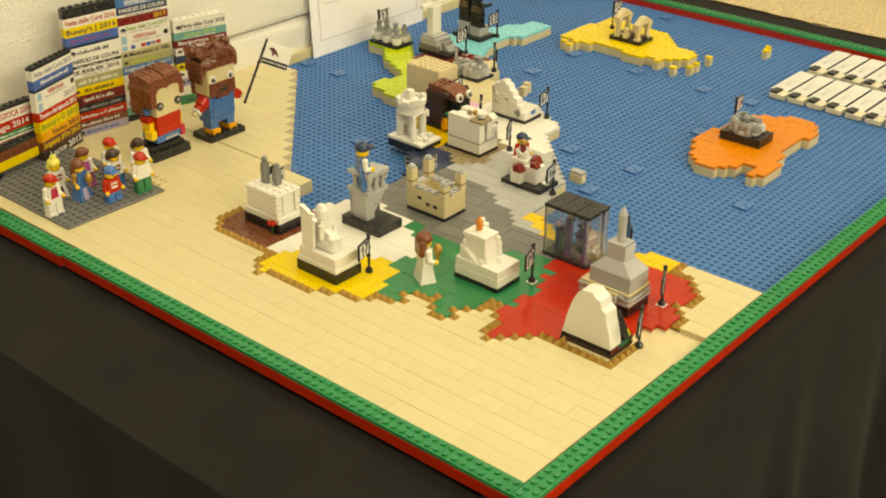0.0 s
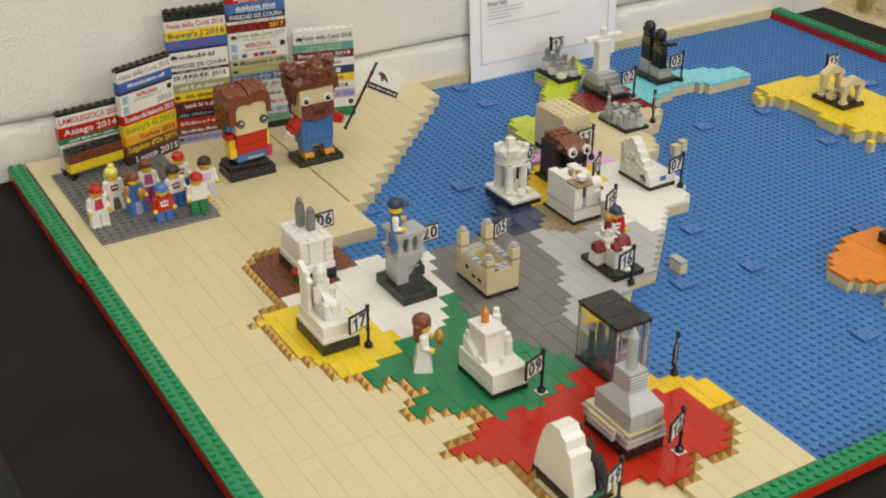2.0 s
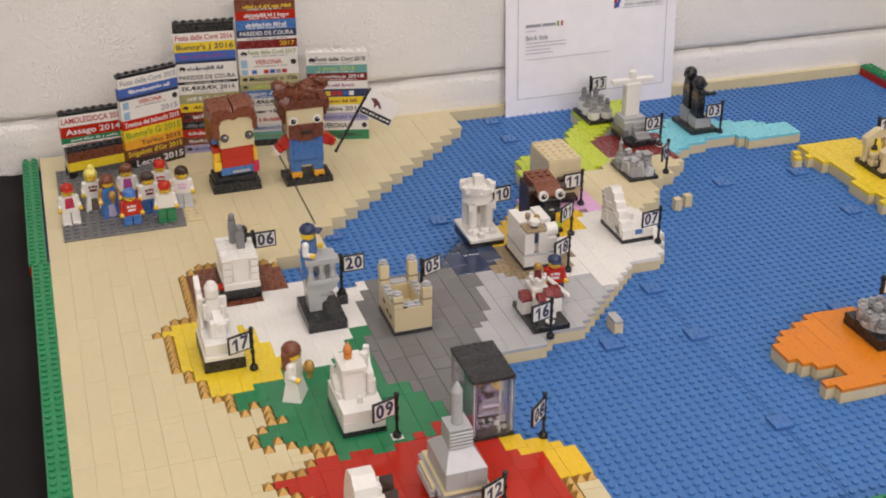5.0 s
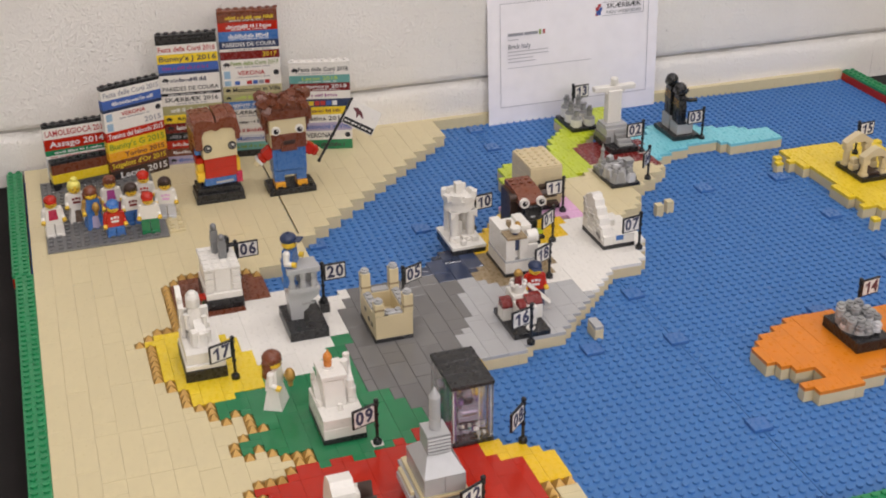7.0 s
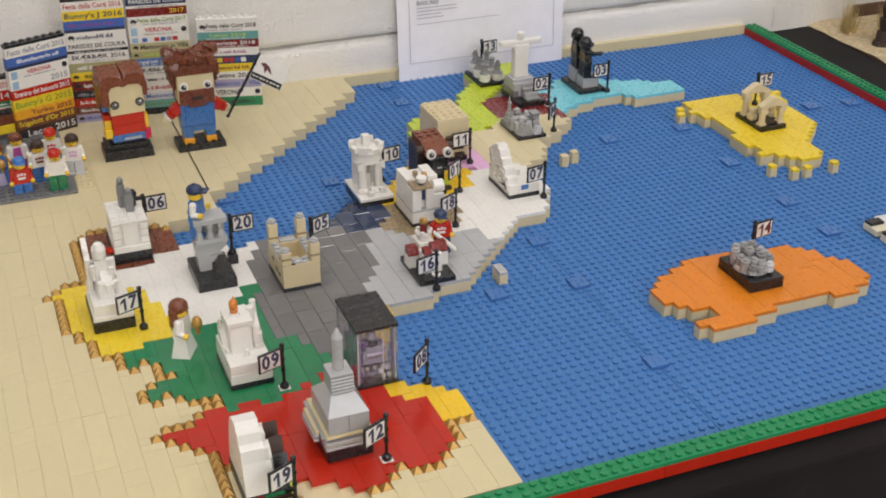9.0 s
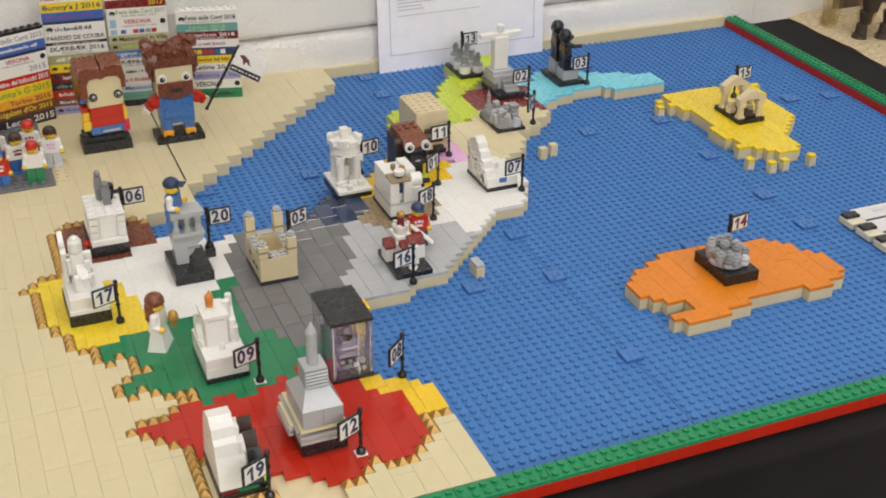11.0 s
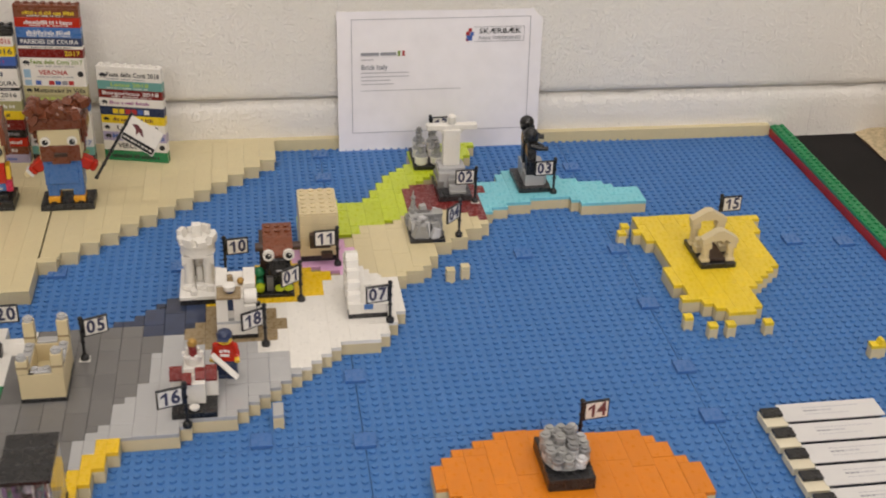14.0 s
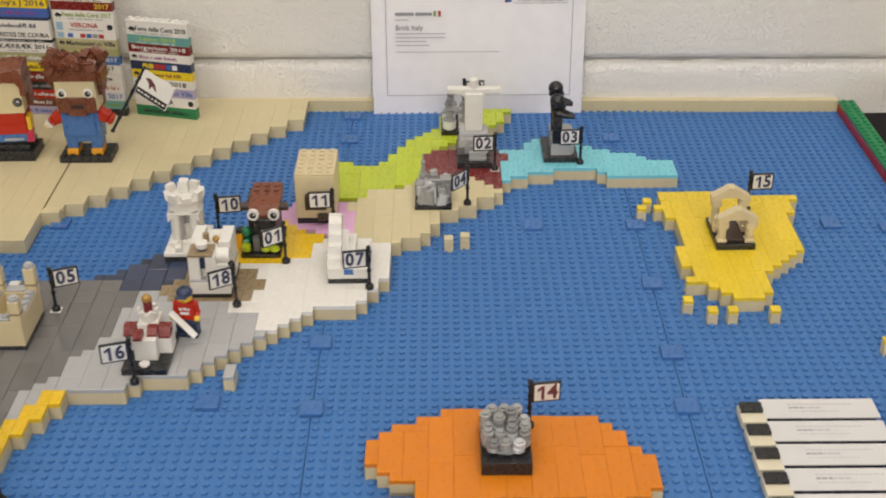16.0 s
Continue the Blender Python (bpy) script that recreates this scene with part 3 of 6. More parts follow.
board = {}
for i in range(NX):
    for j in range(NY):
        found = ""
        for region_name, (region_mat, poly) in REGIONS.items():
            if inside(i + 0.5, j + 0.5, poly):
                found = region_name
                break
        if not found and sand_here(i, j) and not (26 <= i < 32 and j < 59) and not (i >= 26 and j > 25 and j < 59):
            found = "sand"
        board[(i, j)] = found
ISLANDS = ("yellow_island", "orange_island")
teeth = set()
for (i, j), name_here in board.items():
    if name_here == "sand" and 10 < i < 44 and j < 62:
        near = [board.get((i + a, j + b), "") for a, b in ((1, 0), (-1, 0), (0, 1), (0, -1))]
        if any(q not in ("", "sand") for q in near):
            teeth.add((i, j))
for k in range(7):
    teeth |= {(21, 7 + k)}
for k in range(5):
    teeth |= {(22 + k, 7)}

# lone studs off the coasts, and the flat sea tiles
LONE = [(96.3, 65, YELLOW), (97.1, 66.6, YELLOW), (98.1, 65, YELLOW), (98.1, 46.5, YELLOW), (100.1, 44.7, YELLOW), (102, 44.7, YELLOW), (106, 44.7, YELLOW),
        (75.4, 58.6, SAND), (77.1, 59.2, SAND), (56.1, 34.7, LGREY), (115, 39.4, YELLOW)]
SEA_TILES = [(80, 31), (63, 85), (63, 92), (46, 64), (84, 63), (95, 51), (95, 39), (95, 31), (116, 63), (122, 62), (63, 41), (63, 31), (54, 32), (63, 15), (95, 63), (95, 85), (33, 64)]
taken = set()
for tx, ty in SEA_TILES:
    taken |= {(tx + a, ty + b) for a in (0, 1) for b in (0, 1)}


# ---- sea plates ----
def sea_plate(px, py):
    x0, y0, x1, y1 = px * 32, py * 32, px * 32 + 32, py * 32 + 32
    t = thing("sea_plate", x0, y0, 0, "blue studded square baseplate forming the sea", "baseplate", "sea plates", kind="structure")
    part("slab", Shape().box(0.4 if px == 0 else 0.035, 1.4 if py == 0 else 0.035, -0.4, 31.965, 31.965, 0, SEA, 0.03), t)
    s, ring = Shape(), [(math.cos(math.pi * k / 5), math.sin(math.pi * k / 5)) for k in range(10)]
    verts, faces, smooth = [], [], []
    for i in range(x0, x1):
        for j in range(y0, y1):
            if board[(i, j)] or (i, j) in taken or i < 2 or i >= 126 or j < 3 or j > 94:
                continue
            k, cx, cy = len(verts), i - x0 + 0.5, j - y0 + 0.5
            verts += [(cx + 0.3 * a, cy + 0.3 * b, -0.01) for a, b in ring] + [(cx + 0.3 * a, cy + 0.3 * b, 0.17) for a, b in ring] + [(cx + 0.265 * a, cy + 0.265 * b, 0.21) for a, b in ring]
            for q in range(10):
                n = (q + 1) % 10
                faces += [[k + q, k + n, k + 10 + n, k + 10 + q], [k + 10 + q, k + 10 + n, k + 20 + n, k + 20 + q]]
            faces.append([k + 20 + q for q in range(10)])
    if faces:
        s.add(verts, faces, SEA)
        part("studs", s, t, kind="stuff")


for plate_x in range(4):
    for plate_y in range(3):
        sea_plate(plate_x, plate_y)

sea_tile_mesh = Shape().box(0.03, 0.03, 0, 1.97, 1.97, 0.4, BLUE).mesh("sea_tile")
for tx, ty in SEA_TILES:
    tile_ob = new("sea_tile", sea_tile_mesh)
    tile_ob.matrix_world = pose(tx * U, ty * U, 0)
    tagged(tile_ob, "smooth blue square tile on the sea studs", "tile", "sea tiles")
for lx, ly, lmat in LONE:
    rock = thing("coast_block", lx, ly, 0, "single tan block with a tile cap in the sea", "block", "lone coast blocks")
    wide, long = 1.6 if lx == 115 else 1.0, 2.0 if lmat is LGREY else 1.0
    part("brick", Shape().box(0.02, 0.02, 0, wide - 0.02, long - 0.02, 1.2, TANB), rock)
    part("tile", Shape().box(0.02, 0.02, 1.2, wide - 0.02, long - 0.02, 1.6, lmat), rock)
    if lx == 115:
        part("slope", Shape().prism([(0.75, 1.6), (1.58, 1.6), (1.3, 2.1), (0.95, 2.1)], 0.1, 0.9, lmat, "y"), rock, "small yellow slope")


# ---- numbered signs ----
ONE = [(0.02, -0.66), (0.27, -0.66), (0.27, 0.66), (0.08, 0.66), (-0.3, 0.36), (-0.3, 0.12), (0.02, 0.33)]    # the outline of the digit 1


def sign(number, x, y, yaw, z=LAND, tile=False):
    """A black post with a square printed flag; yaw is the way the flag points from the post."""
    t = thing("number_sign", x, y, z, "black post with a white flag numbered " + number, "sign", "number signs")
    if tile:
        part("foot_tile", Shape().box(-0.5, -0.5, 0, 0.5, 0.5, 0.06, WHITE, 0.02), t, "white square tile")
    p = Shape().cyl(0, 0, 0, 0.35, 0.42, BLACK, 14).cyl(0, 0, 0.35, 0.62, 0.40, BLACK, 14, 0.2)
    p.cyl(0, 0, 0.55, 4.4, 0.15, BLACK, 10)
    for zz in (1.9, 3.0, 4.0):
        p.cyl(0, 0, zz, zz + 0.16, 0.23, BLACK, 10)
    p.ball(0, 0, 4.5, 0.25, BLACK, 10)
    part("post", p, t)
    if z > LAND:
        part("foot_block", Shape().box(-0.5, -0.5, LAND - z, 0.5, 0.5, -0.01, BLACK), t, "black block under the post")
    turn = Matrix.Rotation(radians(yaw), 4, "Z")
    flip = math.cos(radians(yaw)) < 0
    c = Shape().box(0.05, -0.12, 2.45, 2.5, 0.12, 4.35, BLACK, 0.04, at=turn)
    flag = part("flag", c, t)
    side = 1.0 if flip else -1.0
    face = Shape().box(0.32, min(0.12 * side, 0.15 * side), 2.62, 2.36, max(0.12 * side, 0.15 * side), 4.2, WHITE, 0.01, at=turn)
    part("print", face, flag, "white printed face")
    face_yaw = yaw + (180 if flip else 0)
    centre = turn @ Vector((1.34 * U, 0.165 * side * U, 3.4 * U))
    m = Matrix.Translation(centre) @ pose(0, 0, 0, 90, 0, face_yaw)
    ink, tone = (INKBROWN, "dark red digit") if number == "14" else (INKBLUE, "dark blue digit")
    for digit, along in zip(number, (-0.48, 0.48)):
        at = m @ Matrix.Translation((along * U, 0, 0))
        if digit == "1":
            part("digit", Shape().prism(ONE, -0.02, 0.02, ink, "z"), flag, tone).matrix_basis = at
        else:
            lettering("digit", digit, 1.9, ink, flag, at, None, tone, bold=0.03, squeeze=0.88)
    return t


SIGNS = [("17", 19.6, 37.5, 198, 0), ("09", 29.6, 22.9, 198, 1), ("12", 34.7, 9.8, 205, 1), ("08", 41.8, 18.9, 222, 0), ("16", 48.7, 34.0, 196, 0), ("18", 55.8, 46.2, 208, 0),
         ("07", 68.2, 49.2, 190, 0), ("04", 78.0, 66.4, 226, 0), ("02", 81.3, 74.7, 184, 1), ("03", 91.2, 76.2, 184, 0), ("11", 63.9, 61.2, 184, 0), ("01", 59.6, 54.2, 216, 0),
         ("05", 38.9, 45.6, 22, 1), ("19", 26.2, 7.2, 204, 0), ("20", 30.7, 47.2, 2, 0), ("06", 23.4, 57.4, 2, 0), ("10", 52.0, 60.3, 8, 0), ("14", 82.2, 27.6, 8, 0), ("15", 107.9, 64.6, 4, 0),
         ("13", 78.1, 90.6, 4, 0)]
SIGN_LIFT = {"10": -0.1, "20": 1.1}    # signs that stand on a block or off the tiles
for number, sx, sy, syaw, on_tile in SIGNS:
    sign(number, sx, sy, syaw, LAND + SIGN_LIFT.get(number, 0.0), bool(on_tile))


# ---- little toy figures: each is one plain mesh ----
def toy_figure(x, y, z, yaw, legs, torso, arms, hat, hat_mat, label, patch=None, dress=False, short=False, head=None, hold=None, scale=1.08, stance=0.0, prints=None, stripes=None, apron=None, reach=0.0):
    s, skin = Shape(), head or SKIN
    k = Matrix.Scale(scale, 4)
    leg = 0.9 if short else 1.5
    if dress:
        s.taper(-1.0, -0.75, 1.0, 0.75, 0, -0.68, -0.42, 0.68, 0.42, 1.75, legs, at=k)
        if apron:
            s.taper(-0.45, -0.79, 0.45, -0.6, 0.1, -0.32, -0.5, 0.32, -0.3, 1.45, apron, at=k)
        leg = 1.5
    else:
        s.box(-0.96, -0.62, 0, -0.04, 0.42, 0.35, legs, 0.05, at=k).box(0.04, -0.62, 0, 0.96, 0.42, 0.35, legs, 0.05, at=k)
        s.box(-0.96, -0.45, 0.3, -0.04, 0.42, leg, legs, 0.06, at=k).box(0.04, -0.45, 0.3, 0.96, 0.42, leg, legs, 0.06, at=k)
        s.box(-0.96, -0.46, leg, 0.96, 0.46, leg + 0.27, legs, 0.05, at=k)
    z0 = leg + 0.27
    s.taper(-0.96, -0.47, 0.96, 0.47, z0, -0.68, -0.42, 0.68, 0.42, z0 + 1.6, torso, at=k)
    if patch:
        s.taper(-0.5, -0.50, 0.5, -0.3, z0 + 0.3, -0.4, -0.46, 0.4, -0.3, z0 + 1.45, patch, at=k)
    if prints:
        for a, b, h in ((-0.45, -0.2, 1.0), (-0.1, 0.2, 1.05), (0.28, 0.45, 1.0), (-0.4, 0.4, 0.6)):
            s.box(a, -0.52, z0 + h - 0.1, b, -0.40, z0 + h + 0.14, prints, 0.01, at=k)
    if stripes:
        for h in (0.35, 0.65, 0.95):
            wide = 0.9 - 0.17 * h
            s.box(-wide, -0.5, z0 + h, wide, 0.5, z0 + h + 0.07, stripes, 0.01, at=k)
    for side in (-1, 1):
        upper = k @ Matrix.Translation((side * 0.80, 0, z0 + 1.35)) @ Matrix.Rotation(radians(side * -14), 4, "Y") @ Matrix.Rotation(radians(-reach + side * reach * 0.2), 4, "X")
        s.ball(0, 0, 0, 0.33, arms, 10, at=upper)
        s.cyl(0, 0, -0.85, 0, 0.25, arms, 10, 0.3, at=upper)
        fore = upper @ Matrix.Translation((0, 0, -0.8)) @ Matrix.Rotation(radians(-50 - stance), 4, "X")
        s.cyl(0, 0, -0.55, 0.1, 0.22, arms, 10, 0.25, at=fore)
        s.cyl(0, 0, -0.85, -0.5, 0.24, skin, 10, at=fore)
    zh = z0 + 1.62
    s.cyl(0, 0, zh - 0.05, zh + 0.12, 0.35, skin, 12, at=k)
    s.cyl(0, 0, zh + 0.1, zh + 0.22, 0.5, skin, 14, 0.62, at=k).cyl(0, 0, zh + 0.22, zh + 0.95, 0.62, skin, 14, at=k).cyl(0, 0, zh + 0.95, zh + 1.1, 0.62, skin, 14, 0.48, at=k)
    if skin is SKIN:
        for ex in (-0.2, 0.2):
            s.box(ex - 0.06, -0.66, zh + 0.52, ex + 0.06, -0.5, zh + 0.64, BLACK, 0.02, at=k)
        s.box(-0.16, -0.65, zh + 0.30, 0.16, -0.5, zh + 0.35, BROWN, 0.01, at=k)
    if hat == "cap":
        s.ball(0, 0.02, zh + 0.85, 0.72, hat_mat, 14, 0.75, at=k).box(-0.5, -1.15, zh + 0.78, 0.5, -0.3, zh + 0.9, hat_mat, 0.05, at=k).cyl(0, 0, zh + 1.3, zh + 1.45, 0.12, hat_mat, 8, at=k)
    elif hat == "hair":
        s.ball(0, 0.1, zh + 0.8, 0.76, hat_mat, 14, 0.85, at=k).box(-0.74, -0.1, zh + 0.1, 0.74, 0.72, zh + 0.9, hat_mat, 0.2, at=k).ball(0.2, -0.35, zh + 1.05, 0.45, hat_mat, 10, 0.6, at=k)
    elif hat == "long":
        s.ball(0, 0.1, zh + 0.8, 0.78, hat_mat, 14, 0.85, at=k).box(-0.8, 0.0, zh - 0.9, 0.8, 0.75, zh + 0.9, hat_mat, 0.25, at=k)
    elif hat == "bun":
        s.ball(0, 0.1, zh + 0.85, 0.74, hat_mat, 14, 0.8, at=k).ball(0.1, 0.15, zh + 1.45, 0.42, hat_mat, 10, 0.9, at=k).box(-0.72, 0.0, zh + 0.1, 0.72, 0.7, zh + 0.9, hat_mat, 0.2, at=k)
    elif hat == "helmet":
        s.ball(0, 0.08, zh + 0.72, 0.74, hat_mat, 14, 0.95, at=k).box(-0.7, 0.0, zh + 0.0, 0.7, 0.72, zh + 0.8, hat_mat, 0.2, at=k).cyl(0, -0.45, zh + 0.05, zh + 0.35, 0.3, hat_mat, 10, at=k)
    if hold:
        s.ball(0.0, -1.25, z0 + 1.0, 0.42, hold, 12, 1.5, at=k).cyl(0, -1.25, z0 + 0.1, z0 + 0.7, 0.2, hold, 8, at=k)
    return solid("toy_figure", s, x, y, z, label, "toy figure", "toy figures", yaw)


# ---- the landmark models ----
def model(name, x, y, label, high=0.4, deep=6.0, wide=4.0, feet=BLACK):
    t = thing(name, x, y, LAND, label, "model", "numbered landmark models")
    part("base", Shape().box(0.02, 0.02, 0, wide - 0.02, deep - 0.02, high, feet, 0.04), t, "black studless base")
    return t


def model_06():
    t = model("brick_pedestal_model", 19, 51, "white brick pedestal with two grey statuettes on a black base", 1.2)
    b = Shape().box(0.1, 0.1, 1.2, 3.9, 5.9, 1.9, WHITE)
    part("plinth", b, t)
    w = Shape().box(0.25, 0.7, 1.9, 3.75, 5.6, 4.4, WHITE)
    for k in range(3):
        w.box(0.12, 0.42, 1.95 + k * 0.8, 1.0, 1.2, 2.68 + k * 0.8, WHITE, 0.06)
        w.box(3.0, 0.42, 1.95 + k * 0.8, 3.88, 1.2, 2.68 + k * 0.8, WHITE, 0.06)
    w.box(1.2, 0.52, 1.9, 2.8, 0.7, 4.35, WHITE, 0.03)
    part("wall", w, t)
    part("top", Shape().box(0.1, 0.35, 4.4, 3.9, 5.8, 4.7, WHITE), t)
    for cx, cy, hgt in ((1.95, 4.1, 3.5), (2.5, 2.7, 2.7)):
        q = Shape().box(cx - 0.42, cy - 0.4, 4.7, cx + 0.42, cy + 0.4, 4.7 + hgt * 0.45, STONE, 0.12).taper(cx - 0.46, cy - 0.36, cx + 0.46, cy + 0.36, 4.7 + hgt * 0.42, cx - 0.36, cy - 0.3, cx + 0.36, cy + 0.3, 4.7 + hgt * 0.78, STONE)
        q.ball(cx, cy, 4.7 + hgt * 0.88, 0.36, STONE, 12, 1.15)
        part("statuette", q, t, "grey statuette")
    part("knob", Shape().cyl(3.1, 3.9, 4.7, 5.9, 0.26, BLACK, 12).ball(3.05, 3.9, 6.1, 0.48, BLACK, 12, 1.25).box(3.0, 3.6, 5.3, 4.0, 4.0, 5.75, BLACK, 0.15), t, "black round knob")
    roof = Shape()
    for k in range(4):
        for j in range(5):
            roof.box(0.2 + k * 0.93, 0.5 + j * 1.06, 4.7, 0.85 + k * 0.93, 1.2 + j * 1.06, 4.84, WHITE, 0.05)
    part("roof_grid", roof, t, "white raised roof pattern", kind="stuff")
    r = Shape()
    for k in range(6):
        a = k * math.pi / 3
        r.ball(-0.2 + 0.34 * math.cos(a), 1.0 + 0.34 * math.sin(a), 1.35, 0.27, RED, 8)
    r.cyl(-0.2, 1.0, 0, 1.3, 0.1, GREEN, 8)
    part("flower", r, t, "red plastic flower")


def model_17():
    t = model("seated_statue_model", 15, 38, "white seated statue on a plinth with black base", 1.2)
    part("plinth", Shape().box(0.1, 0.1, 1.2, 3.9, 5.9, 1.7, WHITE).box(0.25, 0.3, 1.7, 3.75, 5.7, 2.9, WHITE), t)
    c = Shape().box(0.35, 3.6, 2.9, 0.75, 5.4, 7.2, WHITE).box(0.6, 4.6, 2.9, 3.2, 5.2, 5.4, WHITE).box(2.6, 3.2, 2.9, 3.1, 5.2, 4.4, WHITE).prism([(3.2, 6.4), (5.42, 6.4), (5.42, 7.8), (4.6, 7.5)], 0.3, 0.8, WHITE)
    part("throne", c, t)
    s = Shape().box(1.0, 1.8, 2.9, 2.4, 4.0, 3.9, WHITE, 0.15).box(1.05, 1.4, 2.9, 1.65, 2.2, 4.6, WHITE, 0.1).box(1.75, 1.4, 2.9, 2.35, 2.2, 4.4, WHITE, 0.1)
    s.taper(1.0, 2.9, 2.5, 4.2, 3.9, 1.15, 3.2, 2.3, 4.0, 6.2, WHITE)
    s.cyl(0.9, 2.9, 4.3, 5.9, 0.22, WHITE, 10, 0.28).cyl(2.55, 2.6, 3.9, 5.6, 0.2, WHITE, 10, 0.28).cyl(2.5, 1.7, 3.9, 4.3, 0.22, WHITE, 10)
    s.cyl(1.72, 3.6, 6.1, 6.3, 0.45, WHITE, 12).cyl(1.72, 3.6, 6.25, 6.4, 0.55, WHITE, 16, 0.68).cyl(1.72, 3.6, 6.4, 7.25, 0.68, WHITE, 16).cyl(1.72, 3.6, 7.25, 7.45, 0.68, WHITE, 16, 0.5).cyl(1.72, 3.6, 7.45, 7.65, 0.66, WHITE, 16, 0.5).ball(1.72, 3.6, 7.65, 0.5, WHITE, 12, 0.7)
    s.prism([(1.3, 2.9), (3.4, 2.9), (3.4, 5.2), (2.6, 4.9), (1.6, 4.1)], 1.5, 2.5, WHITE).cyl(2.75, 2.2, 2.9, 4.3, 0.24, WHITE, 10, 0.3)
    part("statue", s, t)


def model_20():
    t = model("balcony_model", 26, 42, "light grey stone balcony with a toy figure on a black base", 1.1)
    corbel = [(0.7, 1.0), (0.6, 2.6), (0.45, 4.4), (3.7, 4.4), (3.7, 3.7), (3.1, 3.2), (2.75, 2.9), (2.5, 2.3), (2.0, 1.9), (1.95, 1.0)]
    w = Shape().prism(corbel, 2.5, 4.6, LGREY, "y").box(0.8, 4.6, 1.0, 2.6, 5.3, 4.4, MGREY)
    part("corbel", w, t)
    part("ledge", Shape().box(1.9, 2.35, 2.75, 3.2, 2.5, 2.95, MGREY, 0.03), t, "mid grey moulding")
    part("floor_slab", Shape().box(0.45, 1.9, 4.4, 3.75, 5.4, 4.9, LGREY), t)
    for k in range(3):
        b = Shape().cyl(0.95 + k * 1.1, 2.3, 4.9, 5.2, 0.42, LGREY, 12).cyl(0.95 + k * 1.1, 2.3, 5.2, 5.7, 0.36, LGREY, 12, 0.24).cyl(0.95 + k * 1.1, 2.3, 5.7, 6.3, 0.24, LGREY, 12, 0.36).cyl(0.95 + k * 1.1, 2.3, 6.3, 6.6, 0.4, LGREY, 12)
        part("baluster", b, t)
    for k in range(2):
        b = Shape().cyl(0.85, 3.3 + k * 1.1, 4.9, 5.3, 0.4, LGREY, 12).cyl(0.85, 3.3 + k * 1.1, 5.3, 6.6, 0.26, LGREY, 12, 0.38)
        part("baluster", b, t)
    # solid block, darker than the balusters before it
    part("recess", Shape().box(1.0, 3.1, 4.9, 3.7, 3.5, 6.6, MGREY, 0.02), t, "mid grey block behind the balusters")
    part("rail", Shape().box(0.4, 1.8, 6.6, 3.8, 2.9, 7.2, LGREY).box(0.4, 2.9, 6.6, 1.3, 5.3, 7.0, LGREY).box(1.3, 2.9, 6.85, 3.7, 4.3, 7.15, LGREY), t)
    toy_figure(27.1, 45.4, LAND + 4.9, 60, BLUE, BLUE, WHITE, "cap", NIGHT, "toy figure with dark blue cap and white sleeves on the balcony", stance=38, scale=1.2)


def model_05():
    t = model("castle_model", 34, 39, "tan castle with four corner towers on a black base", 0.4)
    w = Shape()
    w.box(0.05, 0.05, 0.4, 3.95, 1.0, 3.0, TANB).box(0.05, 5.0, 0.4, 3.95, 5.95, 3.0, TANB).box(0.05, 1.0, 0.4, 0.95, 5.0, 3.0, TANB).box(3.05, 1.0, 0.4, 3.95, 5.0, 3.0, TANB)
    w.box(0.95, 1.0, 0.4, 3.05, 5.0, 1.2, SAND)
    part("wall", w, t)
    c = Shape().box(1.1, 0.1, 3.0, 2.9, 0.95, 3.25, LGREY).box(1.1, 5.05, 3.0, 2.9, 5.9, 3.25, LGREY).box(0.1, 1.1, 3.0, 0.9, 4.9, 3.25, LGREY).box(3.1, 1.1, 3.0, 3.9, 4.9, 3.25, LGREY)
    for a in (1.5, 2.5):
        c.cyl(a, 0.5, 3.25, 3.45, 0.3, LGREY, 12)
    for a in (1.6, 2.6, 3.6, 4.4):
        c.cyl(0.5, a, 3.25, 3.45, 0.3, LGREY, 12).cyl(3.5, a, 3.25, 3.45, 0.3, LGREY, 12)
    part("parapet", c, t, "light grey wall plates")
    for cx, cy, top in ((0.5, 0.5, 4.4), (3.5, 0.5, 5.0), (0.5, 5.5, 5.3), (3.5, 5.5, 5.4)):
        q = Shape().box(cx - 0.49, cy - 0.49, 3.0, cx + 0.49, cy + 0.49, top, TANB)
        q.box(cx - 0.5, cy - 0.5, 3.6, cx + 0.5, cy + 0.5, 3.85, DKTAN, 0.02)
        tower = part("tower", q, t)
        part("cap", Shape().cyl(cx, cy, top, top + 0.28, 0.47, LGREY, 14).cyl(cx, cy, top + 0.28, top + 0.45, 0.3, LGREY, 12), tower, "light grey round plate")
    d = Shape().box(0.01, 1.2, 1.3, 0.06, 1.8, 1.7, BLACK, 0.01).box(0.01, 2.3, 1.3, 0.06, 2.9, 1.7, BLACK, 0.01).box(0.01, 3.6, 1.8, 0.06, 4.2, 2.2, BLACK, 0.01).box(0.02, 0.02, 3.0, 1.4, 0.6, 3.18, BLACK, 0.02)
    part("window_slit", d, t, "black window slits")


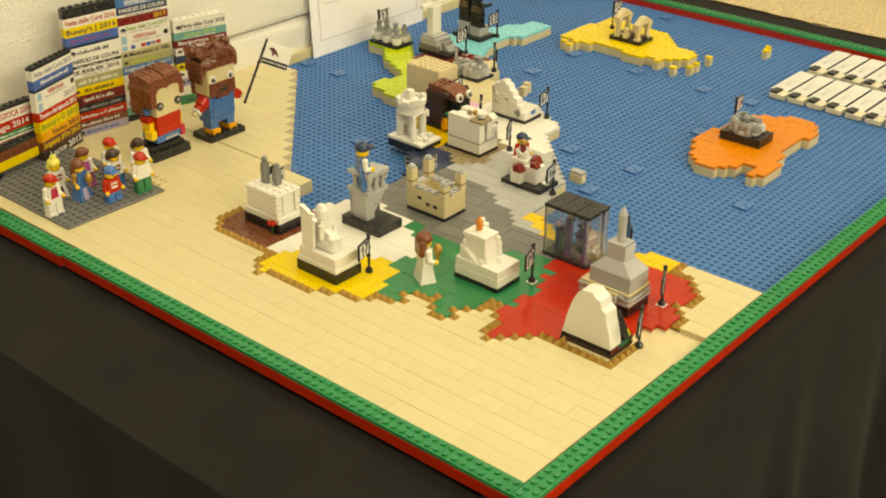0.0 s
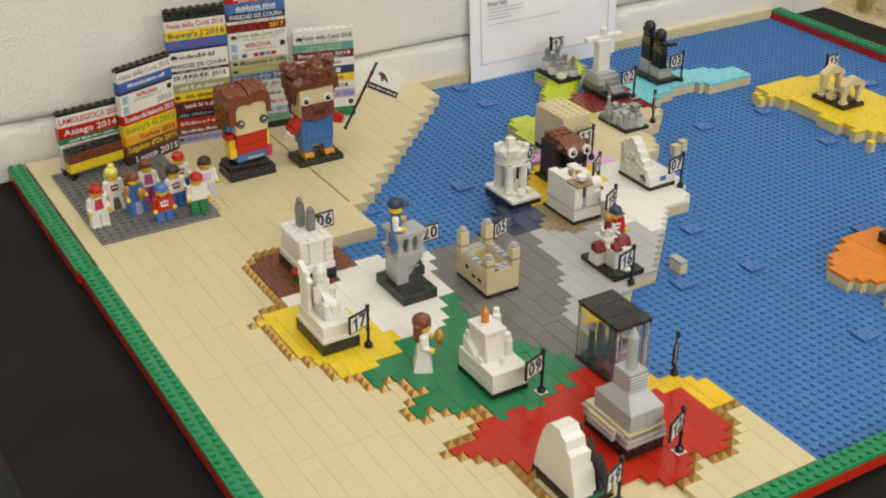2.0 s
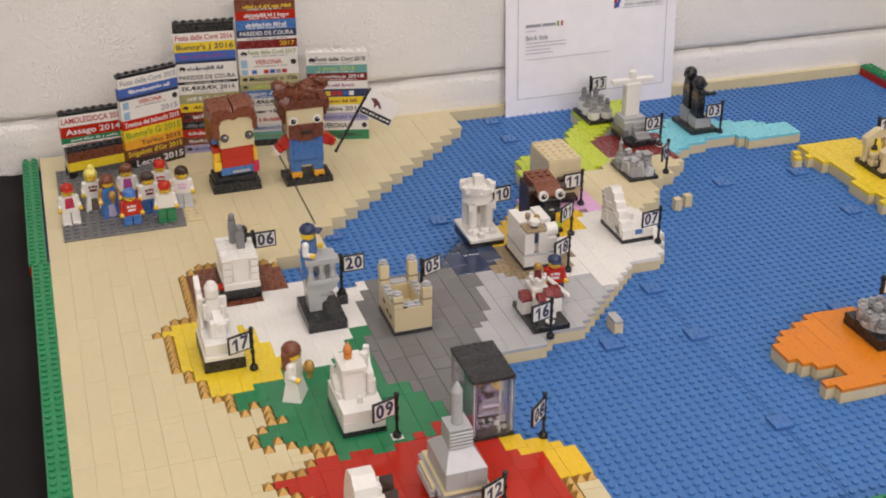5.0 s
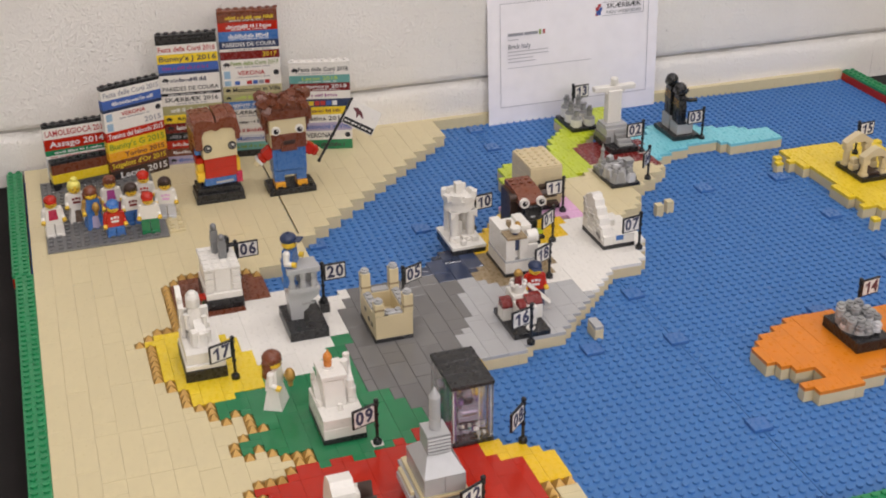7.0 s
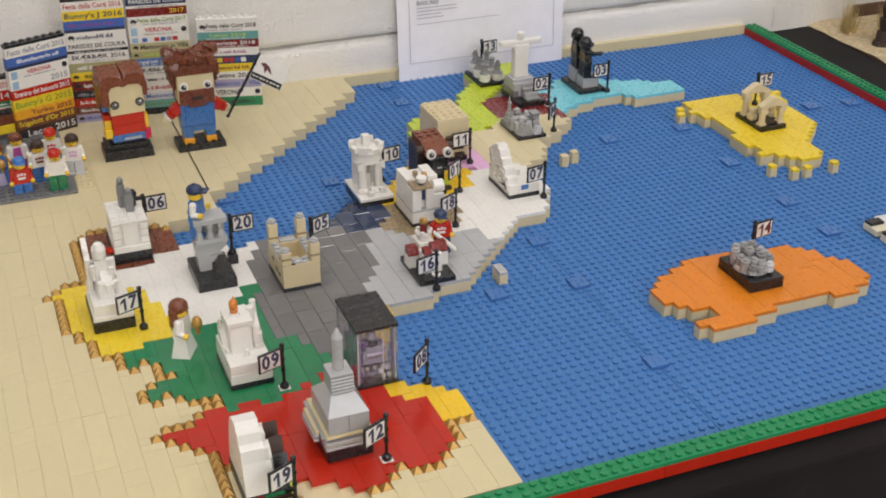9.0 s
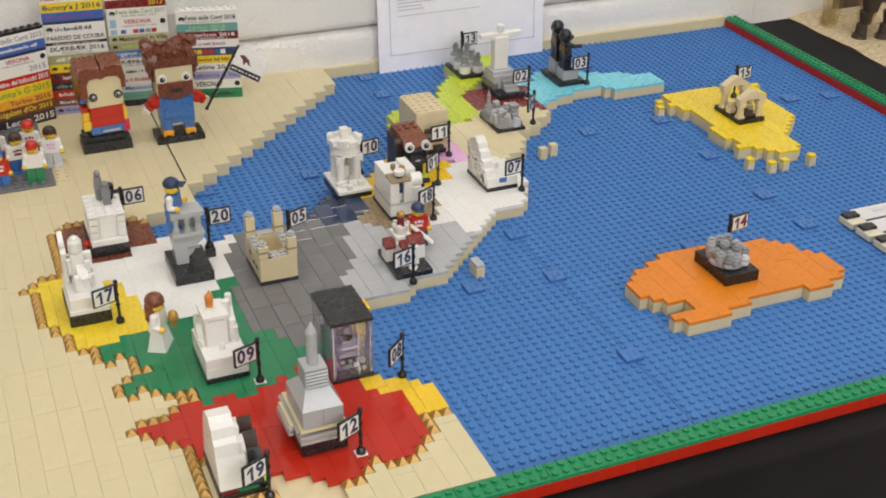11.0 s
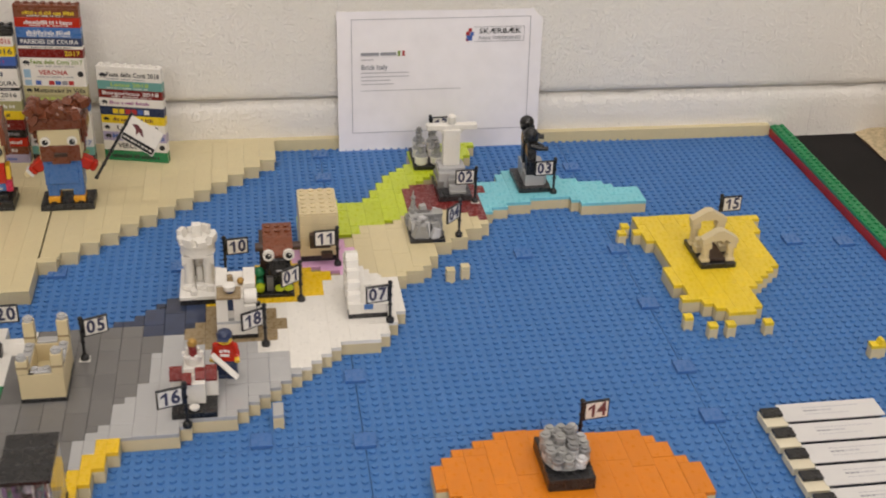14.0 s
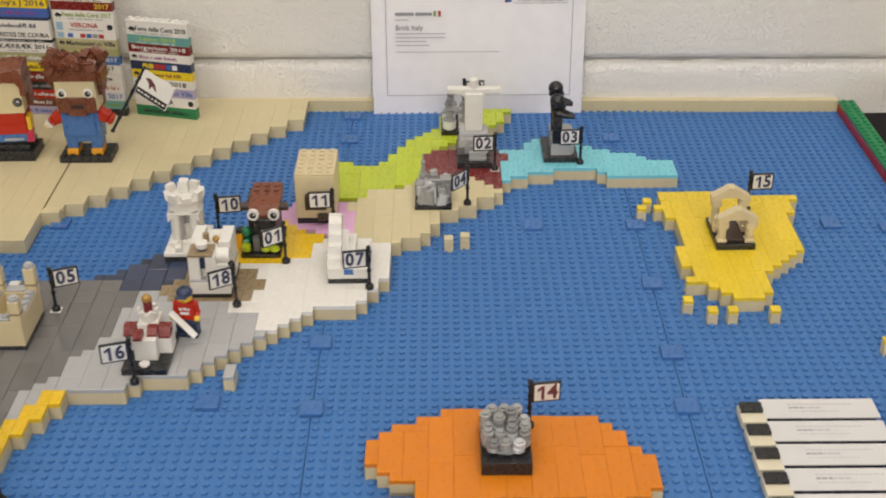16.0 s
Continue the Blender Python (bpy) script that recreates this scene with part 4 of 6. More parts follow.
def model_09():
    t = model("white_monument_model", 25, 24, "white altar monument with an orange flame on a black base", 0.5)
    part("plinth", Shape().box(0.08, 0.08, 0.5, 3.92, 5.92, 1.5, WHITE).box(0.1, 0.1, 1.5, 3.9, 5.9, 2.5, WHITE), t)
    b = Shape().box(0.75, 2.6, 2.1, 2.75, 5.2, 5.1, WHITE).box(0.6, 2.3, 5.1, 2.95, 5.3, 5.55, WHITE).taper(0.75, 2.0, 2.7, 2.7, 2.1, 0.95, 2.5, 2.6, 2.65, 4.95, WHITE)
    b.box(0.7, 2.35, 2.1, 0.95, 2.7, 5.1, WHITE).box(2.55, 2.35, 2.1, 2.8, 2.7, 5.1, WHITE)
    part("altar", b, t)
    part("stack", Shape().cyl(3.3, 2.6, 2.1, 3.0, 0.48, WHITE, 14).cyl(3.3, 2.65, 3.0, 3.1, 0.4, WHITE, 14).cyl(3.3, 2.65, 3.1, 4.0, 0.46, WHITE, 14).cyl(3.25, 2.7, 4.0, 4.7, 0.42, WHITE, 14, 0.34), t)
    w = Shape().prism([(3.0, 2.1), (5.6, 2.1), (5.6, 4.6), (5.0, 5.2), (4.2, 4.4), (3.4, 3.8)], 2.9, 3.8, WHITE).prism([(2.8, 2.1), (5.4, 2.1), (5.4, 4.0), (4.0, 3.2)], 0.25, 0.75, WHITE)
    w.cyl(3.15, 4.3, 4.4, 5.8, 0.42, WHITE, 12, 0.38).cyl(3.55, 5.0, 4.4, 6.0, 0.36, WHITE, 10, 0.3).cyl(0.4, 4.9, 3.9, 4.7, 0.2, WHITE, 10)
    part("wing", w, t)
    part("horn", Shape().cyl(0.45, 2.6, 2.1, 2.9, 0.26, WHITE, 10, 0.2).cyl(0.0, 0.0, 0.0, 0.7, 0.2, WHITE, 10, 0.12, at=Matrix.Translation((0.45, 2.6, 2.8)) @ Matrix.Rotation(radians(-40), 4, "Y")), t)
    part("basin", Shape().cyl(2.0, 1.3, 2.1, 2.35, 0.55, WHITE, 16).cyl(2.0, 1.5, 2.35, 3.1, 0.3, WHITE, 12, 0.2), t)
    f = Shape().cyl(1.6, 3.9, 5.55, 5.75, 0.5, WHITE, 14).cyl(1.6, 3.9, 5.75, 6.25, 0.34, FLAME, 12, 0.4)
    f.ball(1.6, 3.9, 6.6, 0.42, FLAME, 12, 1.3).cyl(1.65, 3.9, 6.9, 7.45, 0.24, FLAME, 10, 0.02)
    part("flame", f, t, "translucent orange flame")


def model_08():
    t = model("glass_case_model", 35.5, 19.9, "clear display case with a black roof holding a small machine", 0.4)
    for x0, y0, x1, y1 in ((0.08, 0.08, 3.92, 0.2), (0.08, 5.8, 3.92, 5.92), (0.08, 0.2, 0.2, 5.8), (3.8, 0.2, 3.92, 5.8)):
        pane = part("pane", Shape().box(x0, y0, 0.4, x1, y1, 5.95, GLASS, 0.02), t, "clear plastic panel")
        pane.visible_shadow = False
    for k in range(3):
        part("roof_tile", Shape().box(0, k * 2.0 + 0.01, 5.95, 4, k * 2.0 + 1.99, 6.35, BLACK), t, "black roof tile")
    # opaque light grey bars: the bright look of clear edges is put into their colour
    for cx, cy in ((0.28, 0.28), (3.72, 0.28), (2.6, 0.26), (0.28, 5.72), (3.72, 5.72)):
        edge = part("corner_post", Shape().box(cx - 0.05, cy - 0.05, 0.4, cx + 0.05, cy + 0.05, 5.95, LGREY, 0.02), t, "light grey bar with the brightness of a clear edge in its colour")
        edge.visible_shadow = False
    part("cabinet", Shape().box(0.9, 1.2, 0.4, 3.0, 3.2, 1.0, DIMLILAC).box(1.1, 1.0, 1.0, 2.8, 1.8, 1.4, SMOKE).box(1.0, 0.9, 2.0, 2.9, 2.4, 2.3, DIMLILAC), t, "smoky lilac cabinet")
    part("screen", Shape().box(1.1, 0.8, 2.4, 2.8, 1.3, 3.3, DIMLILAC).box(1.3, 0.74, 2.65, 2.6, 0.85, 2.8, SMOKEBROWN, 0.02).box(1.25, 0.74, 2.95, 2.65, 0.85, 3.15, LILAC, 0.02), t, "dim lilac screen with a brown stripe")
    part("dome", Shape().box(1.2, 1.0, 3.3, 2.8, 2.4, 3.6, DIMLILAC).cyl(2.0, 1.7, 3.6, 4.3, 0.6, SMOKE, 14, 0.5).cyl(2.0, 1.7, 4.3, 4.8, 0.5, DIMLILAC, 12, 0.25), t, "smoky clear dome")
    part("pipe", Shape().cyl(0.7, 4.4, 0.4, 3.8, 0.3, NIGHT, 12).ball(0.7, 4.4, 4.1, 0.45, LILAC, 12), t, "dark blue pipe")
    part("pipe", Shape().cyl(3.1, 4.5, 0.4, 4.2, 0.25, DKTAN, 12).ball(3.1, 4.5, 4.3, 0.35, AMBER, 12), t, "amber tipped pipe")
    part("tank", Shape().cyl(2.0, 4.5, 0.4, 2.4, 0.55, TEAL, 14).cyl(2.0, 4.5, 2.4, 2.6, 0.4, DGREY, 14), t, "teal tank")
    rg = random.Random(8)
    for k in range(24):
        px, py, pz = rg.uniform(0.5, 3.4), rg.uniform(0.6, 5.2), rg.choice((0.4, 0.4, 1.0, 2.4, 3.4))
        part("gadget", Shape().cyl(px, py, 0.4, 0.5 + pz, 0.08, SMOKE, 8).cyl(px, py, 0.5 + pz, 0.9 + pz, 0.26, rg.choice((LILAC, VIOLET, NIGHT, DIMLILAC, TEAL, SMOKEBROWN, PALEGREY)), 10), t, "small translucent gadget")
    part("frame", Shape().box(0.85, 0.62, 2.2, 3.1, 0.74, 2.35, DIMLILAC, 0.02).box(0.85, 0.62, 3.45, 3.1, 0.74, 3.6, DIMLILAC, 0.02).box(0.85, 0.62, 2.35, 1.0, 0.74, 3.45, DIMLILAC, 0.02).box(2.95, 0.62, 2.35, 3.1, 0.74, 3.45, DIMLILAC, 0.02), t, "dim lilac frame round the screen")
    part("brace", Shape().box(3.45, 0.5, 0.4, 3.6, 0.7, 5.9, SMOKEBROWN, 0.03).box(0.35, 0.5, 0.4, 0.6, 0.9, 5.6, VIOLET, 0.03).box(0.5, 2.6, 0.4, 0.8, 3.4, 5.2, VIOLET, 0.03), t, "smoky brown and violet uprights")
    for a in (0.7, 1.3, 2.0, 2.7, 3.2):
        part("knob", Shape().ball(a, 0.6, 0.75, 0.24, MGREY if a > 2.5 else SMOKE, 8).ball(a, 0.95, 1.5, 0.2, MGREY, 8), t, "grey knob")


def model_12():
    t = model("obelisk_model", 30, 11, "light grey obelisk on a stepped plinth with black base", 1.2)
    for name, mat, x0, y0, z0, x1, y1, z1 in (("plate", LGREY, -0.1, -0.1, 1.2, 4.1, 6.1, 1.5), ("plate", SAND, 0.05, 0.05, 1.5, 3.95, 5.95, 1.7), ("plate", LGREY, -0.1, -0.1, 1.7, 4.1, 6.1, 2.0),
                                              ("plate", LGREY, -0.25, 0.6, 2.0, 4.05, 6.15, 2.3), ("plate", SAND, 0, 0, 2.3, 4, 6, 2.6), ("side_tile", LGREY, -0.75, 1.2, 1.5, -0.28, 4.8, 1.8),
                                              ("side_tile", LGREY, -0.75, 1.2, 1.9, -0.28, 4.8, 2.2), ("side_tile", SAND, -0.6, 1.2, 2.2, -0.28, 4.8, 2.6)):
        part(name, Shape().box(x0, y0, z0, x1, y1, z1, mat), t, "tan plate" if mat is SAND else "")
    part("block", Shape().box(0.25, 0.15, 2.6, 1.98, 5.1, 4.3, LGREY), t)
    part("block", Shape().box(2.0, 0.15, 2.6, 3.75, 5.1, 4.3, LGREY), t)
    part("roof", Shape().taper(0.25, 0.15, 3.75, 5.1, 4.3, 0.98, 1.6, 3.02, 3.8, 5.5, LGREY), t, "sloped grey roof")
    part("cube", Shape().box(1.02, 1.65, 5.5, 2.98, 3.75, 7.3, LGREY), t)
    # darker panel added so the gaps between the bars look shaded
    part("grille_back", Shape().box(1.08, 1.58, 5.6, 2.92, 1.67, 7.2, STONE, 0.02), t, "darker grey panel with the shade of the grille gaps in its colour")
    for k in range(5):
        part("grille_bar", Shape().box(1.04, 1.48, 5.62 + k * 0.32, 2.96, 1.6, 5.78 + k * 0.32, PALEGREY, 0.02), t, "grille bar")
    for k in range(3):
        part("column", Shape().cyl(2.0, 2.7, 7.3 + k, 7.36 + k, 0.42, LGREY, 16).cyl(2.0, 2.7, 7.36 + k, 8.3 + k, 0.47, LGREY, 16), t)
    part("tip", Shape().cyl(2.0, 2.7, 10.3, 11.2, 0.5, LGREY, 16, 0.05), t)


def model_19():
    t = thing("white_hill_model", 22.4, 8, LAND, "white curved rock wedge beside dark slopes on a black base", "model", "numbered landmark models")
    part("base", Shape().box(0, 0, 0, 4, 6, 0.4, DBROWN).box(0.05, 0.05, 0.4, 3.95, 5.95, 0.9, BLACK).box(0.1, 0.01, 0.5, 1.5, 0.2, 0.85, DKRED).box(1.6, 0.01, 0.5, 3.2, 0.2, 0.85, GREEN), t, "black and dark red base")
    profile = [(0.15, 0.9), (5.85, 0.9), (5.4, 3.0), (4.9, 4.7), (4.3, 5.9), (3.8, 6.3), (2.6, 6.45), (2.3, 6.0), (1.7, 5.8), (1.5, 5.0), (1.0, 4.7), (0.8, 3.6), (0.4, 2.4)]
    part("rock", Shape().prism(profile, 0.1, 1.95, WHITE), t, "white curved slopes")
    part("step_block", Shape().box(1.95, 2.2, 0.9, 2.4, 3.1, 5.2, WHITE).box(1.95, 1.3, 0.9, 2.4, 2.2, 4.4, WHITE).prism([(3.1, 0.9), (4.8, 0.9), (3.1, 5.6)], 1.95, 2.4, WHITE).prism([(1.5, 0.9), (3.0, 0.9), (3.0, 3.9), (2.4, 3.7), (1.8, 2.9)], 2.4, 2.75, WHITE).prism([(0.5, 0.9), (1.3, 0.9), (1.3, 3.2), (0.9, 2.6)], 1.95, 2.5, WHITE), t, "white stepped slopes")
    for k, (yy, hh) in enumerate(((1.0, 2.8), (2.4, 3.5), (3.9, 3.9))):
        part("dark_slope", Shape().prism([(yy - 0.7, 0.9), (yy + 0.9, 0.9), (yy + 0.7, hh + 0.5)], 2.75, 3.9, DBROWN if k else BLACK), t, "dark brown slope")
    part("leaf", Shape().prism([(0.0, 0.4), (1.0, 0.4), (0.6, 1.5)], 3.7, 3.9, LIME).prism([(0.3, 0.2), (1.4, 0.2), (1.2, 1.0)], 4.0, 4.2, GOLD), t, "lime green leaf")


def model_16():
    t = model("horse_race_model", 47.3, 35, "white building with dark red roof slopes and a gold-topped turret", 0.6)
    part("wall", Shape().box(1.0, 1.4, 0.6, 3.0, 3.2, 2.7, WHITE), t)
    part("wing", Shape().box(-0.1, 3.0, 0.6, 1.05, 4.5, 2.1, WHITE), t)
    part("wing", Shape().box(2.95, 2.5, 0.6, 4.1, 4.2, 2.2, WHITE), t)
    part("drum", Shape().box(1.1, 3.2, 0.6, 2.9, 5.4, 3.2, WHITE).cyl(2.0, 4.2, 3.2, 4.0, 0.7, WHITE, 12, 0.9), t)
    for a in range(6):
        part("merlon", Shape().box(-0.2, -0.16, 4.0, 0.2, 0.16, 4.35, WHITE, at=Matrix.Translation((2.0 + 0.78 * math.cos(a * 1.047), 4.2 + 0.78 * math.sin(a * 1.047), 0)) @ Matrix.Rotation(a * 1.047 + 1.57, 4, "Z")), t)
    for x0, y0, x1, y1, z0, z1 in ((1.05, 1.3, 1.85, 2.4, 2.7, 3.3), (2.15, 2.0, 3.0, 3.1, 2.7, 3.35), (-0.15, 2.9, 0.95, 4.1, 2.1, 2.95), (3.0, 2.5, 4.05, 3.8, 2.2, 3.1)):
        part("roof_slope", Shape().prism([(y0, z0), (y1, z0), (y1, z1), (y0 + 0.5, z1), (y0, z0 + 0.2)], x0, x1, DKRED), t, "dark red roof slope")
    part("turret", Shape().cyl(2.0, 4.2, 4.0, 5.1, 0.4, DKRED, 14, 0.36), t, "dark red turret")
    part("dome", Shape().cyl(2.0, 4.2, 5.1, 5.3, 0.46, GOLD, 14).ball(2.0, 4.2, 5.35, 0.42, GOLD, 12, 0.8), t, "gold dome")
    part("fountain", Shape().cyl(2.0, 0.6, 0.6, 0.75, 0.32, WHITE, 14).cyl(2.0, 0.6, 0.75, 0.9, 0.46, WHITE, 14), t, "white round plate")
    toy_figure(52.1, 41.5, LAND, -8, NIGHT, RED, RED, "cap", NIGHT, "toy figure with red printed shirt and dark blue cap", stance=10, scale=1.05, prints=INKWHITE)
    solid("toy_scroll", Shape().box(-1.6, -0.34, -0.15, 1.6, 0.34, 0.15, WHITE, 0.08, at=Matrix.Rotation(radians(42), 4, "Y")), 52.0, 40.0, LAND + 2.0, "white bar held by the red toy figure", "toy part", yaw=-20)


def model_18():
    t = model("white_house_model", 51.15, 47.6, "white block building with a round cup on its roof", 0.4)
    for x0, y0, z0, x1, z1 in ((0.08, 0.08, 0.4, 3.92, 1.7), (0.12, 0.12, 1.95, 1.2, 4.5), (0.12, 2.05, 4.5, 1.2, 4.95), (1.75, 0.12, 1.95, 2.75, 4.5), (1.2, 0.7, 1.95, 1.75, 4.5), (2.75, 0.12, 1.95, 3.88, 3.6), (2.75, 2.2, 3.6, 3.9, 4.9)):
        part("wall", Shape().box(x0, y0, z0, x1, 5.45, z1, WHITE, 0.03), t)
    part("band", Shape().box(0.05, 0.05, 1.7, 3.95, 5.55, 1.95, LGREY), t, "light grey band")
    part("slot", Shape().box(1.21, 0.4, 3.0, 1.74, 0.72, 4.4, NIGHT, 0.02), t, "dark blue window slot")
    part("roof_tile", Shape().box(0.2, -0.1, 4.5, 2.5, 2.0, 4.8, DKTAN), t, "dark tan roof tile")
    part("cup", Shape().cyl(1.45, 0.9, 4.8, 5.1, 0.36, NIGHT, 14).cyl(1.45, 0.9, 5.1, 5.6, 0.55, WHITE, 16, 0.62).cyl(1.45, 0.9, 5.6, 5.7, 0.62, WHITE, 16, 0.5), t, "white round cup")
    part("barrel", Shape().cyl(0, 0, -0.6, 0.6, 0.75, WHITE, 16, at=Matrix.Translation((3.4, 1.0, 4.2)) @ Matrix.Rotation(radians(90), 4, "Y")), t, "white half barrel")
    part("lamp", Shape().ball(2.5, 2.8, 4.9, 0.36, GOLD, 12).cyl(1.5, 3.0, 4.5, 5.4, 0.3, DKTAN, 12).ball(3.6, 0.2, 2.4, 0.25, LGREY, 10).ball(4.1, 0.6, 3.5, 0.3, BLACK, 10), t, "gold and dark round studs")


def model_10():
    t = thing("round_tower_model", 47.4, 54.4, LAND + 0.45, "white round crowned tower on four legs over a white slab", "model", "numbered landmark models")
    part("base", Shape().box(0.05, 0.05, -1.0, 4.05, 5.95, 0.1, BLACK), t, "black base")
    part("slab", Shape().box(0, 0, 0.1, 4.1, 6, 0.5, WHITE), t)
    cx, cy = 2.0, 3.5
    for sx in (-1, 1):
        for sy in (-1, 1):
            c = Shape().cyl(cx + sx * 0.98, cy + sy * 1.12, 0.5, 4.1, 0.5, WHITE, 14)
            for j in range(1, 4):
                c.cyl(cx + sx * 0.98, cy + sy * 1.12, 0.4 + j * 0.9, 0.45 + j * 0.9, 0.52, WHITE, 14)
            c.box(cx + sx * 0.98 - 0.35, cy + sy * 1.12 - 0.35, 0.5, cx + sx * 0.98 + 0.35, cy + sy * 1.12 + 0.35, 0.9, WHITE)
            part("leg", c, t)
    part("pier", Shape().cyl(cx, cy + 1.3, 0.5, 4.1, 0.5, WHITE, 14).box(cx - 0.3, cy - 0.3, 0.5, cx + 0.3, cy + 0.4, 2.2, WHITE), t)
    part("arch", Shape().prism([(0.4, 4.1), (0.4, 3.1), (0.9, 3.6), (1.4, 3.9), (2.6, 3.9), (3.1, 3.6), (3.6, 3.1), (3.6, 4.1)], cy - 1.75, cy - 1.2, WHITE, "y"), t)
    part("ring", Shape().cyl(cx, cy, 3.95, 4.3, 1.8, WHITE, 24, 1.72).cyl(cx, cy, 4.3, 4.8, 1.75, WHITE, 24).cyl(cx, cy, 4.8, 5.3, 1.8, WHITE, 24, 1.95), t)
    for k in range(8):
        a = k * math.pi / 4 + 0.3
        at = Matrix.Translation((cx + 1.62 * math.cos(a), cy + 1.62 * math.sin(a), 5.25)) @ Matrix.Rotation(a - 1.57, 4, "Z") @ Matrix.Rotation(radians(-8), 4, "X")
        part("merlon", Shape().taper(-0.56, -0.32, 0.56, 0.32, 0, -0.45, -0.25, 0.45, 0.3, 0.6 + 0.3 * (k % 2), WHITE, at=at), t)
    part("finial", Shape().cyl(cx, cy, 5.3, 5.6, 1.1, WHITE, 16).box(cx - 0.45, cy - 0.2, 5.6, cx + 0.45, cy + 0.7, 6.9, WHITE), t)
    rg = random.Random(3)
    for k in range(12):
        px, py = 0.5 + 3.2 * rg.random(), 0.4 + 1.7 * rg.random()
        part("rubble", Shape().box(px - 0.3, py - 0.3, 0.5, px + 0.3, py + 0.3, 0.75 + 0.4 * rg.random(), WHITE), t, "white small block")


def model_01():
    t = model("bull_model", 55, 55, "brown brick-built bull with big round eyes on a black base", 0.4)
    part("body", Shape().box(0.6, 2.6, 0.4, 3.6, 5.7, 5.0, DBROWN), t, "dark brown body")
    part("neck", Shape().box(1.2, 1.2, 0.4, 3.5, 2.8, 2.6, BLACK).box(1.2, 0.7, 0.4, 1.9, 1.4, 2.0, DGREY), t, "black chest")
    part("muzzle", Shape().box(1.5, 0.3, 2.4, 3.7, 2.6, 4.3, BLACK, 0.15).box(2.2, 0.15, 2.9, 2.8, 0.35, 3.1, LGREY, 0.04), t, "black muzzle")
    part("head", Shape().box(1.05, 0.7, 4.2, 3.95, 3.0, 4.7, BROWN).prism([(0.55, 4.6), (5.6, 4.6), (5.6, 5.75), (2.6, 5.6), (1.5, 5.3), (0.8, 4.95)], 1.0, 4.0, BROWN).studs(1.0, 3.4, 4.0, 5.4, 5.63, BROWN), t, "reddish brown head")
    for ex in (1.5, 3.55):
        at = Matrix.Translation((ex, 0.42, 4.75)) @ Matrix.Rotation(radians(90), 4, "X")
        eye = part("eye", Shape().cyl(0, 0, -0.25, 0.15, 0.58, WHITE, 18, at=at), t, "white round eye")
        part("pupil", Shape().cyl(0, -0.02, 0.15, 0.18, 0.33, BLACK, 16, at=at).cyl(0.1, 0.1, 0.18, 0.2, 0.1, WHITE, 10, at=at), eye, "black pupil")
    for ex in (0.6, 4.4):
        part("ear", Shape().cyl(0, 0, -0.42, 0.42, 0.45, DBROWN, 12, at=Matrix.Translation((ex, 2.0, 4.9)) @ Matrix.Rotation(radians(90), 4, "Y")), t, "dark brown ear")
    g = Shape()
    for px, py, pz in ((0.5, 0.5, 1.1), (2.5, 0.4, 0.9), (3.4, 0.4, 0.9), (0.5, 0.9, 0.6)):
        g.cyl(px, py, pz - 0.15, pz + 0.15, 0.48, LIME, 8).cyl(px, py, pz + 0.15, pz + 0.3, 0.28, LIME, 8)
    part("foliage", g, t, "lime green round leaves")
    part("bush", Shape().box(0.1, 0.8, 0.4, 0.9, 2.2, 1.6, GREEN, 0.2).ball(0.5, 1.6, 2.2, 0.6, GREEN, 8), t, "dark green bush")
    toy = Shape().box(-0.5, 1.2, 0.4, 0.1, 2.0, 1.6, AMBER).cyl(-0.2, 1.6, 1.6, 2.2, 0.35, AMBER, 12).cyl(-0.2, 1.6, 2.2, 2.5, 0.4, BLACK, 12)
    part("herdsman", toy, t, "amber and black little post")


def model_11():
    t = model("tan_tower_model", 60, 62.2, "plain tan brick block with a ridged roof on a black base", 0.7)
    b = Shape()
    for k in range(4):
        b.box(-0.05, -0.05, 0.7 + k * 1.22, 4.1, 6.0, 1.92 + k * 1.22, TANB, 0.03)
    part("wall", b, t)
    r = Shape()
    for k in range(6):
        r.box(0.0 - 0.05, k * 1.0, 5.58, 4.1, k * 1.0 + 0.96, 5.83, TANB, 0.06)
    r.studs(0, 0, 4, 6, 5.78, TANB)
    part("roof", r, t, "tan studded roof")
    part("porch", Shape().box(1.0, -0.8, 2.0, 3.2, 0.0, 3.6, DBROWN).box(2.2, -0.7, 0.7, 3.4, 0.0, 1.3, DBROWN), t, "dark brown porch")


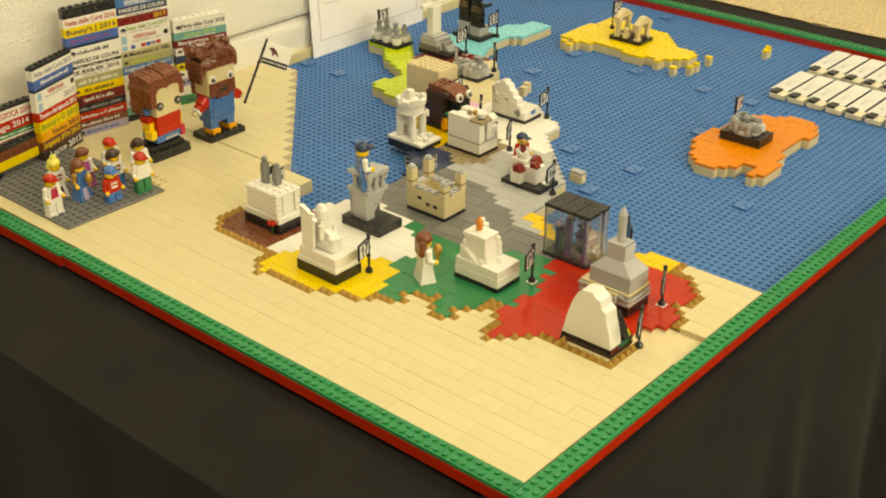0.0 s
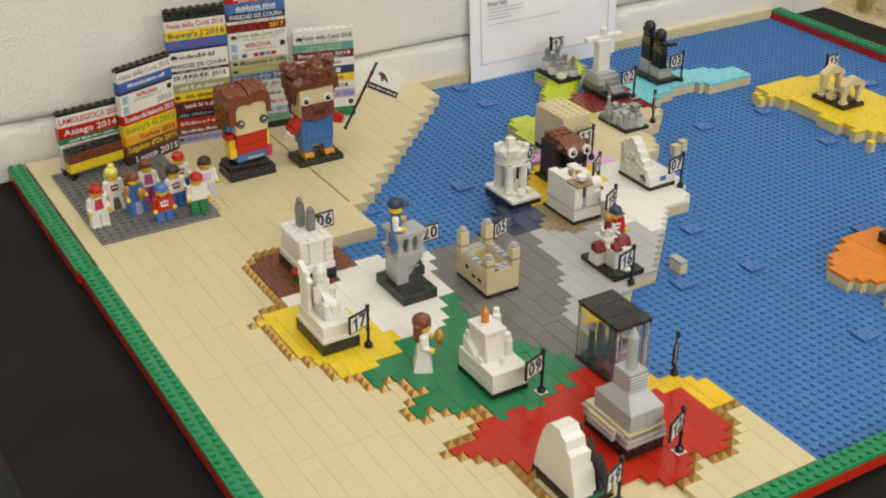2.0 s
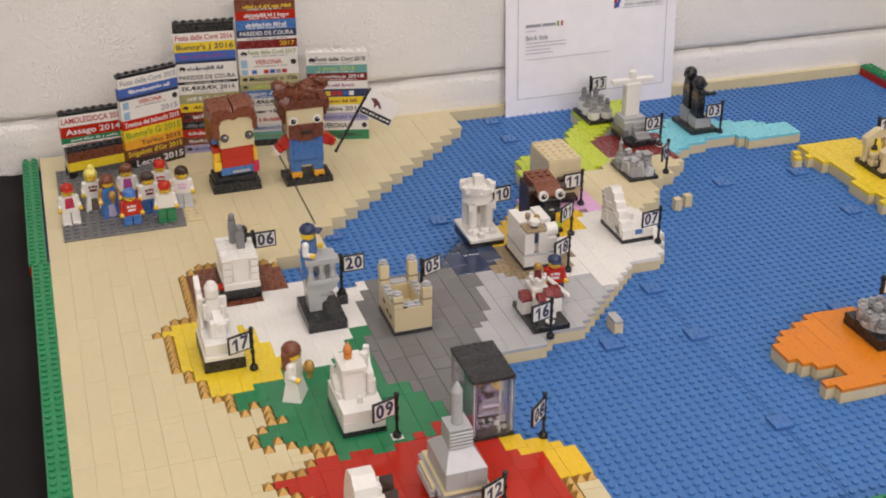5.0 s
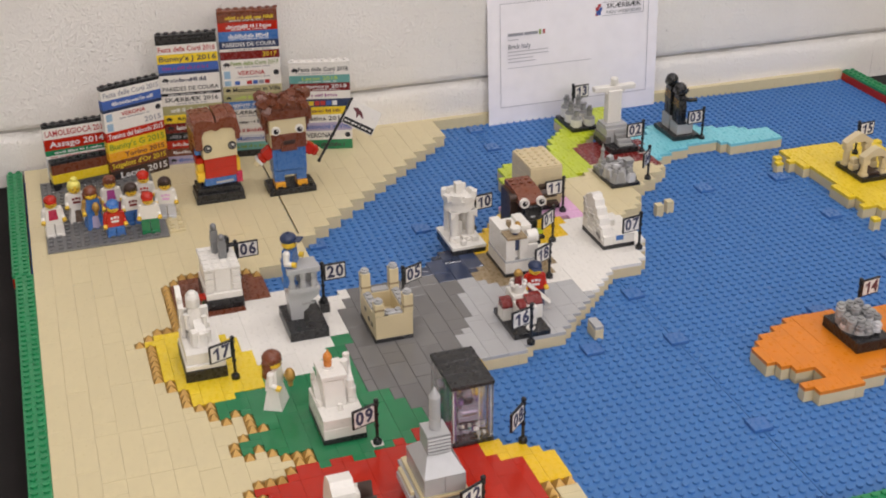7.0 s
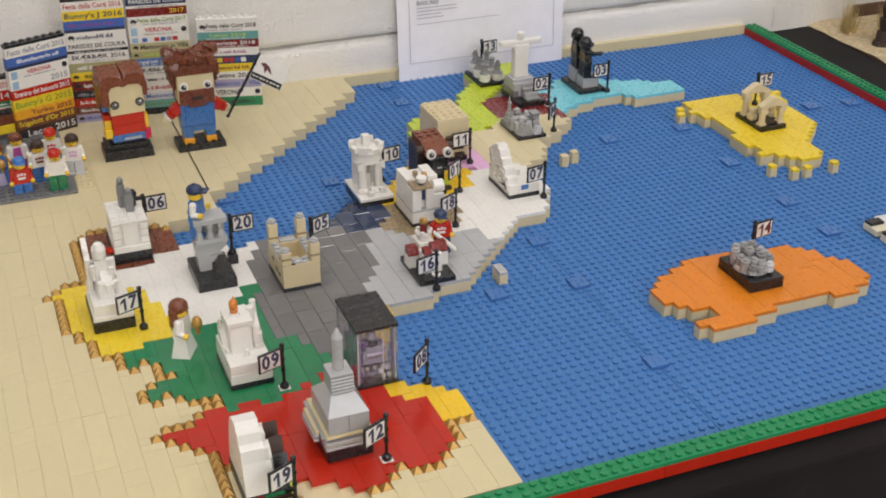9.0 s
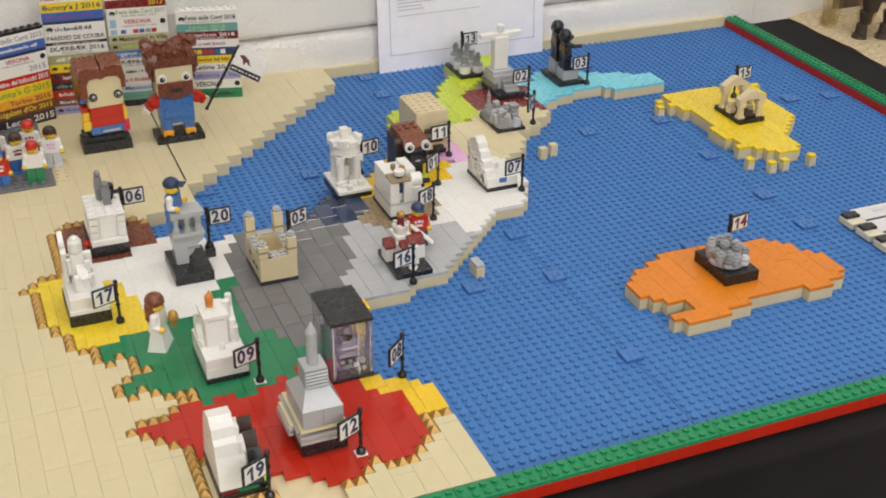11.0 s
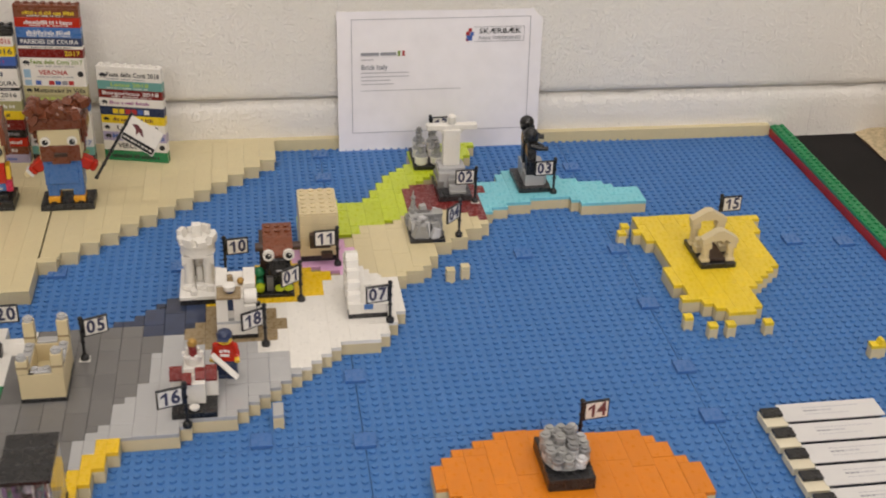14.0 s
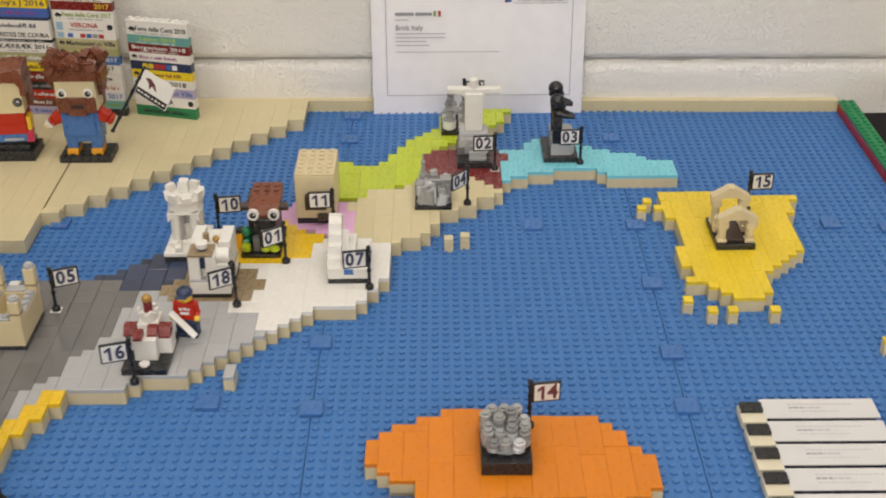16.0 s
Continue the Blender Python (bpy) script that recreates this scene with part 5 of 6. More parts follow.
def model_07():
    t = model("white_ruin_model", 64.1, 50, "white stepped amphitheatre wall on a black base", 0.5)
    prof = [(0.1, 0.5), (5.9, 0.5), (5.9, 4.3), (5.6, 4.6), (5.4, 4.6), (5.2, 5.0), (4.7, 5.0), (4.5, 5.4), (3.7, 5.5), (3.5, 5.1), (3.0, 5.0), (2.8, 4.3), (2.3, 4.2), (2.1, 3.4), (1.5, 3.3), (1.3, 2.5), (0.7, 2.4), (0.5, 1.7), (0.1, 1.6)]
    part("wall", Shape().prism(prof, 0.08, 1.3, WHITE), t)
    part("court", Shape().box(1.3, 0.1, 0.5, 3.92, 5.9, 1.6, WHITE).box(1.3, 2.6, 1.6, 2.6, 5.8, 2.4, WHITE).prism([(2.0, 1.6), (4.4, 1.6), (4.4, 3.6), (3.2, 3.0)], 1.3, 1.9, WHITE), t)
    rg = random.Random(11)
    s = Shape()
    for k in range(46):
        yy = 0.3 + 5.0 * rg.random()
        zz = 0.7 + (3.4 if yy > 2.6 else 1.2 if yy < 1.2 else 2.2) * rg.random()
        s.box(-0.07, yy, zz, 0.09, yy + 0.6, zz + 0.3, WHITE, 0.02)
    part("masonry", s, t, "white masonry profile bricks")
    part("pool", Shape().box(1.6, 0.02, 1.0, 2.5, 0.12, 1.6, BLUE, 0.02), t, "blue tile")


def model_04():
    t = model("rock_fountain_model", 72.3, 65, "grey rock fountain with round stones on a black base", 0.4)
    rg = random.Random(5)
    for k in range(44):
        px, py = 0.45 + 3.1 * rg.random(), 0.4 + 5.1 * rg.random()
        h, mat = 0.3 + 1.2 * rg.random(), rg.choice((LGREY, MGREY, STONE, LGREY, DGREY))
        if k % 3:
            q = Shape().cyl(px, py, 0.4, 0.4 + h, 0.44, mat, 12).cyl(px, py, 0.4 + h, 0.6 + h, 0.3, mat, 12)
        else:
            q = Shape().prism([(py - 0.5, 0.4), (py + 0.6, 0.4), (py + 0.6, 0.5 + h), (py, 0.5 + h)], px - 0.5, px + 0.5, mat)
        part("stone", q, t, "grey round stone")
    part("back_wall", Shape().box(0.3, 3.8, 0.4, 3.0, 4.6, 1.7, LGREY).box(0.8, 3.4, 0.4, 2.2, 3.9, 1.3, MGREY), t)
    part("pillar", Shape().box(2.9, 1.9, 0.4, 3.8, 3.1, 2.1, LGREY).taper(2.95, 2.0, 3.75, 3.0, 2.1, 2.75, 1.8, 3.9, 3.2, 2.7, MGREY), t)
    for px, py, turn, lean, hgt in ((0.8, 0.9, 20, 14, 1.2), (1.8, 0.8, -25, -10, 1.5), (2.8, 0.7, 10, 12, 1.1), (3.3, 1.2, -15, -14, 1.6), (1.3, 2.0, 35, 10, 1.9), (2.3, 2.1, -10, -16, 1.7), (0.6, 2.9, 5, 12, 1.6), (2.2, 5.2, 15, -8, 1.9), (3.2, 4.9, -20, 10, 1.5)):
        at = Matrix.Translation((px, py, 0.4)) @ Matrix.Rotation(radians(turn), 4, "Z") @ Matrix.Rotation(radians(lean), 4, "Y")
        part("rock", Shape().taper(-0.5, -0.45, 0.5, 0.45, -0.05, -0.32, -0.4, 0.38, 0.25, hgt, rg.choice((LGREY, MGREY, PALEGREY)), at=at), t, "grey slanted rock piece")
    part("statuette", Shape().cyl(0.9, 5.0, 2.0, 3.0, 0.32, MGREY, 10, 0.22).ball(0.9, 5.0, 3.3, 0.3, MGREY, 10).cyl(0.9, 5.0, 3.5, 4.2, 0.14, MGREY, 8, 0.05).cyl(0.9, 5.0, 0.4, 2.0, 0.5, MGREY, 10), t, "grey statuette")


def model_02():
    t = model("statue_hill_model", 77, 75, "white statue with outstretched arms on grey steps", 0.7)
    part("terrace", Shape().box(0.3, 2.4, 0.7, 3.7, 5.8, 2.6, LGREY).box(0.1, 2.2, 0.7, 0.9, 5.9, 1.6, DGREY).box(0.4, 3.0, 2.6, 3.6, 5.6, 3.0, LGREY), t, "light grey terrace")
    for k in range(4):
        part("step", Shape().box(1.4, 0.5 + k * 0.6, 0.7, 3.4, 1.1 + k * 0.6, 1.0 + k * 0.5, LGREY if k % 2 else MGREY), t, "grey step")
    s = Shape().box(0.95, 3.75, 3.0, 3.0, 5.05, 7.6, WHITE, 0.08).box(-1.05, 3.95, 7.5, 5.05, 4.9, 8.2, WHITE, 0.1)
    s.prism([(0.5, 7.56), (1.0, 6.9), (2.95, 6.9), (3.5, 7.56)], 4.0, 4.82, WHITE, "y").cyl(2.0, 4.4, 8.2, 8.45, 0.35, WHITE, 12).cyl(2.0, 4.4, 8.35, 9.15, 0.52, WHITE, 14).cyl(2.0, 4.4, 9.15, 9.3, 0.52, WHITE, 14, 0.35)
    part("statue", s, t, "white statue with raised arms")


def model_13():
    t = model("tower_cluster_model", 75.2, 84, "white and grey cluster of castle towers on a black base", 0.5)
    for k, (px, py, h) in enumerate(((1.0, 0.95, 0.9), (2.95, 0.95, 0.8), (0.95, 2.9, 1.0), (2.9, 2.9, 1.0), (1.2, 4.9, 1.2), (3.0, 4.9, 1.0))):
        tower = part("tower", Shape().cyl(px, py, 0.5, 0.7, 0.6, WHITE, 16).cyl(px, py, 0.7, 0.75 + h, 0.84, WHITE, 18).cyl(px, py, 0.75 + h, 0.9 + h, 0.78, LGREY, 18), t, "white round tower")
        sp = Shape().cyl(px, py, 0.9 + h, 1.1 + h, 0.66, MGREY, 14).cyl(px, py, 1.1 + h, 1.9 + h, 0.4, MGREY, 14).cyl(px, py, 1.9 + h, 2.1 + h, 0.4, STONE, 14, 0.52)
        if k % 3:
            sp.cyl(px, py, 2.1 + h, 2.6 + h, 0.34, STONE, 12, 0.28)
        part("spire", sp, tower, "grey spire")


def model_03():
    t = model("twin_bronzes_model", 87, 76.4, "two black warrior figures on light grey blocks", 0.6)
    for y0, top in ((0.8, 2.0), (3.3, 2.5)):
        part("pedestal", Shape().prism([(0.9, y0), (3.2, y0), (3.6, y0 + 0.5), (3.6, y0 + 1.6), (3.2, y0 + 2.1), (0.9, y0 + 2.1)], 0.6, top, LGREY, "z"), t, "light grey pedestal")
    for fy, fz in ((78.3, 2.0), (80.8, 2.5)):
        toy_figure(88.6, fy, LAND + fz, 84, BLACK, BLACK, BLACK, "helmet", BLACK, "black toy warrior figure with gold stripes and raised arms", head=BLACK, stance=-35, scale=1.2, stripes=GOLD, reach=62)


def model_15():
    t = model("temple_model", 103, 56, "tan temple ruin with two gables on a black base", 0.6)
    part("floor_tile", Shape().box(1.1, 0.6, 0.6, 2.9, 5.4, 0.95, DBROWN), t, "dark brown floor")
    for k, (yy, hh) in enumerate(((0.4, 0.0), (4.2, 0.5))):
        for px in (0.1, 2.9):
            c = Shape().box(px, yy - 0.02, 0.6, px + 1.0, yy + 1.02, 1.0, TANB, 0.08).cyl(px + 0.5, yy + 0.5, 1.0, 1.35, 0.46, TANB, 14).cyl(px + 0.5, yy + 0.5, 1.35, 1.45, 0.34, TANB, 14).cyl(px + 0.5, yy + 0.5, 1.45, 2.2 + hh, 0.44, TANB, 14).box(px - 0.03, yy, 2.2 + hh, px + 1.03, yy + 1.0, 2.9 + hh, TANB, 0.08)
            part("pillar", c, t)
        z0 = 2.9 + hh
        part("gable", Shape().prism([(0.0, z0), (0.0, z0 + 0.45), (1.7, z0 + 1.5), (2.3, z0 + 1.5), (4.0, z0 + 0.45), (4.0, z0), (3.2, z0), (2.8, z0 + 0.35), (1.2, z0 + 0.35), (0.8, z0)], yy - 0.03, yy + 1.03, TANB, "y"), t)
    for px in (0.1, 2.9):
        part("pillar", Shape().box(px, 2.5, 0.6, px + 1.0, 3.6, 1.5, TANB, 0.12).box(px + 0.1, 2.6, 1.5, px + 0.9, 3.5, 2.3, TANB, 0.12), t)


def model_14():
    t = model("stone_tower_model", 78.1, 21.5, "grey dome of stacked round plates on a tall black base", 1.2)
    part("ring", Shape().cyl(2.0, 3.0, 1.2, 1.45, 1.95, LGREY, 20), t, "light grey disc")
    rg = random.Random(9)
    for row, (py, count) in enumerate(((1.35, 3), (2.15, 4), (3.0, 4), (3.85, 4), (4.65, 3))):
        for k in range(count):
            px = 2.0 + (k - (count - 1) / 2) * 0.98 + rg.uniform(-0.06, 0.06)
            mid = 1.0 - abs(px - 2.0) / 6.0
            discs = max(2, round((2.0, 3.6, 4.4, 4.6, 4.4)[row] * mid + rg.uniform(-0.7, 0.7)))
            for n in range(discs):
                dx, dy, z0 = px + rg.uniform(-0.05, 0.05), py + rg.uniform(-0.05, 0.05), 1.4 + 0.41 * n
                mat = rg.choice((LGREY, MGREY, LGREY, MGREY, STONE, MGREY, PALEGREY))
                q = Shape().cyl(dx, dy, z0, z0 + 0.06, 0.42, mat, 12).cyl(dx, dy, z0 + 0.06, z0 + 0.37, 0.49, mat, 12).cyl(dx, dy, z0 + 0.37, z0 + 0.41, 0.49, mat, 12, 0.44)
                if n == discs - 1:
                    q.cyl(dx, dy, z0 + 0.41, z0 + 0.6, 0.3, mat, 12)
                part("stone", q, t, "grey round plate")


for build in (model_06, model_17, model_20, model_05, model_09, model_08, model_12, model_19, model_16, model_18, model_10, model_01, model_11, model_07, model_04, model_02, model_13, model_03,
              model_15, model_14):
    build()

toy_figure(22.4, 31.9, LAND, 62, WHITE, WHITE, WHITE, "long", BROWN, "toy figure in a white dress holding a golden lute", dress=True, hold=GOLD, stance=20, scale=1.2)


# ---- the grey plate with the group of toy figures ----
gp = thing("grey_plate", 3.8, 70.15, LAND - 0.02, "dark grey studded plate set into the sand", "plate")
part("slab", Shape().box(0, 0, 0, 13.85, 20.3, 0.3, PLATEGREY).studs(0, 0, 13, 20, 0.3, PLATEGREY, 8), gp)
solid("tan_plate", Shape().box(0, 0, 0, 1.9, 6.4, 0.28, SAND).studs(0, 0, 2, 6, 0.28, SAND, 8), 17.75, 71.2, LAND - 0.02, "tan studded plate beside the grey plate", "plate")
ZP = LAND + 0.28
toy_figure(4.9, 74.4, ZP, 8, WHITE, WHITE, WHITE, "cap", RED, "toy figure with red cap and crimson vest", patch=CRIMSON)
toy_figure(7.8, 77.8, ZP, 5, WHITE, WHITE, WHITE, "bun", BLOND, "toy figure with blond hair and white printed dress", prints=DKRED, dress=True, apron=SMOKEBROWN)
toy_figure(9.5, 75.4, ZP, 15, BLUE, BLUE, GOLD, "long", BROWN, "toy figure with blue cape holding a golden lute", dress=True, hold=GOLD, apron=LILAC)
toy_figure(11.9, 77.9, ZP, 0, PURPLE, WHITE, WHITE, "hair", BROWN, "toy figure with brown hair and magenta dress", patch=PURPLE)
toy_figure(11.7, 72.3, ZP, 5, BLUE, RED, RED, "cap", BLUE, "toy child figure with blue cap and red printed shirt", short=True, prints=INKWHITE)
toy_figure(14.1, 74.8, ZP, 5, BLUE, WHITE, WHITE, "hair", DBROWN, "toy figure with dark hair and white printed shirt", prints=DKRED)
toy_figure(15.9, 78.1, ZP, -5, BLUE, WHITE, WHITE, "cap", RED, "toy figure with red cap and white printed shirt", prints=RED)
toy_figure(15.7, 71.7, ZP, -5, GREEN, WHITE, WHITE, "cap", RED, "toy figure with red cap and green trousers", patch=WHITE)
toy_figure(18.1, 75.2, ZP, -8, PALEGREY, WHITE, WHITE, "hair", DBROWN, "toy figure with brown hair and white shirt", prints=PINK)


# ---- the two large-headed brick dolls, each one plain mesh on a stand ----
def doll_one():
    stand = thing("doll_stand", 22.0, 77.6, LAND, "black stepped display stand under a brick doll", "stand", "doll stands")
    part("plate", Shape().box(0, 0, 0, 6, 4, 0.4, BLACK), stand)
    part("plate", Shape().box(0.05, 0.05, 0.4, 5.95, 3.95, 1.2, BLACK), stand)
    part("riser", Shape().box(0.3, 0.6, 1.2, 5.4, 3.9, 1.8, BLACK), stand)
    s = Shape().box(1.1, 1.1, 0, 4.7, 3.5, 0.5, BLACK).box(0.8, 0.85, 0.35, 5.0, 3.6, 1.35, BLUE).box(2.2, 0.8, 0.5, 4.4, 0.9, 0.8, LGREY, 0.02)
    s.box(0.95, 0.7, 1.35, 4.95, 3.7, 2.6, RED).box(0.95, 0.66, 2.62, 4.95, 3.7, 3.95, RED)
    s.box(0.0, 0.9, 1.0, 0.93, 2.3, 2.1, SKIN).box(0.15, 1.3, 2.1, 0.93, 2.8, 3.2, SKIN).box(0.1, 1.4, 3.1, 0.93, 3.0, 3.9, RED).box(0.1, 1.6, 4.3, 0.8, 2.4, 5.0, BLUE)
    s.box(4.97, 1.0, 1.6, 5.45, 2.4, 3.4, SKIN).box(4.8, 0.7, 0.3, 5.55, 1.8, 1.7, CRIMSON)
    s.box(0.85, 0.55, 4.0, 5.1, 3.4, 8.0, SAND)
    s.prism([(0.0, 5.4), (0.85, 5.4), (0.85, 7.1), (1.2, 7.7), (2.1, 7.85), (2.6, 7.6), (2.75, 8.4), (2.2, 8.9), (1.0, 9.2), (0.2, 8.9), (-0.15, 7.8)], 0.3, 4.2, BROWN, "y")
    s.prism([(2.65, 7.6), (3.3, 7.9), (4.6, 7.75), (5.0, 7.2), (5.0, 6.2), (5.5, 6.2), (5.6, 7.6), (5.3, 8.8), (4.5, 9.25), (3.4, 9.1), (2.7, 8.4)], 0.3, 4.2, BROWN, "y")
    s.box(-0.05, 2.2, 4.2, 5.5, 4.25, 8.2, BROWN)
    for k in range(6):
        lock = 0.06 * (k % 2)
        s.prism([(0.3, 8.3 + lock), (4.15, 8.3), (4.15, 9.4 + lock), (2.2, 9.45 + lock), (0.8, 9.1)], 0.0 + k * 0.44, 0.43 + k * 0.44, BROWN)
        s.prism([(0.3, 8.3), (4.15, 8.3), (4.15, 9.55 - lock), (2.4, 9.6 - lock), (0.9, 9.2)], 2.85 + k * 0.43, 3.27 + k * 0.43, BROWN)
    for ex in (1.45, 4.5):
        at = Matrix.Translation((ex, 0.55, 5.4)) @ Matrix.Rotation(radians(90), 4, "X")
        s.cyl(0, 0, 0, 0.18, 0.52, BLACK, 18, at=at).cyl(0, 0, 0.18, 0.2, 0.34, MGREY, 16, at=at).cyl(0, 0, 0.2, 0.215, 0.27, BLACK, 16, at=at).cyl(0.05, 0.1, 0.215, 0.23, 0.13, WHITE, 10, at=at)
    solid("brick_doll", s, 22.55, 77.3, LAND + 1.8, "brick-built doll with parted brown hair and red shirt", "doll", "brick dolls", yaw=5)


def doll_two():
    stand = thing("doll_stand", 31.0, 77.1, LAND, "black studded display stand under a brick doll", "stand", "doll stands")
    part("plate", Shape().box(0, 0, 0, 6, 3.8, 0.5, BLACK).box(0.02, 0.02, 0.5, 5.98, 3.78, 0.8, BLACK).studs(0, 0, 6, 1, 0.78, BLACK), stand)
    s = Shape()
    for lx in (0.9, 3.7):
        s.box(lx, 0.5, 0, lx + 1.3, 2.4, 0.7, AMBER).box(lx + 0.02, 0.9, 0.7, lx + 1.28, 2.6, 1.6, BLUE)
    s.box(0.85, 0.9, 1.5, 5.05, 3.2, 2.3, BLUE).box(0.8, 0.7, 2.2, 5.05, 3.2, 5.3, BLUE).box(1.3, 0.55, 2.4, 4.6, 0.8, 5.0, BLUE)
    s.box(0.78, 0.85, 4.4, 5.1, 3.2, 5.4, RED).box(1.9, 0.5, 4.9, 3.9, 0.8, 5.3, CRIMSON)
    arm = Matrix.Translation((0.8, 1.5, 5.0)) @ Matrix.Rotation(radians(-38), 4, "Y")
    s.box(-1.3, -0.75, -0.75, 0.2, 0.75, 0.6, RED, 0.2, at=arm).box(-1.9, -0.65, -0.65, -1.25, 0.65, 0.5, RED, 0.2, at=arm).box(-2.25, -0.6, -0.6, -1.9, 0.6, 0.5, CARD, at=arm).box(-2.8, -0.3, -0.4, -2.25, 0.3, 0.3, SAND, at=arm)
    arm = Matrix.Translation((5.1, 1.5, 5.0)) @ Matrix.Rotation(radians(32), 4, "Y")
    s.box(-0.2, -0.75, -0.75, 1.2, 0.75, 0.6, RED, 0.2, at=arm).box(1.15, -0.65, -0.65, 1.8, 0.65, 0.5, RED, 0.2, at=arm).box(1.8, -0.4, -0.5, 2.2, 0.4, 0.4, SAND, at=arm)
    s.box(0.65, 0.5, 5.5, 5.2, 3.4, 9.3, SAND).box(0.75, 0.3, 5.3, 5.1, 1.0, 7.2, BROWN).box(1.9, 0.2, 5.0, 3.9, 0.6, 6.3, BROWN).box(2.2, 0.14, 5.9, 3.7, 0.3, 6.4, DBROWN)
    s.box(0.3, 1.6, 7.0, 0.9, 4.0, 9.7, BROWN).box(4.95, 1.6, 7.0, 5.6, 4.0, 9.7, BROWN).box(0.6, 3.2, 5.2, 5.3, 4.1, 9.7, BROWN)
    s.box(0.3, 0.25, 9.2, 5.6, 4.2, 10.3, BROWN).box(0.6, 0.4, 10.2, 5.3, 4.0, 11.3, BROWN)
    rg = random.Random(21)
    s.box(-0.25, 0.6, 8.6, 0.5, 4.0, 10.3, BROWN, 0.2).box(5.4, 0.6, 8.6, 6.05, 4.0, 10.3, BROWN, 0.2).box(0.0, 1.4, 7.7, 0.5, 3.8, 8.7, BROWN, 0.1).box(5.4, 1.4, 7.7, 5.85, 3.8, 8.7, BROWN, 0.1)
    for k in range(52):
        a = Matrix.Translation((0.0 + 5.9 * rg.random(), 0.4 + 3.4 * rg.random(), 10.3 + 1.3 * rg.random())) @ Euler((rg.uniform(-0.7, 0.7), rg.uniform(-0.7, 0.7), rg.uniform(0, 3))).to_matrix().to_4x4()
        s.prism([(-0.5, -0.4), (0.7, -0.4), (0.3, 0.5), (-0.4, 0.4)], -0.5, 0.5, BROWN, at=a)
    for ex in (1.4, 4.35):
        at = Matrix.Translation((ex, 0.5, 7.75)) @ Matrix.Rotation(radians(90), 4, "X")
        s.cyl(0, 0, 0, 0.2, 0.56, WHITE, 18, at=at).cyl(0.0, -0.08, 0.2, 0.24, 0.34, BLACK, 14, at=at).cyl(0.12, 0.06, 0.24, 0.26, 0.1, WHITE, 8, at=at)
    solid("brick_doll", s, 31.0, 77.1, LAND + 0.8, "brick-built doll with messy brown hair, beard and blue dungarees", "doll", "brick dolls")
    flag = thing("doll_flag", 37.5, 77.5, LAND + 3.8, "black pole with a white flag held by the doll", "flag")
    lean = Matrix.Rotation(radians(31), 4, "Y")
    pole = Shape().cyl(0, 0, 0.1, 9.2, 0.17, BLACK, 10, at=lean)
    for k in range(5):
        pole.cyl(0, 0, k * 1.9, k * 1.9 + 0.25, 0.24, BLACK, 10, at=lean)
    part("pole", pole, flag)
    at = Matrix.Translation((4.45, 0, 7.6)) @ Matrix.Rotation(radians(28), 4, "Y") @ Matrix.Rotation(radians(-18), 4, "Z")
    cloth_part = part("banner", Shape().box(0.1, -0.06, -3.0, 4.3, 0.06, 0.15, WHITE, 0.03, at=at), flag, "white banner")
    part("band", Shape().box(0.2, -0.09, -2.9, 4.2, -0.05, -2.1, BLACK, 0.01, at=at), cloth_part, "black band")
    marks = Shape()
    for k, wide in enumerate((0.4, 0.3, 0.45, 0.3, 0.25, 0.4, 0.35, 0.4)):
        marks.box(0.4 + k * 0.46, -0.11, -2.6, 0.4 + k * 0.46 + wide * 0.8, -0.085, -2.4, WHITE, 0.005, at=at)
    part("print", marks, cloth_part, "small white printed line", kind="stuff")
    part("emblem", Shape().prism([(0.7, -0.7), (1.3, -0.45), (2.0, -0.8), (2.5, -1.5), (2.1, -1.4), (1.8, -1.15), (1.6, -1.7), (1.3, -1.1)], -0.09, -0.05, INKBROWN, "y", at=at), cloth_part, "purple-brown emblem")


doll_one()
doll_two()


# ---- the walls of event bricks ----
def bar_run(w, side, rng):
    """Illegible print as plain bars: list of (x0, x1)."""
    out, a, letters = [], side + rng.uniform(0, 0.8), 0
    stop = w - side - rng.uniform(0, 0.8)
    while a < stop:
        n = rng.uniform(0.07, 0.2)
        out.append((a, min(w - side, a + n)))
        letters += 1
        a += n + (0.28 if letters % rng.choice((4, 5, 6, 7)) == 0 else 0.08)
    return out


def brick_logo(x, z, h, mat):
    """A small bird-like printed mark, h studs high, on the front of a printed brick."""
    k = h / 0.9
    pts = [(0.0, 0.45), (0.35, 0.8), (0.75, 0.7), (1.0, 0.4), (0.8, 0.42), (0.7, 0.1), (0.58, 0.35), (0.4, 0.4), (0.3, 0.1), (0.22, 0.4)]
    return Shape().prism([(x + a * k, z + b * k) for a, b in pts], -0.03, 0.01, mat, "y")


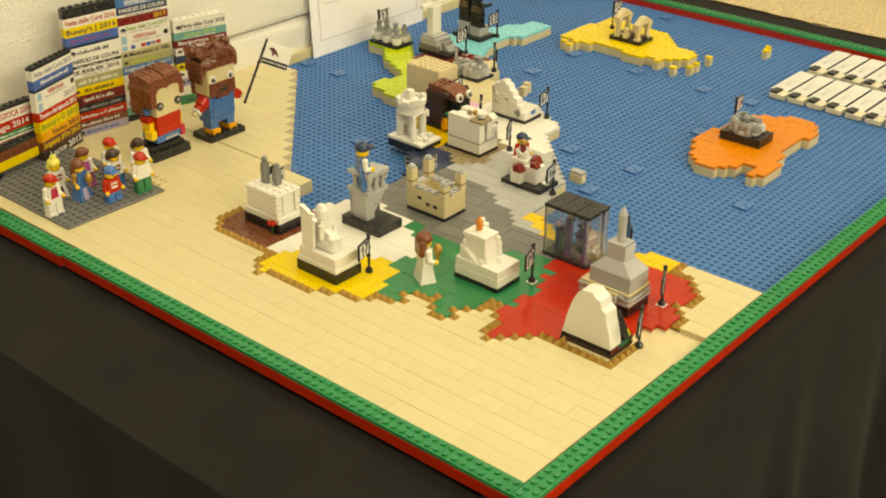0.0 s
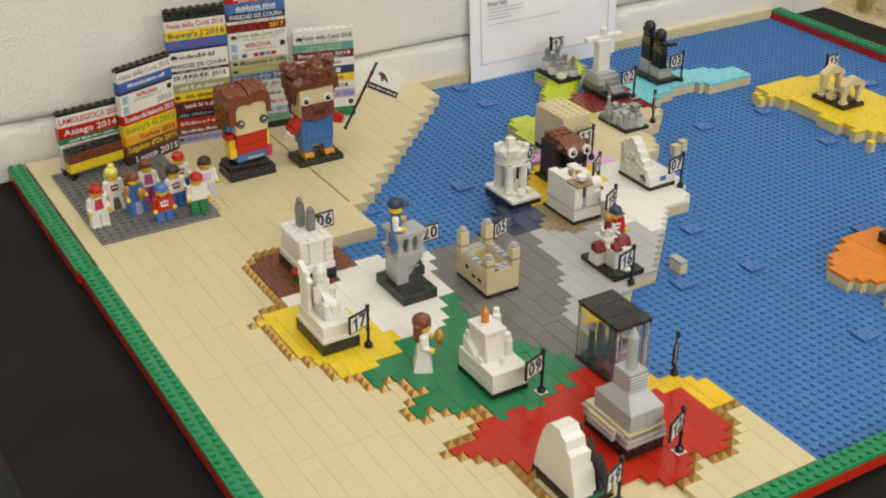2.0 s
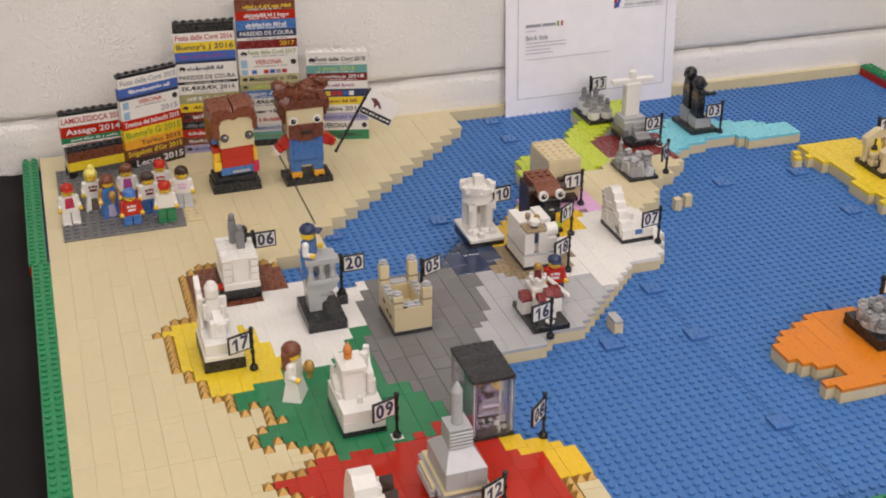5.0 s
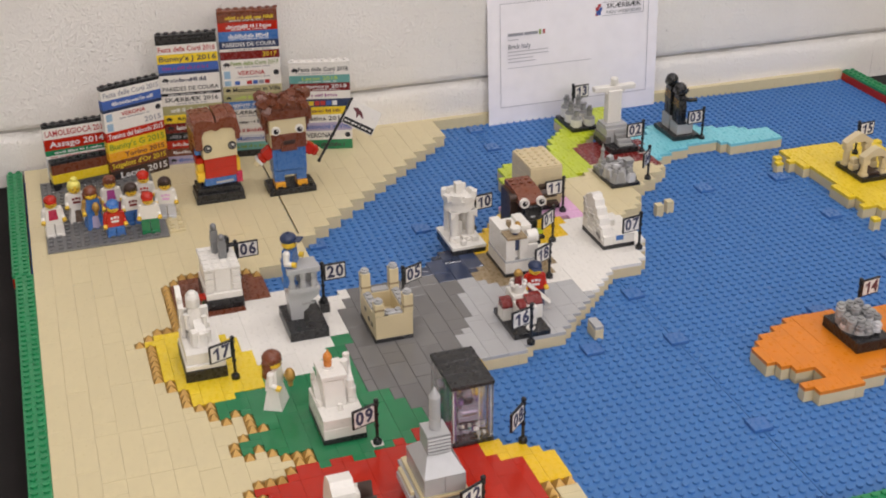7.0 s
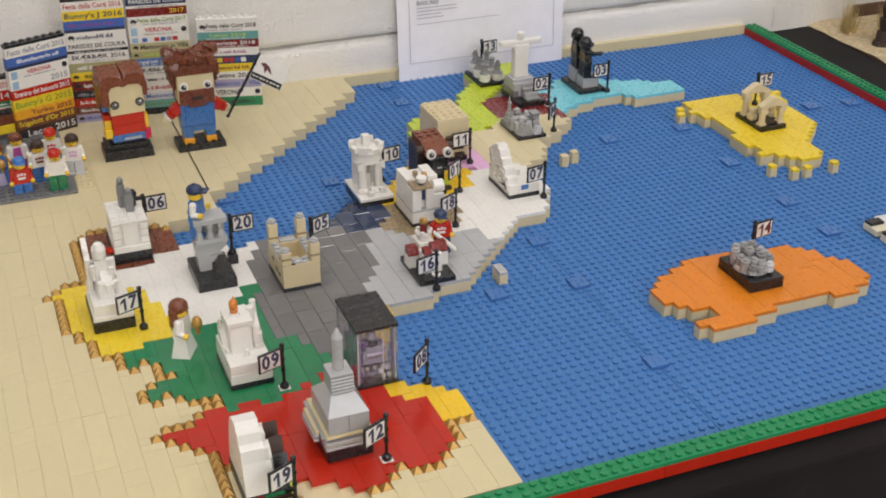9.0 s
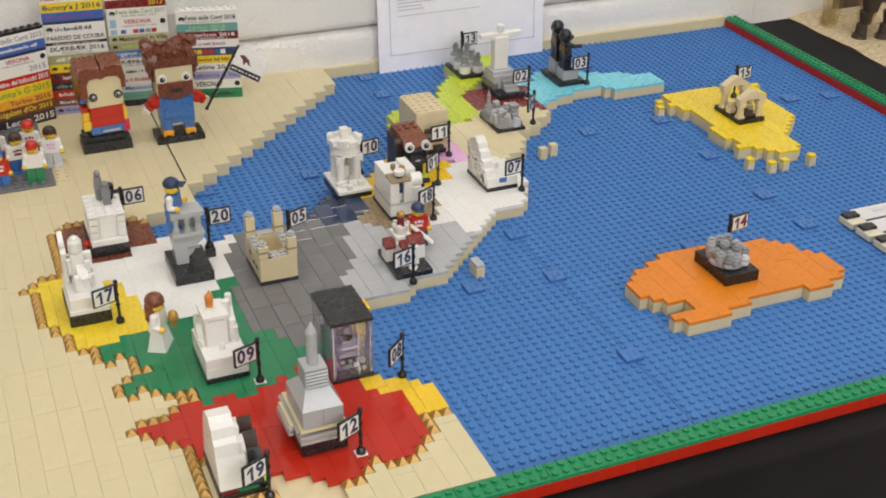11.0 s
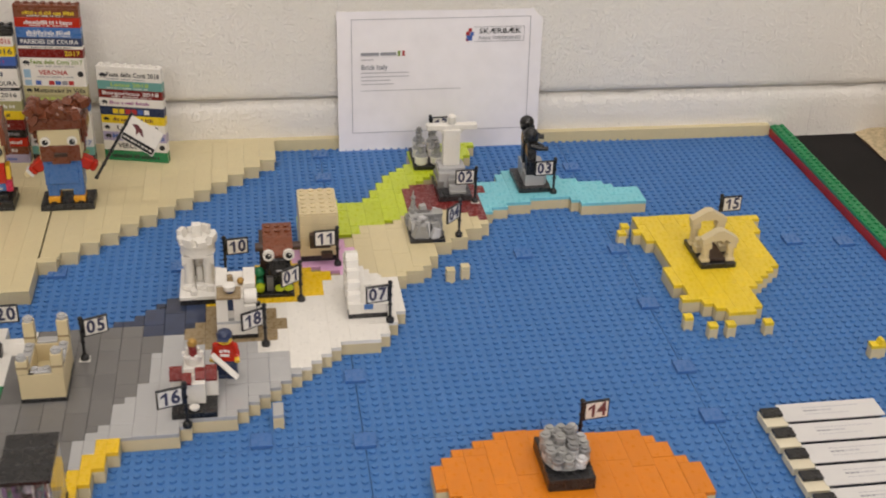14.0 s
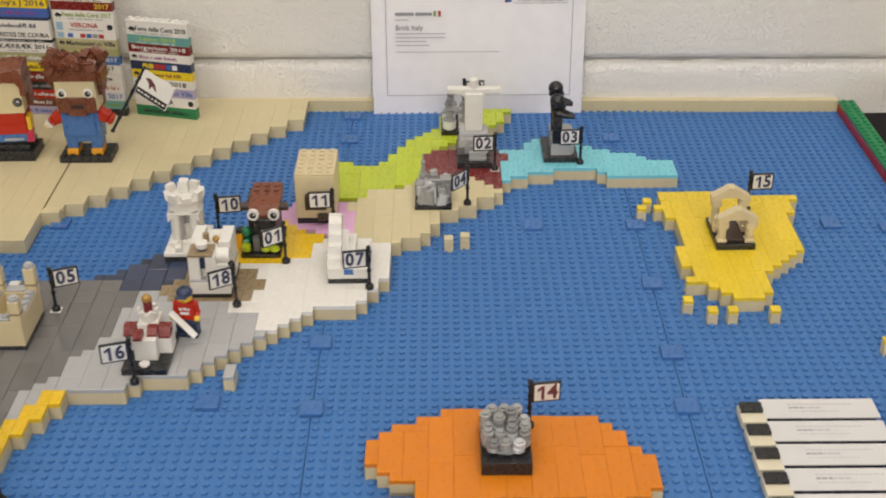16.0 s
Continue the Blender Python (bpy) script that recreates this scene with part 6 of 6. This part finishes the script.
def event_wall(x, y, yaw, rows, label, rng_seed, wide=8.0, cap=BLACK, tall=1.0, inset=0.0):
    """Printed bricks one above the other, from the bottom; a row is its height, plastic, words, ink and extra marks."""
    t = thing("event_wall", x, y, LAND, label, "brick wall", "event brick walls", yaw)
    rng = random.Random(rng_seed)
    z = 0.0
    for height, mat, text, ink, *extra in rows:
        height *= tall
        row = part("printed_brick", Shape().box(0, 0, z, wide, 1.0, z + height - 0.015, mat, 0.03), t)
        marks = extra[0] if extra else ""
        left = 1.0 if "logo" in marks or "badge" in marks else 0.0
        right = 1.0 if "seal" in marks else 0.0
        if text:
            lift = 0.58 if "line" in marks else 0.5
            room = wide - 0.5 - inset - left - right
            long = min(room, 0.42 * len(text) * max(1.0, height))
            mid = (wide - inset - long / 2 - 0.35) if "end" in marks else (wide - inset + left - right) / 2
            m = Matrix.Translation((mid * U, -0.02 * U, (z + height * lift) * U)) @ pose(0, 0, 0, 90)
            lettering("print", text, height * (0.6 if "line" in marks else 0.74), ink, row, m, long, "printed event name", bold=0.012)
        elif ink:
            s = Shape()
            for a, b in bar_run(wide, 0.5 + left * 0.6, rng):
                s.box(a, -0.03, z + height * rng.choice((0.30, 0.30, 0.34)), b, 0.01, z + height * rng.choice((0.55, 0.6, 0.7)), ink, 0.005)
            part("print", s, row, "printed line", kind="stuff")
        if "line" in marks:
            s = Shape()
            for a, b in bar_run(wide, 1.2, rng):
                s.box(a, -0.025, z + height * 0.12, b, 0.01, z + height * 0.24, INKGREY if mat in (WHITE, PALEGREY) else INKWHITE, 0.004)
            part("small_print", s, row, "small printed line", kind="stuff")
        if "logo" in marks:
            part("logo", brick_logo(0.25, z + height * 0.12, height * 0.7, INK), row, "small black printed mark")
        if "badge" in marks:
            part("logo", Shape().box(0.3, -0.03, z + height * 0.1, 1.1, 0.01, z + height * 0.85, INKSKY, 0.01), row, "pale blue printed badge")
        if "seal" in marks:
            part("logo", Shape().cyl(0, 0, -0.01, 0.03, 0.36, INK, 16, at=Matrix.Translation((wide - 0.6, 0, z + height * 0.5)) @ Matrix.Rotation(radians(90), 4, "X")), row, "round black printed seal")
        if "block" in marks:
            part("panel", Shape().box(wide * 0.7, -0.025, z + 0.06, wide - 0.08, 0.01, z + height - 0.08, INKYELLOW, 0.01), row, "yellow printed panel")
        if "flags" in marks or "blobs" in marks:
            for k, c in enumerate((INKBLUE2, INKWHITE, INKRED, INKBLUE2, INKGREY, INKRED) if "flags" in marks else (INKYELLOW, INKYELLOW, INKRED, INKRED, INKBLUE2, INKWHITE)):
                part("patch", Shape().box(1.6 + k * 0.78, -0.035, z + height * 0.2, 2.25 + k * 0.78, 0.01, z + height * 0.75, c, 0.02), row, "small coloured patch")
        z += height
    part("top_plate", Shape().box(0, 0, z, wide, 1.0, z + 0.45, cap).studs(0, 0, wide, 1, z + 0.45, cap), t, "studded top plate")
    return t


event_wall(5.1, 89.0, 6, [(1.2, BLACK, "", None), (1.2, PALEGREY, "", None), (1.4, PALEGREY, "Mattoncini al Castello 2014", INKGREY), (0.4, WHITE, "", INKRED), (0.7, GREEN, "", INKWHITE), (1.4, RED, "Assago 2014", INKWHITE),
                           (1.4, WHITE, "LAMOLEGIOCA 2014", INKRED)], "low wall of event bricks printed for 2014", 1, wide=8.5, inset=0.4, tall=1.04)
event_wall(12.7, 87.9, 19, [(1.5, DBROWN, "Lecco 2015", INKWHITE, "logo"), (1.2, BROWN, "Scigalott d'Or 2015", INKYELLOW), (1.1, AMBER, "Torino 2015", INKBROWN, "end"), (1.4, YELLOW, "Bunny's G 2015", INKGREEN),
                            (1.2, RED, "Trenino dei balocchi 2015", INKWHITE), (1.25, WHITE, "2015", INKGREY, "end badge"), (1.2, WHITE, "VERONA", INKRED, "badge seal line"), (0.4, NIGHT, "", None),
                            (1.1, INKBLUE2, "", INKWHITE), (1.2, WHITE, "Festa delle Corti 2015", INKGREY)], "tall wall of event bricks printed for 2015", 2, tall=1.075)
event_wall(20.35, 91.6, -6, [(1.2, LILAC, "", INKBLUE2, "logo"), (1.1, BROWN, "", INKWHITE), (1.2, RED, "", INKWHITE), (1.1, BLACK, "", INKGREY), (1.4, DKRED, "", INKWHITE, "logo"), (1.2, YELLOW, "", INK, "logo"), (1.3, OLIVE, "", INKWHITE),
                           (1.4, WHITE, "SKÆRBÆK 2016", INK, "line"), (0.4, BLACK, "", INKWHITE), (1.1, WHITE, "PAREDES DE COURA", INK), (1.4, WHITE, "", INKBLUE, "logo"), (0.4, NIGHT, "", None), (1.2, INKBLUE2, "", INKPLUM),
                           (1.3, YELLOW, "Bunny's J 2016", INKBLUE), (1.3, WHITE, "Festa delle Corti 2016", INKRED), (0.9, BLACK, "", None)], "tall wall of event bricks printed for 2016", 3, wide=7.65, tall=0.965)
event_wall(28.35, 91.4, -8, [(1.0, BLACK, "", None), (1.2, TEAL, "", INKGREEN), (1.2, PALEGREY, "Mattoncini 2017", INKBLUE2, "logo"), (1.3, WHITE, "", INKRED), (1.3, WHITE, "", INK, "logo"), (1.3, WHITE, "SKÆRBÆK 2017", INK, "line"),
                            (1.2, BLUE, "Scigalott d'Or 2017", INKWHITE, "line"), (1.1, OLIVE, "", INKLIME, "logo"), (1.2, OLIVEPALE, "Mattoncini in Villa", INK, "logo"), (1.0, WHITE, "", None, "badge flags"),
                            (1.5, WHITE, "VERONA", INKRED, "badge seal line"), (1.4, WHITE, "Festa delle Corti 2017", INKGREEN, "logo line"), (1.2, DKRED, "2017", INKYELLOW, "end"), (0.4, WHITE, "", INK),
                            (1.1, NIGHT, "PAREDES DE COURA", INKWHITE), (1.4, BLUE, "", INKWHITE, "line"), (1.3, RED, "", INKWHITE, "line"), (1.2, BROWN, "", INKYELLOW, "line")],
           "tallest wall of event bricks printed for 2017", 4, wide=7.65, cap=BROWN, tall=0.925)
event_wall(37.1, 91.0, -14, [(1.5, GREEN, "", INK), (1.4, WHITE, "VERONA", INK, "seal"), (1.3, LILAC, "Mattoncini in Villa", INKBLUE2, "logo"), (1.2, WHITE, "Latina 2018", INK, "logo"), (1.2, YELLOW, "", INKBROWN, "logo"),
                             (1.2, NIGHT, "", None, "blobs"), (1.2, WHITE, "", INKPLUM, "logo"), (1.2, DKRED, "Borgoricco 2018", INKWHITE, "line"), (1.2, TEAL, "Lecco 2018", INKLIME, "line"),
                             (1.5, WHITE, "Festa delle Corti 2018", INK, "logo line")],
           "short wall of event bricks printed for 2018", 5, cap=WHITE, tall=0.93)
box_wall = thing("brick_bench", 5.5, 87.3, LAND, "low striped wall of brown and yellow bricks with black studs", "brick wall", yaw=11)
part("course", Shape().box(0, 0, 0, 1.0, 1.4, 1.2, BLACK).box(7.8, 0, 0, 8.8, 1.4, 1.2, BLACK).box(1.0, 0.8, 0, 7.8, 1.4, 1.2, DGREY), box_wall, "dark feet")
part("course", Shape().box(0, 0, 1.2, 8.8, 1.4, 2.4, YELLOW), box_wall, "yellow bricks")
part("course", Shape().box(0, 0, 2.4, 8.8, 1.4, 3.7, BROWN), box_wall, "brown bricks")
part("course", Shape().box(0, 0, 3.7, 8.8, 1.4, 4.1, BLACK).studs(0, 0, 8.8, 1, 4.1, BLACK), box_wall, "black studded plate")


# ---- the paper notice on the wall ----
def notice(x, y, z, w, h, label, full=True):
    t = thing("paper_notice", x, y, z, label, "notice")
    lean = Matrix.Rotation(radians(-3.5), 4, "X")
    sh = Shape()
    nx, nz = 14, 10
    verts = [(w * i / nx, 0.12 * math.sin(i * 0.45) * (0.4 + j / nz) + (0.35 if j == nz and i in (0, nx) else 0), h * j / nz) for j in range(nz + 1) for i in range(nx + 1)]
    back = [(a, b + 0.03, c) for a, b, c in verts]
    quads = [[j * (nx + 1) + i, j * (nx + 1) + i + 1, (j + 1) * (nx + 1) + i + 1, (j + 1) * (nx + 1) + i] for j in range(nz) for i in range(nx)]
    sh.add(verts, quads, PAPER, True, at=lean).add(back, [q[::-1] for q in quads], PAPER, True, at=lean)
    sheet = part("sheet", sh, t)
    def ink(x0, z0, x1, z1, mat, name="print", text=""):
        part(name, Shape().box(x0, -0.17, z0, x1, -0.15, z1, mat, 0.002, at=lean), sheet, text)
    for x0, z0, x1, z1 in ((1.8, 2.5, w - 1.6, 2.56), (1.8, h - 1.0, w - 1.6, h - 0.94), (1.8, 2.5, 1.86, h - 1.0), (w - 1.66, 2.5, w - 1.6, h - 0.94)):
        ink(x0, z0, x1, z1, INKGREY, "border_line", "thin grey frame line")
    if full:
        for x0, x1 in ((3.0, 5.3), (5.5, 7.55)):
            ink(x0, 12.9, x1, 13.3, INKGREY, "print", "plain grey bar")
        for k, c in enumerate((INKGREEN, INKWHITE, INKRED)):
            ink(7.75 + k * 0.3, 12.8, 8.05 + k * 0.3, 13.5, c, "flag_stripe", "small printed flag stripe")
        ink(3.0, 12.3, 4.6, 12.42, INKPALE)
        m = lean @ Matrix.Translation((4.7 * U, -0.17 * U, 11.35 * U)) @ pose(0, 0, 0, 90)
        lettering("heading", "Brick Italy", 0.95, INKGREY, sheet, m, 3.4, "printed heading", bold=0.012)
        for k, ww in enumerate((6.2, 6.2, 3.8, 4.2)):
            ink(3.0, 10.55 - k * 0.5, 3.0 + ww, 10.67 - k * 0.5, INKPALE)
        ink(3.0, 8.2, 16.0, 8.29, INKPALE)
        ink(17.6, 14.4, 24.2, 14.46, INKGREY, "logo_box", "logo frame")
        ink(17.6, 16.3, 24.2, 16.36, INKGREY, "logo_box", "logo frame")
        ink(24.14, 14.4, 24.2, 16.36, INKGREY, "logo_box", "logo frame")
        for words, size, zz, wd, mat in (("SKÆRBÆK", 0.95, 15.75, 5.5, INK), ("FAN WEEKEND", 0.6, 14.85, 5.5, INKGREY)):
            lettering("heading", words, size, mat, sheet, lean @ Matrix.Translation((21.0 * U, -0.17 * U, zz * U)) @ pose(0, 0, 0, 90), wd, "printed event name", bold=0.01)
        for px, pz, s, c in ((17.0, 14.95, 0.75, INKBLUE2), (16.8, 15.5, 0.5, INKRED), (17.35, 15.45, 0.45, INKBLUE2), (17.1, 15.95, 0.45, INKRED), (16.75, 14.7, 0.4, INKRED)):
            ink(px - s / 2, pz - s / 2, px + s / 2, pz + s / 2, c, "logo_mark", "coloured logo block")
    return t


notice(66.6, 94.2, 0.02, 26.6, 18.6, "white printed paper notice leaning on the wall")


# ---- name cards lying on the sea ----
def name_card():
    t = thing("name_card", 100, 28.8, 0.2, "white name card strip on black plates with a cream brick", "name card", "name cards")
    part("cream_brick", Shape().box(0, 0.0, 0, 2.1, 2.4, 0.75, CREAM), t, "cream brick")
    part("black_tile", Shape().box(0.1, 1.2, 0.75, 1.95, 2.35, 1.1, BLACK), t, "black tile")
    part("carrier", Shape().box(2.1, 0.75, 0, 11.4, 2.6, 0.65, BLACK), t, "black carrier plates")
    strip = part("strip", Shape().box(1.95, 0.52, 0.66, 11.6, 3.08, 0.8, CARD, 0.02), t, "white printed card")
    rg = random.Random(44)
    for y0, x0, x1, h in ((2.25, 4.2, 9.6, 0.12), (1.75, 4.2, 6.6, 0.2), (1.3, 4.2, 8.4, 0.1)):
        line = Shape()
        while x0 < x1:
            n = rg.uniform(0.2, 0.55)
            line.box(x0, y0, 0.8, x0 + n, y0 + h, 0.812, INKGREY if h > 0.15 and x0 < 5.4 else INKPALE, 0.003)
            x0 += n + 0.09
        part("print", line, strip, "grey printed line", kind="stuff")
    return t


first_card = name_card()
for col in range(2):
    for row in range(10):
        if col or row:
            copy_thing(first_card, pose((100 + col * 12.9) * U, (28.8 - row * 3.0 + col * 0.0) * U, 0.2 * U))


# ---- the neighbouring sand display ----
def sand_display():
    s = Shape()
    nx, ny, w, d = 50, 60, 110.0, 97.0
    verts = [(w * i / nx, d * j / ny, 0.25 * noise.noise((i * 0.4, j * 0.4, 2)) + 0.3 * noise.noise((i * 0.13, j * 0.13, 6)) + (0.0 if i else -0.5)) for j in range(ny + 1) for i in range(nx + 1)]
    s.add(verts, [[j * (nx + 1) + i, j * (nx + 1) + i + 1, (j + 1) * (nx + 1) + i + 1, (j + 1) * (nx + 1) + i] for j in range(ny) for i in range(nx)], DRYSAND, True)
    t = thing("sand_display", 139.1, -1.0, 0.3, "loose sand board of the neighbouring display", "display board")
    part("sand", s, t)
    part("board", Shape().box(0.1, 0.1, -0.9, w, d, -0.6, WOODM), t, "dark board")
    tw, twigs = random.Random(12), Shape()
    for k in range(170):
        at = Matrix.Translation((tw.uniform(1, 30), tw.uniform(55, 94), 0.3)) @ Matrix.Rotation(tw.uniform(0, 3.14), 4, "Z") @ Matrix.Rotation(tw.uniform(-0.15, 0.15), 4, "Y")
        twigs.box(-tw.uniform(0.3, 1.0), -0.06, -0.05, tw.uniform(0.3, 1.0), 0.06, 0.08, STRAW, 0.02, at=at)
    part("twigs", twigs, t, "straw bits scattered on the sand", kind="stuff")
    rg = random.Random(33)
    for k, (px, py, h) in enumerate(((141.9, 88.0, 6.2), (148.6, 87.0, 5.6), (163, 80, 6), (150, 60, 5), (158, 36, 5))):
        g = Shape()
        for q in range(90):
            a, r = rg.uniform(0, 6.28), rg.uniform(0, 1.2)
            lean, hh = rg.uniform(0.1, 0.6), h * rg.uniform(0.5, 1.0)
            bx, by = r * math.cos(a), r * math.sin(a)
            tx, ty = bx + lean * 1.6 * math.cos(a), by + lean * 1.6 * math.sin(a)
            g.add([(bx - 0.09, by, 0), (bx + 0.09, by, 0), (tx, ty, hh), (bx, by + 0.12, 0)], [[0, 1, 2], [1, 3, 2], [3, 0, 2]], STRAW)
        solid("dry_grass_tuft", g, px, py, 0.3, "dry straw-coloured grass tuft on sand", "grass tuft", "grass tufts")
    lump = Shape()
    for px, py, h in ((0, 0, 8.5), (3.6, -1.2, 8.5)):
        lump.cyl(px - 0.2, py - 0.2, 0, 0.7, 1.25, HIDE, 12, 1.1)
        for z0, z1, r0, r1 in ((0.6, 2.2, 1.0, 0.85), (2.2, 4.2, 0.85, 1.15), (4.2, 6.2, 1.15, 1.6), (6.2, h, 1.6, 2.2)):
            lean = Matrix.Translation((0.32 * z0, 0, 0))
            lump.cyl(px, py, z0, z1 + 0.05, r0, HIDE, 14, r1, at=lean)
    lump.ball(4.2, -0.5, 10.8, 4.4, HIDE, 16, 0.8)
    solid("dark_animal_sculpture", lump, 142.7, 81.2, 0.3, "dark brown sculpted animal legs standing on sand", "sculpture")
    solid("wood_strip", Shape().box(0, 0, 0, 30, 0.8, 2.0, WOODM), 147.5, 94.0, 0.3, "dark wooden strip along the wall", "board")
    notice(146.2, 95.0, 2.4, 26.6, 18.6, "blank white paper notice over the neighbouring display", False)


sand_display()


# ---- tiled land, piece by piece ----
piece_meshes = {}


def piece(name, w, d, h, mat):
    key = (name, w, d, h, mat.name)
    if key not in piece_meshes:
        gap = 0.003 if mat is WHITE else 0.005
        edge, drop = (0.03, 0.055) if mat in (DGREY, NAVY) else (0.024, 0.035) if mat is LGREY else (0.010, 0.010) if mat is WHITE else (0.018, 0.018)
        piece_meshes[key] = Shape().box(gap, gap, 0, w - gap, d - gap, h, mat, edge, cz=drop).mesh(name)
    return piece_meshes[key]


def tooth_mesh():
    s = Shape().box(0.02, 0.02, 0, 0.98, 0.98, 0.25, GOLD, 0.03)
    s.taper(0.03, 0.03, 0.97, 0.97, 0.25, 0.45, 0.45, 0.55, 0.55, 0.85, GOLD)
    return s.mesh("pyramid_slope")


def gap_shift(owner, i):
    """The rear sand field is parted by a narrow crack."""
    return 0.2 if owner.name.startswith("sand_field") and i >= 32 and "parted" in owner["label"] else 0.0


def lay(cells, owner, mat, rng, longest, wide=2, flip=False):
    """Covers cells with tiles at most two wide, drawn out along y, or along x when flipped."""
    left = set(cells)
    for cell in sorted(cells, key=lambda q: (q[0] // wide, q[1]) if not flip else (q[1] // wide, q[0])):
        if cell not in left:
            continue
        i, j = cell
        size = longest if rng.random() < 0.6 else rng.choice((2, 3, 4, longest))
        if flip:
            w = 2 if (i, j + 1) in left and (j % 2 == 0) else 1
            n = 0
            while n < size and all((i + n, j + q) in left for q in range(w)):
                n += 1
            used = [(i + a, j + b) for a in range(n) for b in range(w)]
            mesh = piece("tile", n, w, 0.4, mat)
        else:
            w = 2 if (i + 1, j) in left and (i % 2 == 0) else 1
            n = 0
            mate = i + 1 if i % 2 == 0 else i - 1
            while n < size and all((i + q, j + n) in left for q in range(w)) and (w == 2 or n == 0 or (mate, j + n) not in left):
                n += 1
            used = [(i + a, j + b) for a in range(w) for b in range(n)]
            mesh = piece("tile", w, n, 0.4, mat)
        left -= set(used)
        ob = part("tile", mesh, owner, x=i + gap_shift(owner, i), y=j, z=1.2 + rng.uniform(-0.008, 0.012))
        ob.rotation_euler = (rng.gauss(0, 0.0016), rng.gauss(0, 0.002), 0) if mat is SAND else (rng.gauss(0, 0.004), rng.gauss(0, 0.004), 0)


def coast_bricks(cells, owner, mat):
    """Tan bricks along the edge of the land, in runs of up to four studs."""
    edge = set()
    for i, j in cells:
        if any(not board.get((i + a, j + b), "rim") for a, b in ((1, 0), (-1, 0), (0, 1), (0, -1))):
            edge.add((i, j))
    left = set(edge)
    for i, j in sorted(edge):
        if (i, j) not in left:
            continue
        nx = 1
        while nx < 4 and (i + nx, j) in left:
            nx += 1
        ny = 1
        while ny < 4 and (i, j + ny) in left:
            ny += 1
        if nx >= ny:
            used, mesh = {(i + a, j) for a in range(nx)}, piece("brick", nx, 1, 1.2, mat)
        else:
            used, mesh = {(i, j + b) for b in range(ny)}, piece("brick", 1, ny, 1.2, mat)
        left -= used
        part("brick", mesh, owner, x=i, y=j)


COLOUR_WORDS = {"brown": "reddish brown", "white_north": "white", "yellow": "bright yellow", "green": "dark green", "red": "glossy red", "amber_toe": "amber yellow",
                "dark_grey": "dark grey", "amber_coast": "amber yellow", "navy": "dark blue-grey", "dark_tan": "dark tan", "light_grey": "light grey", "white_centre": "white",
                "amber_north": "amber orange", "pink": "pale pink", "lime": "lime green", "dark_red": "dark red", "tan_north": "tan", "azure": "light azure",
                "yellow_island": "bright yellow", "orange_island": "bright orange"}
land_rng = random.Random(7)
for region_name, (region_mat, poly) in REGIONS.items():
    cells = [c for c, q in board.items() if q == region_name]
    is_island = region_name in ISLANDS
    owner = thing("map_island" if is_island else "map_region", 0, 0, 0,
                  COLOUR_WORDS[region_name] + (" tiled island on tan bricks in the sea" if is_island else " tiled region of the brick-built map"), "map region", "map regions", kind="structure")
    lay(cells, owner, region_mat, land_rng, 4 if region_name in ("dark_grey", "light_grey", "navy") else 6)
    coast_bricks(cells, owner, TANB)

tooth = tooth_mesh()
for band, (j0, j1) in enumerate(((0, 32), (32, 66), (66, 96))):
    cells = [c for c, q in board.items() if q == "sand" and j0 <= c[1] < j1 and c not in teeth]
    owner = thing("sand_field", 0, 0, 0, ("tan tiled beach at the front corner", "tan tiled beach beside the map", "tan tiled beach parted by a narrow crack")[band], "map region", "sand fields", kind="structure")
    lay(cells, owner, SAND, land_rng, 8)
    coast_bricks(cells, owner, TANB)
    for i, j in sorted(teeth):
        if j0 <= j < j1:
            part("pyramid_slope", tooth, owner, "pearl gold pyramid slope", x=i, y=j, z=1.2)
    # bed under the tiles
    bed = Shape().box(2.1, max(j0, 3) + 0.1, -0.02, {0: 33.8, 1: 25.8, 2: 31.8}[band], {0: 25.9, 1: 58.9, 2: 94.0}[band], 1.0, TANB)
    if band == 0:
        bed.box(33.9, 3.1, -0.02, 43.8, 12.9, 1.0, TANB)
    part("bed", bed, owner)


# ---- the rim of green plates on red bricks ----
def rim_run(name, x, y, length, along_x, label):
    t = thing(name, x, y, 0, label, "border", "board border", kind="structure")
    n = 0
    while n < length:
        step = min(8, length - n)
        w, d = (step, 2) if along_x else (2, step)
        px, py = (n, 0) if along_x else (0, n)
        part("brick", piece("brick", w, d, 1.2, RED), t, "red brick", x=px, y=py)
        key = ("rim", w, d)
        if key not in piece_meshes:
            piece_meshes[key] = Shape().box(0.015, 0.015, 0, w - 0.015, d - 0.015, 0.4, BORDER, 0.03).studs(0, 0, w, d, 0.4, BORDER, 10).mesh("plate")
        part("plate", piece_meshes[key], t, "green studded plate", x=px, y=py, z=1.2)
        n += step


rim_run("border_front", 0, 0.9, 128, True, "green studded border strip on red bricks along the front")
rim_run("border_west", 0, 2.92, 63, False, "green studded border strip on red bricks beside the sand")
rim_run("border_west_rear", -0.28, 66.1, 29.6, False, "green studded border strip on red bricks, set slightly askew")
rim_run("border_east", 126, 2.92, 91, False, "green studded border strip on red bricks beside the sea")
back = thing("border_back", 58, 94.95, 0, "tan brick strip along the foot of the wall", "border", "board border", yaw=-0.85, kind="structure")
for k in range(9):
    wide = 8 if k < 8 else 4
    part("brick", piece("brick", wide, 1.4, 1.6, SAND), back, x=k * 8)
